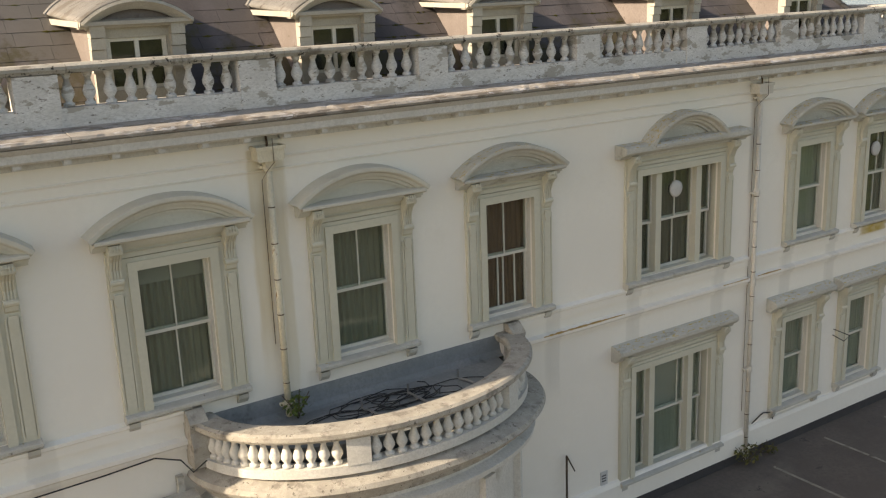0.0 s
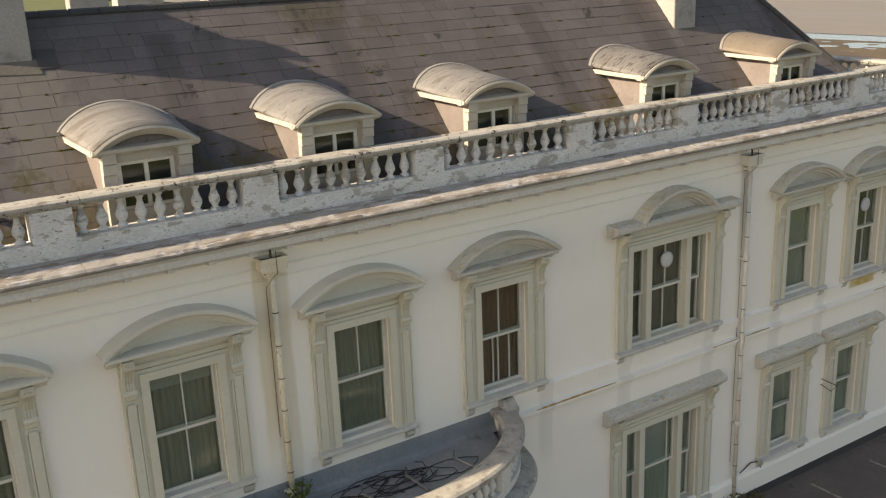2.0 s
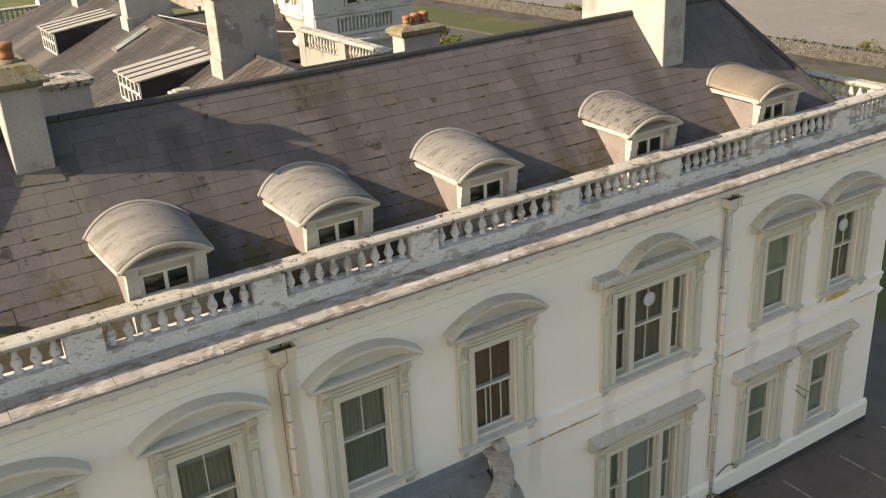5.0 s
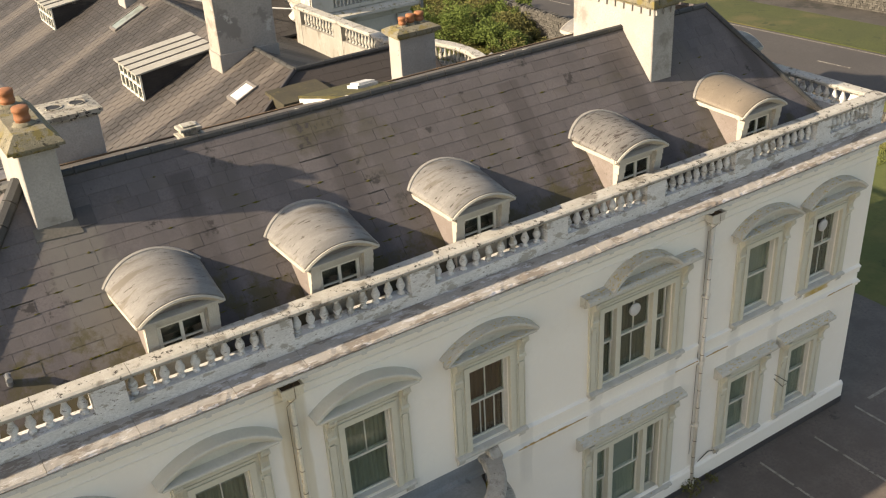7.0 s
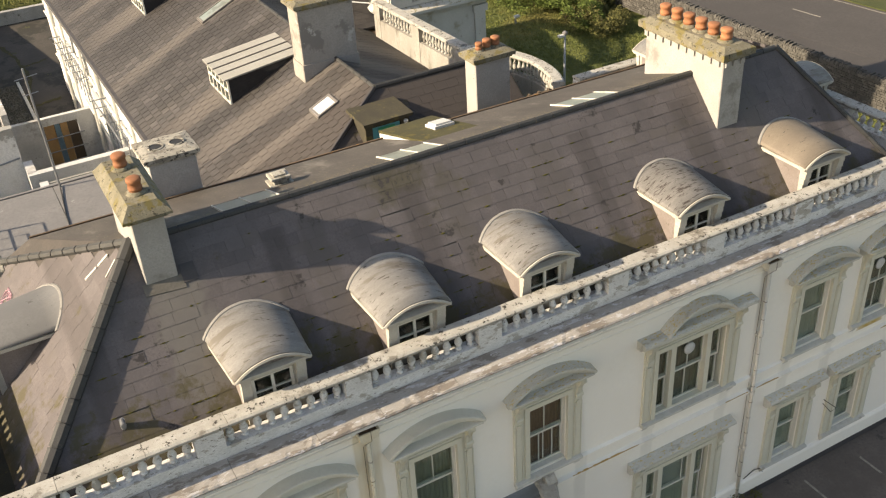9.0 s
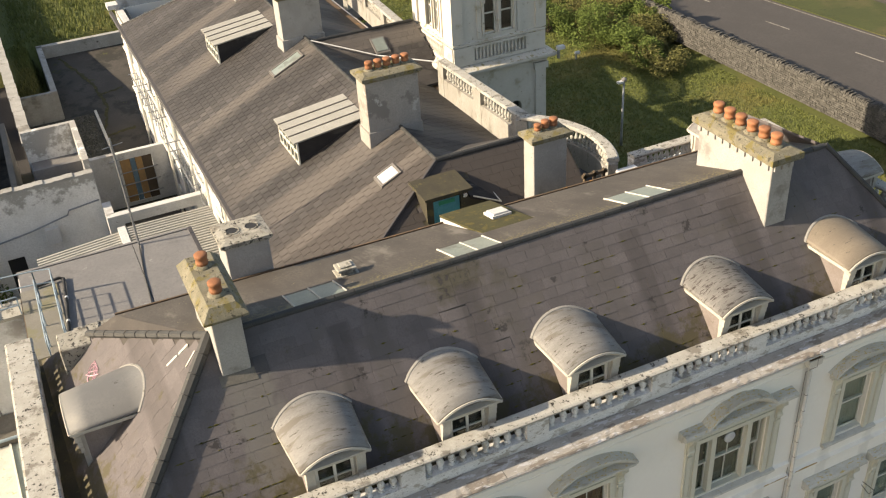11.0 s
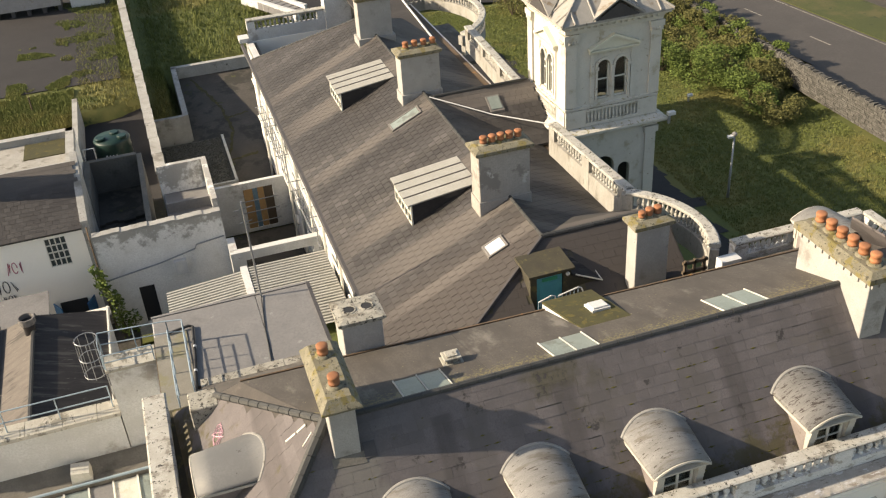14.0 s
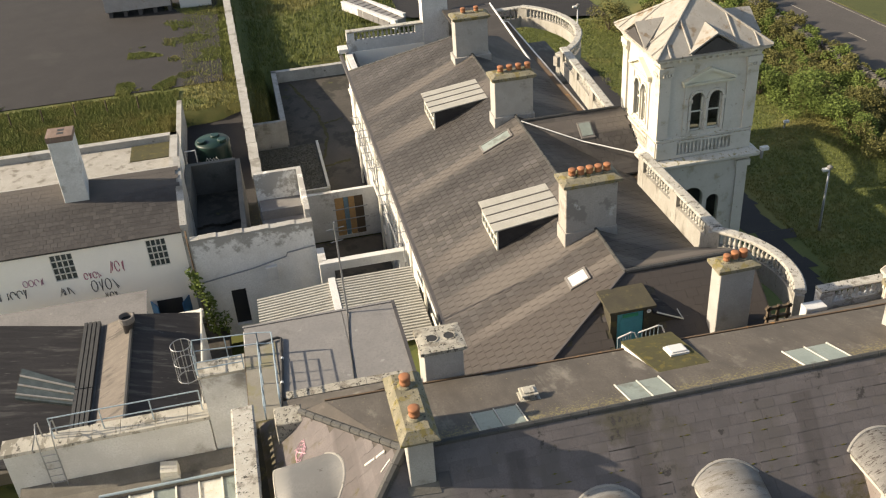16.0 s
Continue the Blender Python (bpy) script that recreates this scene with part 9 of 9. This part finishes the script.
lathe(bm, [(1.0, 2.6), (1.04, 2.75), (1.0, 3.0), (1.04, 3.2), (1.0, 3.45), (1.04, 3.65), (1.0, 3.9), (1.04, 4.1), (0.98, 4.2), (0.3, 4.3)], 24, (-8.1, 40.3, 0))
part("body", bm, "tank", tank, smooth=True)
for x, y in ((-8.7, 40.0), (-7.9, 40.6), (-7.5, 39.9)):
    bm = bmesh.new()
    lathe(bm, [(0.27, 4.15), (0.29, 4.36), (0.24, 4.4)], 12, (x, y, 0))
    part("lid", bm, "tank", tank)
bm = bmesh.new()
tube(bm, [(-8.6 + 0.09 * k, 39.1 + 0.006 * (k - 5) ** 2, 3.4 + 0.2 * (k % 2)) for k in range(9)], 0.03, 4)
part("scrawl", bm, "white", tank)
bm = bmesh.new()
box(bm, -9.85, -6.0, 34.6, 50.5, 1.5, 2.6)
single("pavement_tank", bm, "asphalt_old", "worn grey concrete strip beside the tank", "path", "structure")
tk = thing("gate_frame", (-9.2, 39.2, 2.6), "white tubular frame beside the tank", "gate")
for x in (-9.7, -9.1):
    bm = bmesh.new()
    tube(bm, [(x, 39.2, 2.6), (x, 39.2, 4.2)], 0.04, 6)
    part("post", bm, "white", tk)
for z in (3.3, 4.2):
    bm = bmesh.new()
    tube(bm, [(-9.7, 39.2, z), (-9.1, 39.2, z)], 0.035, 6)
    part("bar", bm, "white", tk)
bm = bmesh.new()
for i in range(12):
    for j in range(8):
        x0, y0 = -60 + 4.4 * i, 51.5 + 5 * j
        prism(bm, [(x0, y0, 3.42), (x0 + 4.4, y0, 3.42), (x0 + 4.4, y0 + 5, 3.42), (x0, y0 + 5, 3.42)], (0, 0, 0.03))
single("pavement_upper", bm, "asphalt_old", "empty dark asphalt yard with weedy edges", "car park", "structure")
ct = thing("portable_cabin", (-13.5, 69.5, 3.45), "low pale grey cabin on blocks", "cabin")
bm = bmesh.new()
box(bm, -16.2, -10.9, 68.6, 71.0, 3.95, 6.2)
part("body", bm, "red", ct)
bm = bmesh.new()
for k in range(5):
    box(bm, -16.0 + 1.2 * k, -15.7 + 1.2 * k, 68.7, 70.9, 3.45, 3.95)
part("block", bm, "tar", ct)
bm = bmesh.new()
box(bm, -10.2, -7.6, 69.0, 71.0, 3.45, 5.6)
single("white_cabin", bm, "white", "plain white cabin beside the boundary wall", "cabin")

# pipes on the wing's west wall
for k, y in enumerate((15.8, 19.0, 22.2, 25.2, 28.6, 32.0, 36.6, 39.8)):
    wp = thing("soil_pipe", (0.6, y, 0.3), "white soil pipe with branches on the wing wall", "drainpipe", "pipes on the wing wall")
    bm = bmesh.new()
    tube(bm, [(0.55, y, -0.4), (0.55, y, 7.2)], 0.06, 8)
    part("pipe", bm, "frame", wp)
    for z in (3.2, 5.6):
        bm = bmesh.new()
        tube(bm, [(0.5, y, z), (0.45, y + 1.3, z + 0.25)], 0.045, 6)
        part("branch", bm, "frame", wp)

sb = thing("garden_stair", (5, 63.5, 2.4), "white stone stair balustrade on the grass bank", "stair")
for p, q in (((3.2, 67.0), (6.7, 60.4)), ((5.0, 67.0), (7.6, 61.8))):
    bm = bmesh.new()
    oriented(p, q, [(-0.1, 2.2), (0.1, 2.2), (0.1, 2.85), (0.15, 2.88), (0.15, 2.98), (-0.15, 2.98), (-0.15, 2.88), (-0.1, 2.85)], bm)
    part("side_wall", bm, "wall_old_dimmed", sb, "white parapet of the stair")
for k in range(9):
    f = k / 9
    x, y = 4.1 + 3.0 * f, 67.0 - 6.0 * f
    bm = bmesh.new()
    oriented((x - 0.75, y - 0.4), (x + 0.75, y + 0.4), [(-0.34, 2.2), (0.34, 2.2), (0.34, 2.9 - 0.03 * k), (-0.34, 2.9 - 0.03 * k)], bm)
    part("step", bm, "flat", sb)

# ---- garden ----


def lamp_post(x, y, z0, h, label):
    lp = thing("street_lamp", (x, y, z0), label, "lamp post")
    bm = bmesh.new()
    lathe(bm, [(0.09, z0), (0.07, z0 + 0.5), (0.05, z0 + h)], 10, (x, y, 0))
    part("pole", bm, "iron", lp, smooth=True)
    bm = bmesh.new()
    lathe(bm, [(0.06, z0 + h), (0.14, z0 + h + 0.08), (0.15, z0 + h + 0.2), (0.04, z0 + h + 0.28)], 12, (x, y, 0))
    part("lantern", bm, "flat", lp)
    bm = bmesh.new()
    box(bm, x - 0.42, x - 0.08, y - 0.11, y + 0.11, z0 + h - 0.02, z0 + h + 0.1)
    part("floodlight", bm, "white", lp)


lamp_post(24.9, 27.7, -1.1, 3.9, "grey lamp post with a small floodlight on the lawn")
lamp_post(20.7, 57.0, -0.9, 4.2, "thin grey lamp post behind the tower")
for x, y, z in ((16.33, 20.6, 8.75), (29.7, 40.2, -0.8)):
    fl = thing("floodlight", (x, y, z), "small pale floodlight in the garden", "floodlight")
    bm = bmesh.new()
    box(bm, x - 0.08, x + 0.28, y - 0.1, y + 0.1, z + 0.1, z + 0.25)
    part("head", bm, "white", fl)
    bm = bmesh.new()
    box(bm, x - 0.05, x + 0.05, y - 0.05, y + 0.05, z - 0.3, z + 0.1)
    part("bracket", bm, "iron", fl)


def shrub(x, y, r, h, mat, label, n=700, seed=1):
    """A bush: stems and a crown of many small leaves in uneven clumps."""
    rng = random.Random(seed)
    z0 = lift(x, y)
    s = thing("shrub", (x, y, z0), label, "shrub")
    bm = bmesh.new()
    for k in range(6):
        a = k * 1.05
        tube(bm, [(x, y, z0 - 0.1), (x + 0.4 * r * math.cos(a), y + 0.4 * r * math.sin(a), z0 + h * 0.6)], 0.04, 4)
    part("stem", bm, "twig", s)
    bm = bmesh.new()
    clumps = int(9 + r * 5)
    for k in range(clumps):
        a, q = rng.uniform(0, 6.28), math.sqrt(rng.random()) * r
        zz = z0 + h * (0.3 + 0.6 * (1 - (q / r) ** 2) * rng.uniform(0.6, 1.1))
        leaf_clump(bm, (x + q * math.cos(a), y + q * math.sin(a), zz), r * rng.uniform(0.24, 0.42), n * 4 // clumps, rng, 0.075, 0.85)
    part("crown", bm, mat, s)


rng = random.Random(30)
shrub(33.2, 43.0, 2.3, 2.8, "leaf", "large bright green rounded shrub", 2600, 1)
shrub(31.2, 46.5, 1.9, 2.3, "leaf", "bright green shrub by the lawn", 1800, 2)
shrub(35.6, 40.3, 2.0, 2.0, "leaf_dry", "olive-brown scrubby shrub beside the boundary wall", 1900, 3)
spots = [(36.3, 43.5), (36.0, 47.0), (33.6, 49.0), (36.4, 51.0), (30.6, 51.0), (33.2, 53.0), (29.0, 54.5), (36.0, 55.5), (31.4, 57.0), (34.4, 59.0), (27.5, 58.5), (29.5, 62.0), (36.5, 62.0), (32.6, 65.0), (25.8, 63.0), (36.0, 68.0)]
for k, (x, y) in enumerate(spots):
    shrub(x, y, rng.uniform(1.5, 2.3), rng.uniform(1.6, 2.6), "leaf" if k % 3 == 0 else "leaf_dry", "dense olive-green scrub by the road" if k % 3 else "green scrub by the road", 1300, 40 + k)
for k in range(30):
    f = k / 29
    x, y = 33.0 + 3.4 * rng.random() - 3.0 * f * rng.random(), 36.5 + 30 * f
    shrub(x, y, rng.uniform(1.2, 2.0), rng.uniform(1.3, 2.3), "leaf" if k % 2 else "leaf_dry", "green scrub crowding the roadside bank" if k % 2 else "olive scrub crowding the roadside bank", 900, 120 + k)
for k in range(22):
    y = 41.5 + 1.5 * k
    shrub(37.6 - 0.9 + rng.uniform(-0.5, 0.3), y, rng.uniform(1.2, 1.7), rng.uniform(2.0, 2.9), "leaf" if k % 4 == 1 else "leaf_dry", "olive scrub hiding the boundary wall" if k % 4 != 1 else "green scrub hiding the boundary wall", 900, 220 + k)
for k in range(20):
    y = 42.0 + 1.6 * k
    shrub(37.75 + rng.uniform(-0.2, 0.35), y, rng.uniform(1.1, 1.5), rng.uniform(2.5, 3.1), "leaf" if k % 3 == 0 else "leaf_dry", "olive scrub growing over the boundary wall" if k % 3 else "green scrub growing over the boundary wall", 900, 320 + k)
for k in range(12):
    y = 30 + 5 * k
    shrub(road_x(y) + 14.2 + rng.uniform(-0.3, 0.8), y, rng.uniform(1.2, 2.0), rng.uniform(1.0, 1.9), "leaf" if k % 3 else "leaf_dry", "green scrub growing beyond the sea wall", 700, 160 + k)
shrub(18.5, 54.0, 1.2, 1.2, "leaf", "clipped dark green hedge clump", 800, 90)


bm = bmesh.new()
rng = random.Random(61)
for k in range(24):
    y0 = 9.5 + k
    x1 = 22.3 + rng.uniform(-0.5, 0.5) + (0.8 if y0 > 24 else 0)
    v = [bm.verts.new((x, y, lift(x, y) + 0.02)) for x, y in ((11.3, y0), (x1, y0), (x1 + rng.uniform(-0.3, 0.3), y0 + 1), (11.3, y0 + 1))]
    bm.faces.new(v)
for k in range(46):
    y0 = 33.5 + k
    x0, x1 = (13.5, 21.3 + rng.uniform(-0.4, 0.4)) if y0 < 57 else (14.0, 15.5) if y0 < 66 else (8.0, 27.0)
    v = [bm.verts.new((x, y, lift(x, y) + 0.03)) for x, y in ((x0, y0), (x1, y0), (x1 + rng.uniform(-0.2, 0.2), y0 + 1), (x0, y0 + 1))]
    bm.faces.new(v)
single("pavement_garden", bm, "asphalt_old", "dark worn path round the tower", "path", "structure")
bm = bmesh.new()
slab(bm, [(-2.86, 2.7, plane_z(2.7) + 0.04), (-2.06, 2.66, plane_z(2.66) + 0.04), (-2.06, 2.86, plane_z(2.86) + 0.04), (-2.86, 2.86, plane_z(2.86) + 0.04)], 0.02)
part("apron", bm, "dark_render", roof, "dark lead apron at the chimney foot")
bm = bmesh.new()
slab(bm, [(-2.08, 2.72, plane_z(2.72) + 0.05), (-1.78, 2.72, plane_z(2.72) + 0.05), (-1.78, 2.98, plane_z(2.98) + 0.05), (-2.08, 2.98, plane_z(2.98) + 0.05)], 0.01)
part("tar_patch", bm, "tar", roof, "black patch beside the chimney")
bm = bmesh.new()
tube(bm, [(-4.05, 1.2, plane_z(1.2) - 0.05), (-4.05, 1.15, plane_z(1.2) + 0.22)], 0.055, 10)
tube(bm, [(-4.05, 1.2, plane_z(1.2) + 0.18), (-4.05, 0.98, plane_z(1.2) + 0.2)], 0.05, 10)
single("vent_pipe", bm, "iron", "short bent grey pipe standing out of the slates", "pipe")
bm = bmesh.new()
tube(bm, [(-5.35 + 0.16 * math.cos(k * 0.8 + 0.4 * math.sin(k)), 6.7 - 0.008 * k + 0.2 * math.sin(k * 1.15), 9.79 + 0.16 * math.cos(k * 0.8 + 0.4 * math.sin(k))) for k in range(44)], 0.009, 4)
single("graffiti", bm, "scrawl_pink", "small pink scrawl on the slate slope", "graffiti")
for p, q, w in (((-3.76, 4.09), (-3.5, 4.02), 0.03), ((-3.46, 4.0), (-3.23, 3.95), 0.035), ((-3.42, 3.46), (-3.15, 3.57), 0.022), ((-3.05, 3.9), (-2.9, 3.75), 0.04)):
    on_west = lambda x, y: WR.z + 0.015 - (WN.x * (x - WR.x) + WN.y * (y - WR.y)) / WN.z
    bm = bmesh.new()
    slab(bm, [(p[0], p[1] - w, on_west(p[0], p[1] - w) + 0.03), (q[0], q[1] - w, on_west(q[0], q[1] - w) + 0.03), (q[0], q[1] + w, on_west(q[0], q[1] + w) + 0.03), (p[0], p[1] + w, on_west(p[0], p[1] + w) + 0.03)], 0.03)
    part("mortar_fillet", bm, "sill", roof_west, "streak of white mortar on the slates")


def tufts(name, area, count, tall, seed, mat="grass", z_least=-9.0):
    rng = random.Random(seed)
    verts, faces = [], []
    for _ in range(count):
        x, y = rng.uniform(area[0], area[1]), rng.uniform(area[2], area[3])
        if 9 < y < 33.5 and 11 < x < 22.6 + (0.8 if y > 24 else 0):
            continue
        if (33.5 <= y < 57.5 and 13.5 < x < 21.1) or (y >= 66 and 8 < x < 27):
            continue
        if z_least > 0 and noise.noise(Vector((x * 0.45, y * 0.45, seed))) < 0.12:
            continue
        z = max(lift(x, y) - 0.03, z_least)
        for _ in range(3):
            a, h, w = rng.uniform(0, 6.28), tall * rng.uniform(0.5, 1.3), rng.uniform(0.014, 0.034)
            dx, dy = math.cos(a), math.sin(a)
            b = rng.uniform(0.1, 0.5) * h
            i = len(verts)
            ox, oy = x + rng.uniform(-0.1, 0.1), y + rng.uniform(-0.1, 0.1)
            verts += [(ox - dy * w, oy + dx * w, z), (ox + dy * w, oy - dx * w, z), (ox + dx * b, oy + dy * b, z + h)]
            faces.append((i, i + 1, i + 2))
    me = bpy.data.meshes.new(name)
    me.from_pydata(verts, [], faces)
    me.materials.append(M[mat])
    ob = new(name, me)
    tagged(ob, "long unmown yellow-green grass", "grass", kind="stuff")


tufts("lawn_grass", (16.5, 37.2, 10, 66), 90000, 0.12, 1)
tufts("bank_grass", (-24, -10.3, 36.2, 50.8), 52000, 0.26, 2)
for area, cnt in (((-11.5, -6.2, 51, 72), 5200), ((-14.5, -10.5, 51, 53.5), 1500), ((-60, -11, 50.2, 52), 6000), ((-14, -10.6, 58, 60.5), 900), ((-13, -10.5, 63.5, 65), 700)):
    tufts("yard_weeds", area, cnt * 2, 0.12, int(cnt), z_least=3.44)
tufts("bank_grass", (-6.0, 13, 55, 85), 16000, 0.35, 3)
tufts("bank_grass", (-5.9, -3.9, 45.7, 55), 2500, 0.35, 4)
tufts("bank_grass", (-10, -6.4, 47, 72), 2600, 0.25, 5)

RACK_Z = 5.25
# pipe frame along the wing's west wall
rack = thing("pipe_rack", (-0.2, 26, 5.0), "galvanised pipes on brackets along the wing wall", "pipework")
for y0, y1, z in ((31.2, 38.2, RACK_Z), (23.4, 29.4, RACK_Z)):
    for x, dz in ((0.5, 0.0), (0.2, 0.0), (0.5, -0.9)):
        bm = bmesh.new()
        tube(bm, [(x, y0, z + dz), (x, y1, z + dz)], 0.03, 6)
        part("rail", bm, "iron", rack)
    k = 0
    while y0 + 0.3 + 0.95 * k < y1:
        y = y0 + 0.3 + 0.95 * k
        bm = bmesh.new()
        tube(bm, [(0.76, y, z + 0.01), (0.05, y, z + 0.01)], 0.024, 6)
        tube(bm, [(0.5, y, z), (0.5, y, z - 1.6)], 0.024, 6)
        part("bracket", bm, "iron", rack)
        k += 1

# wire fence along the bank
for k in range(6):
    x, y = -12.8 - 2.03 * k, 48.4 + 0.1 * (k % 3)
    fp = thing("fence_post", (x, y, 3.35), "thin weathered post of the wire fence on the bank", "fence post", "fence posts on the bank")
    bm = bmesh.new()
    lathe(bm, [(0.05, 3.3), (0.045, 4.35), (0.02, 4.38)], 6, (x, y, 0))
    part("post", bm, "twig", fp)
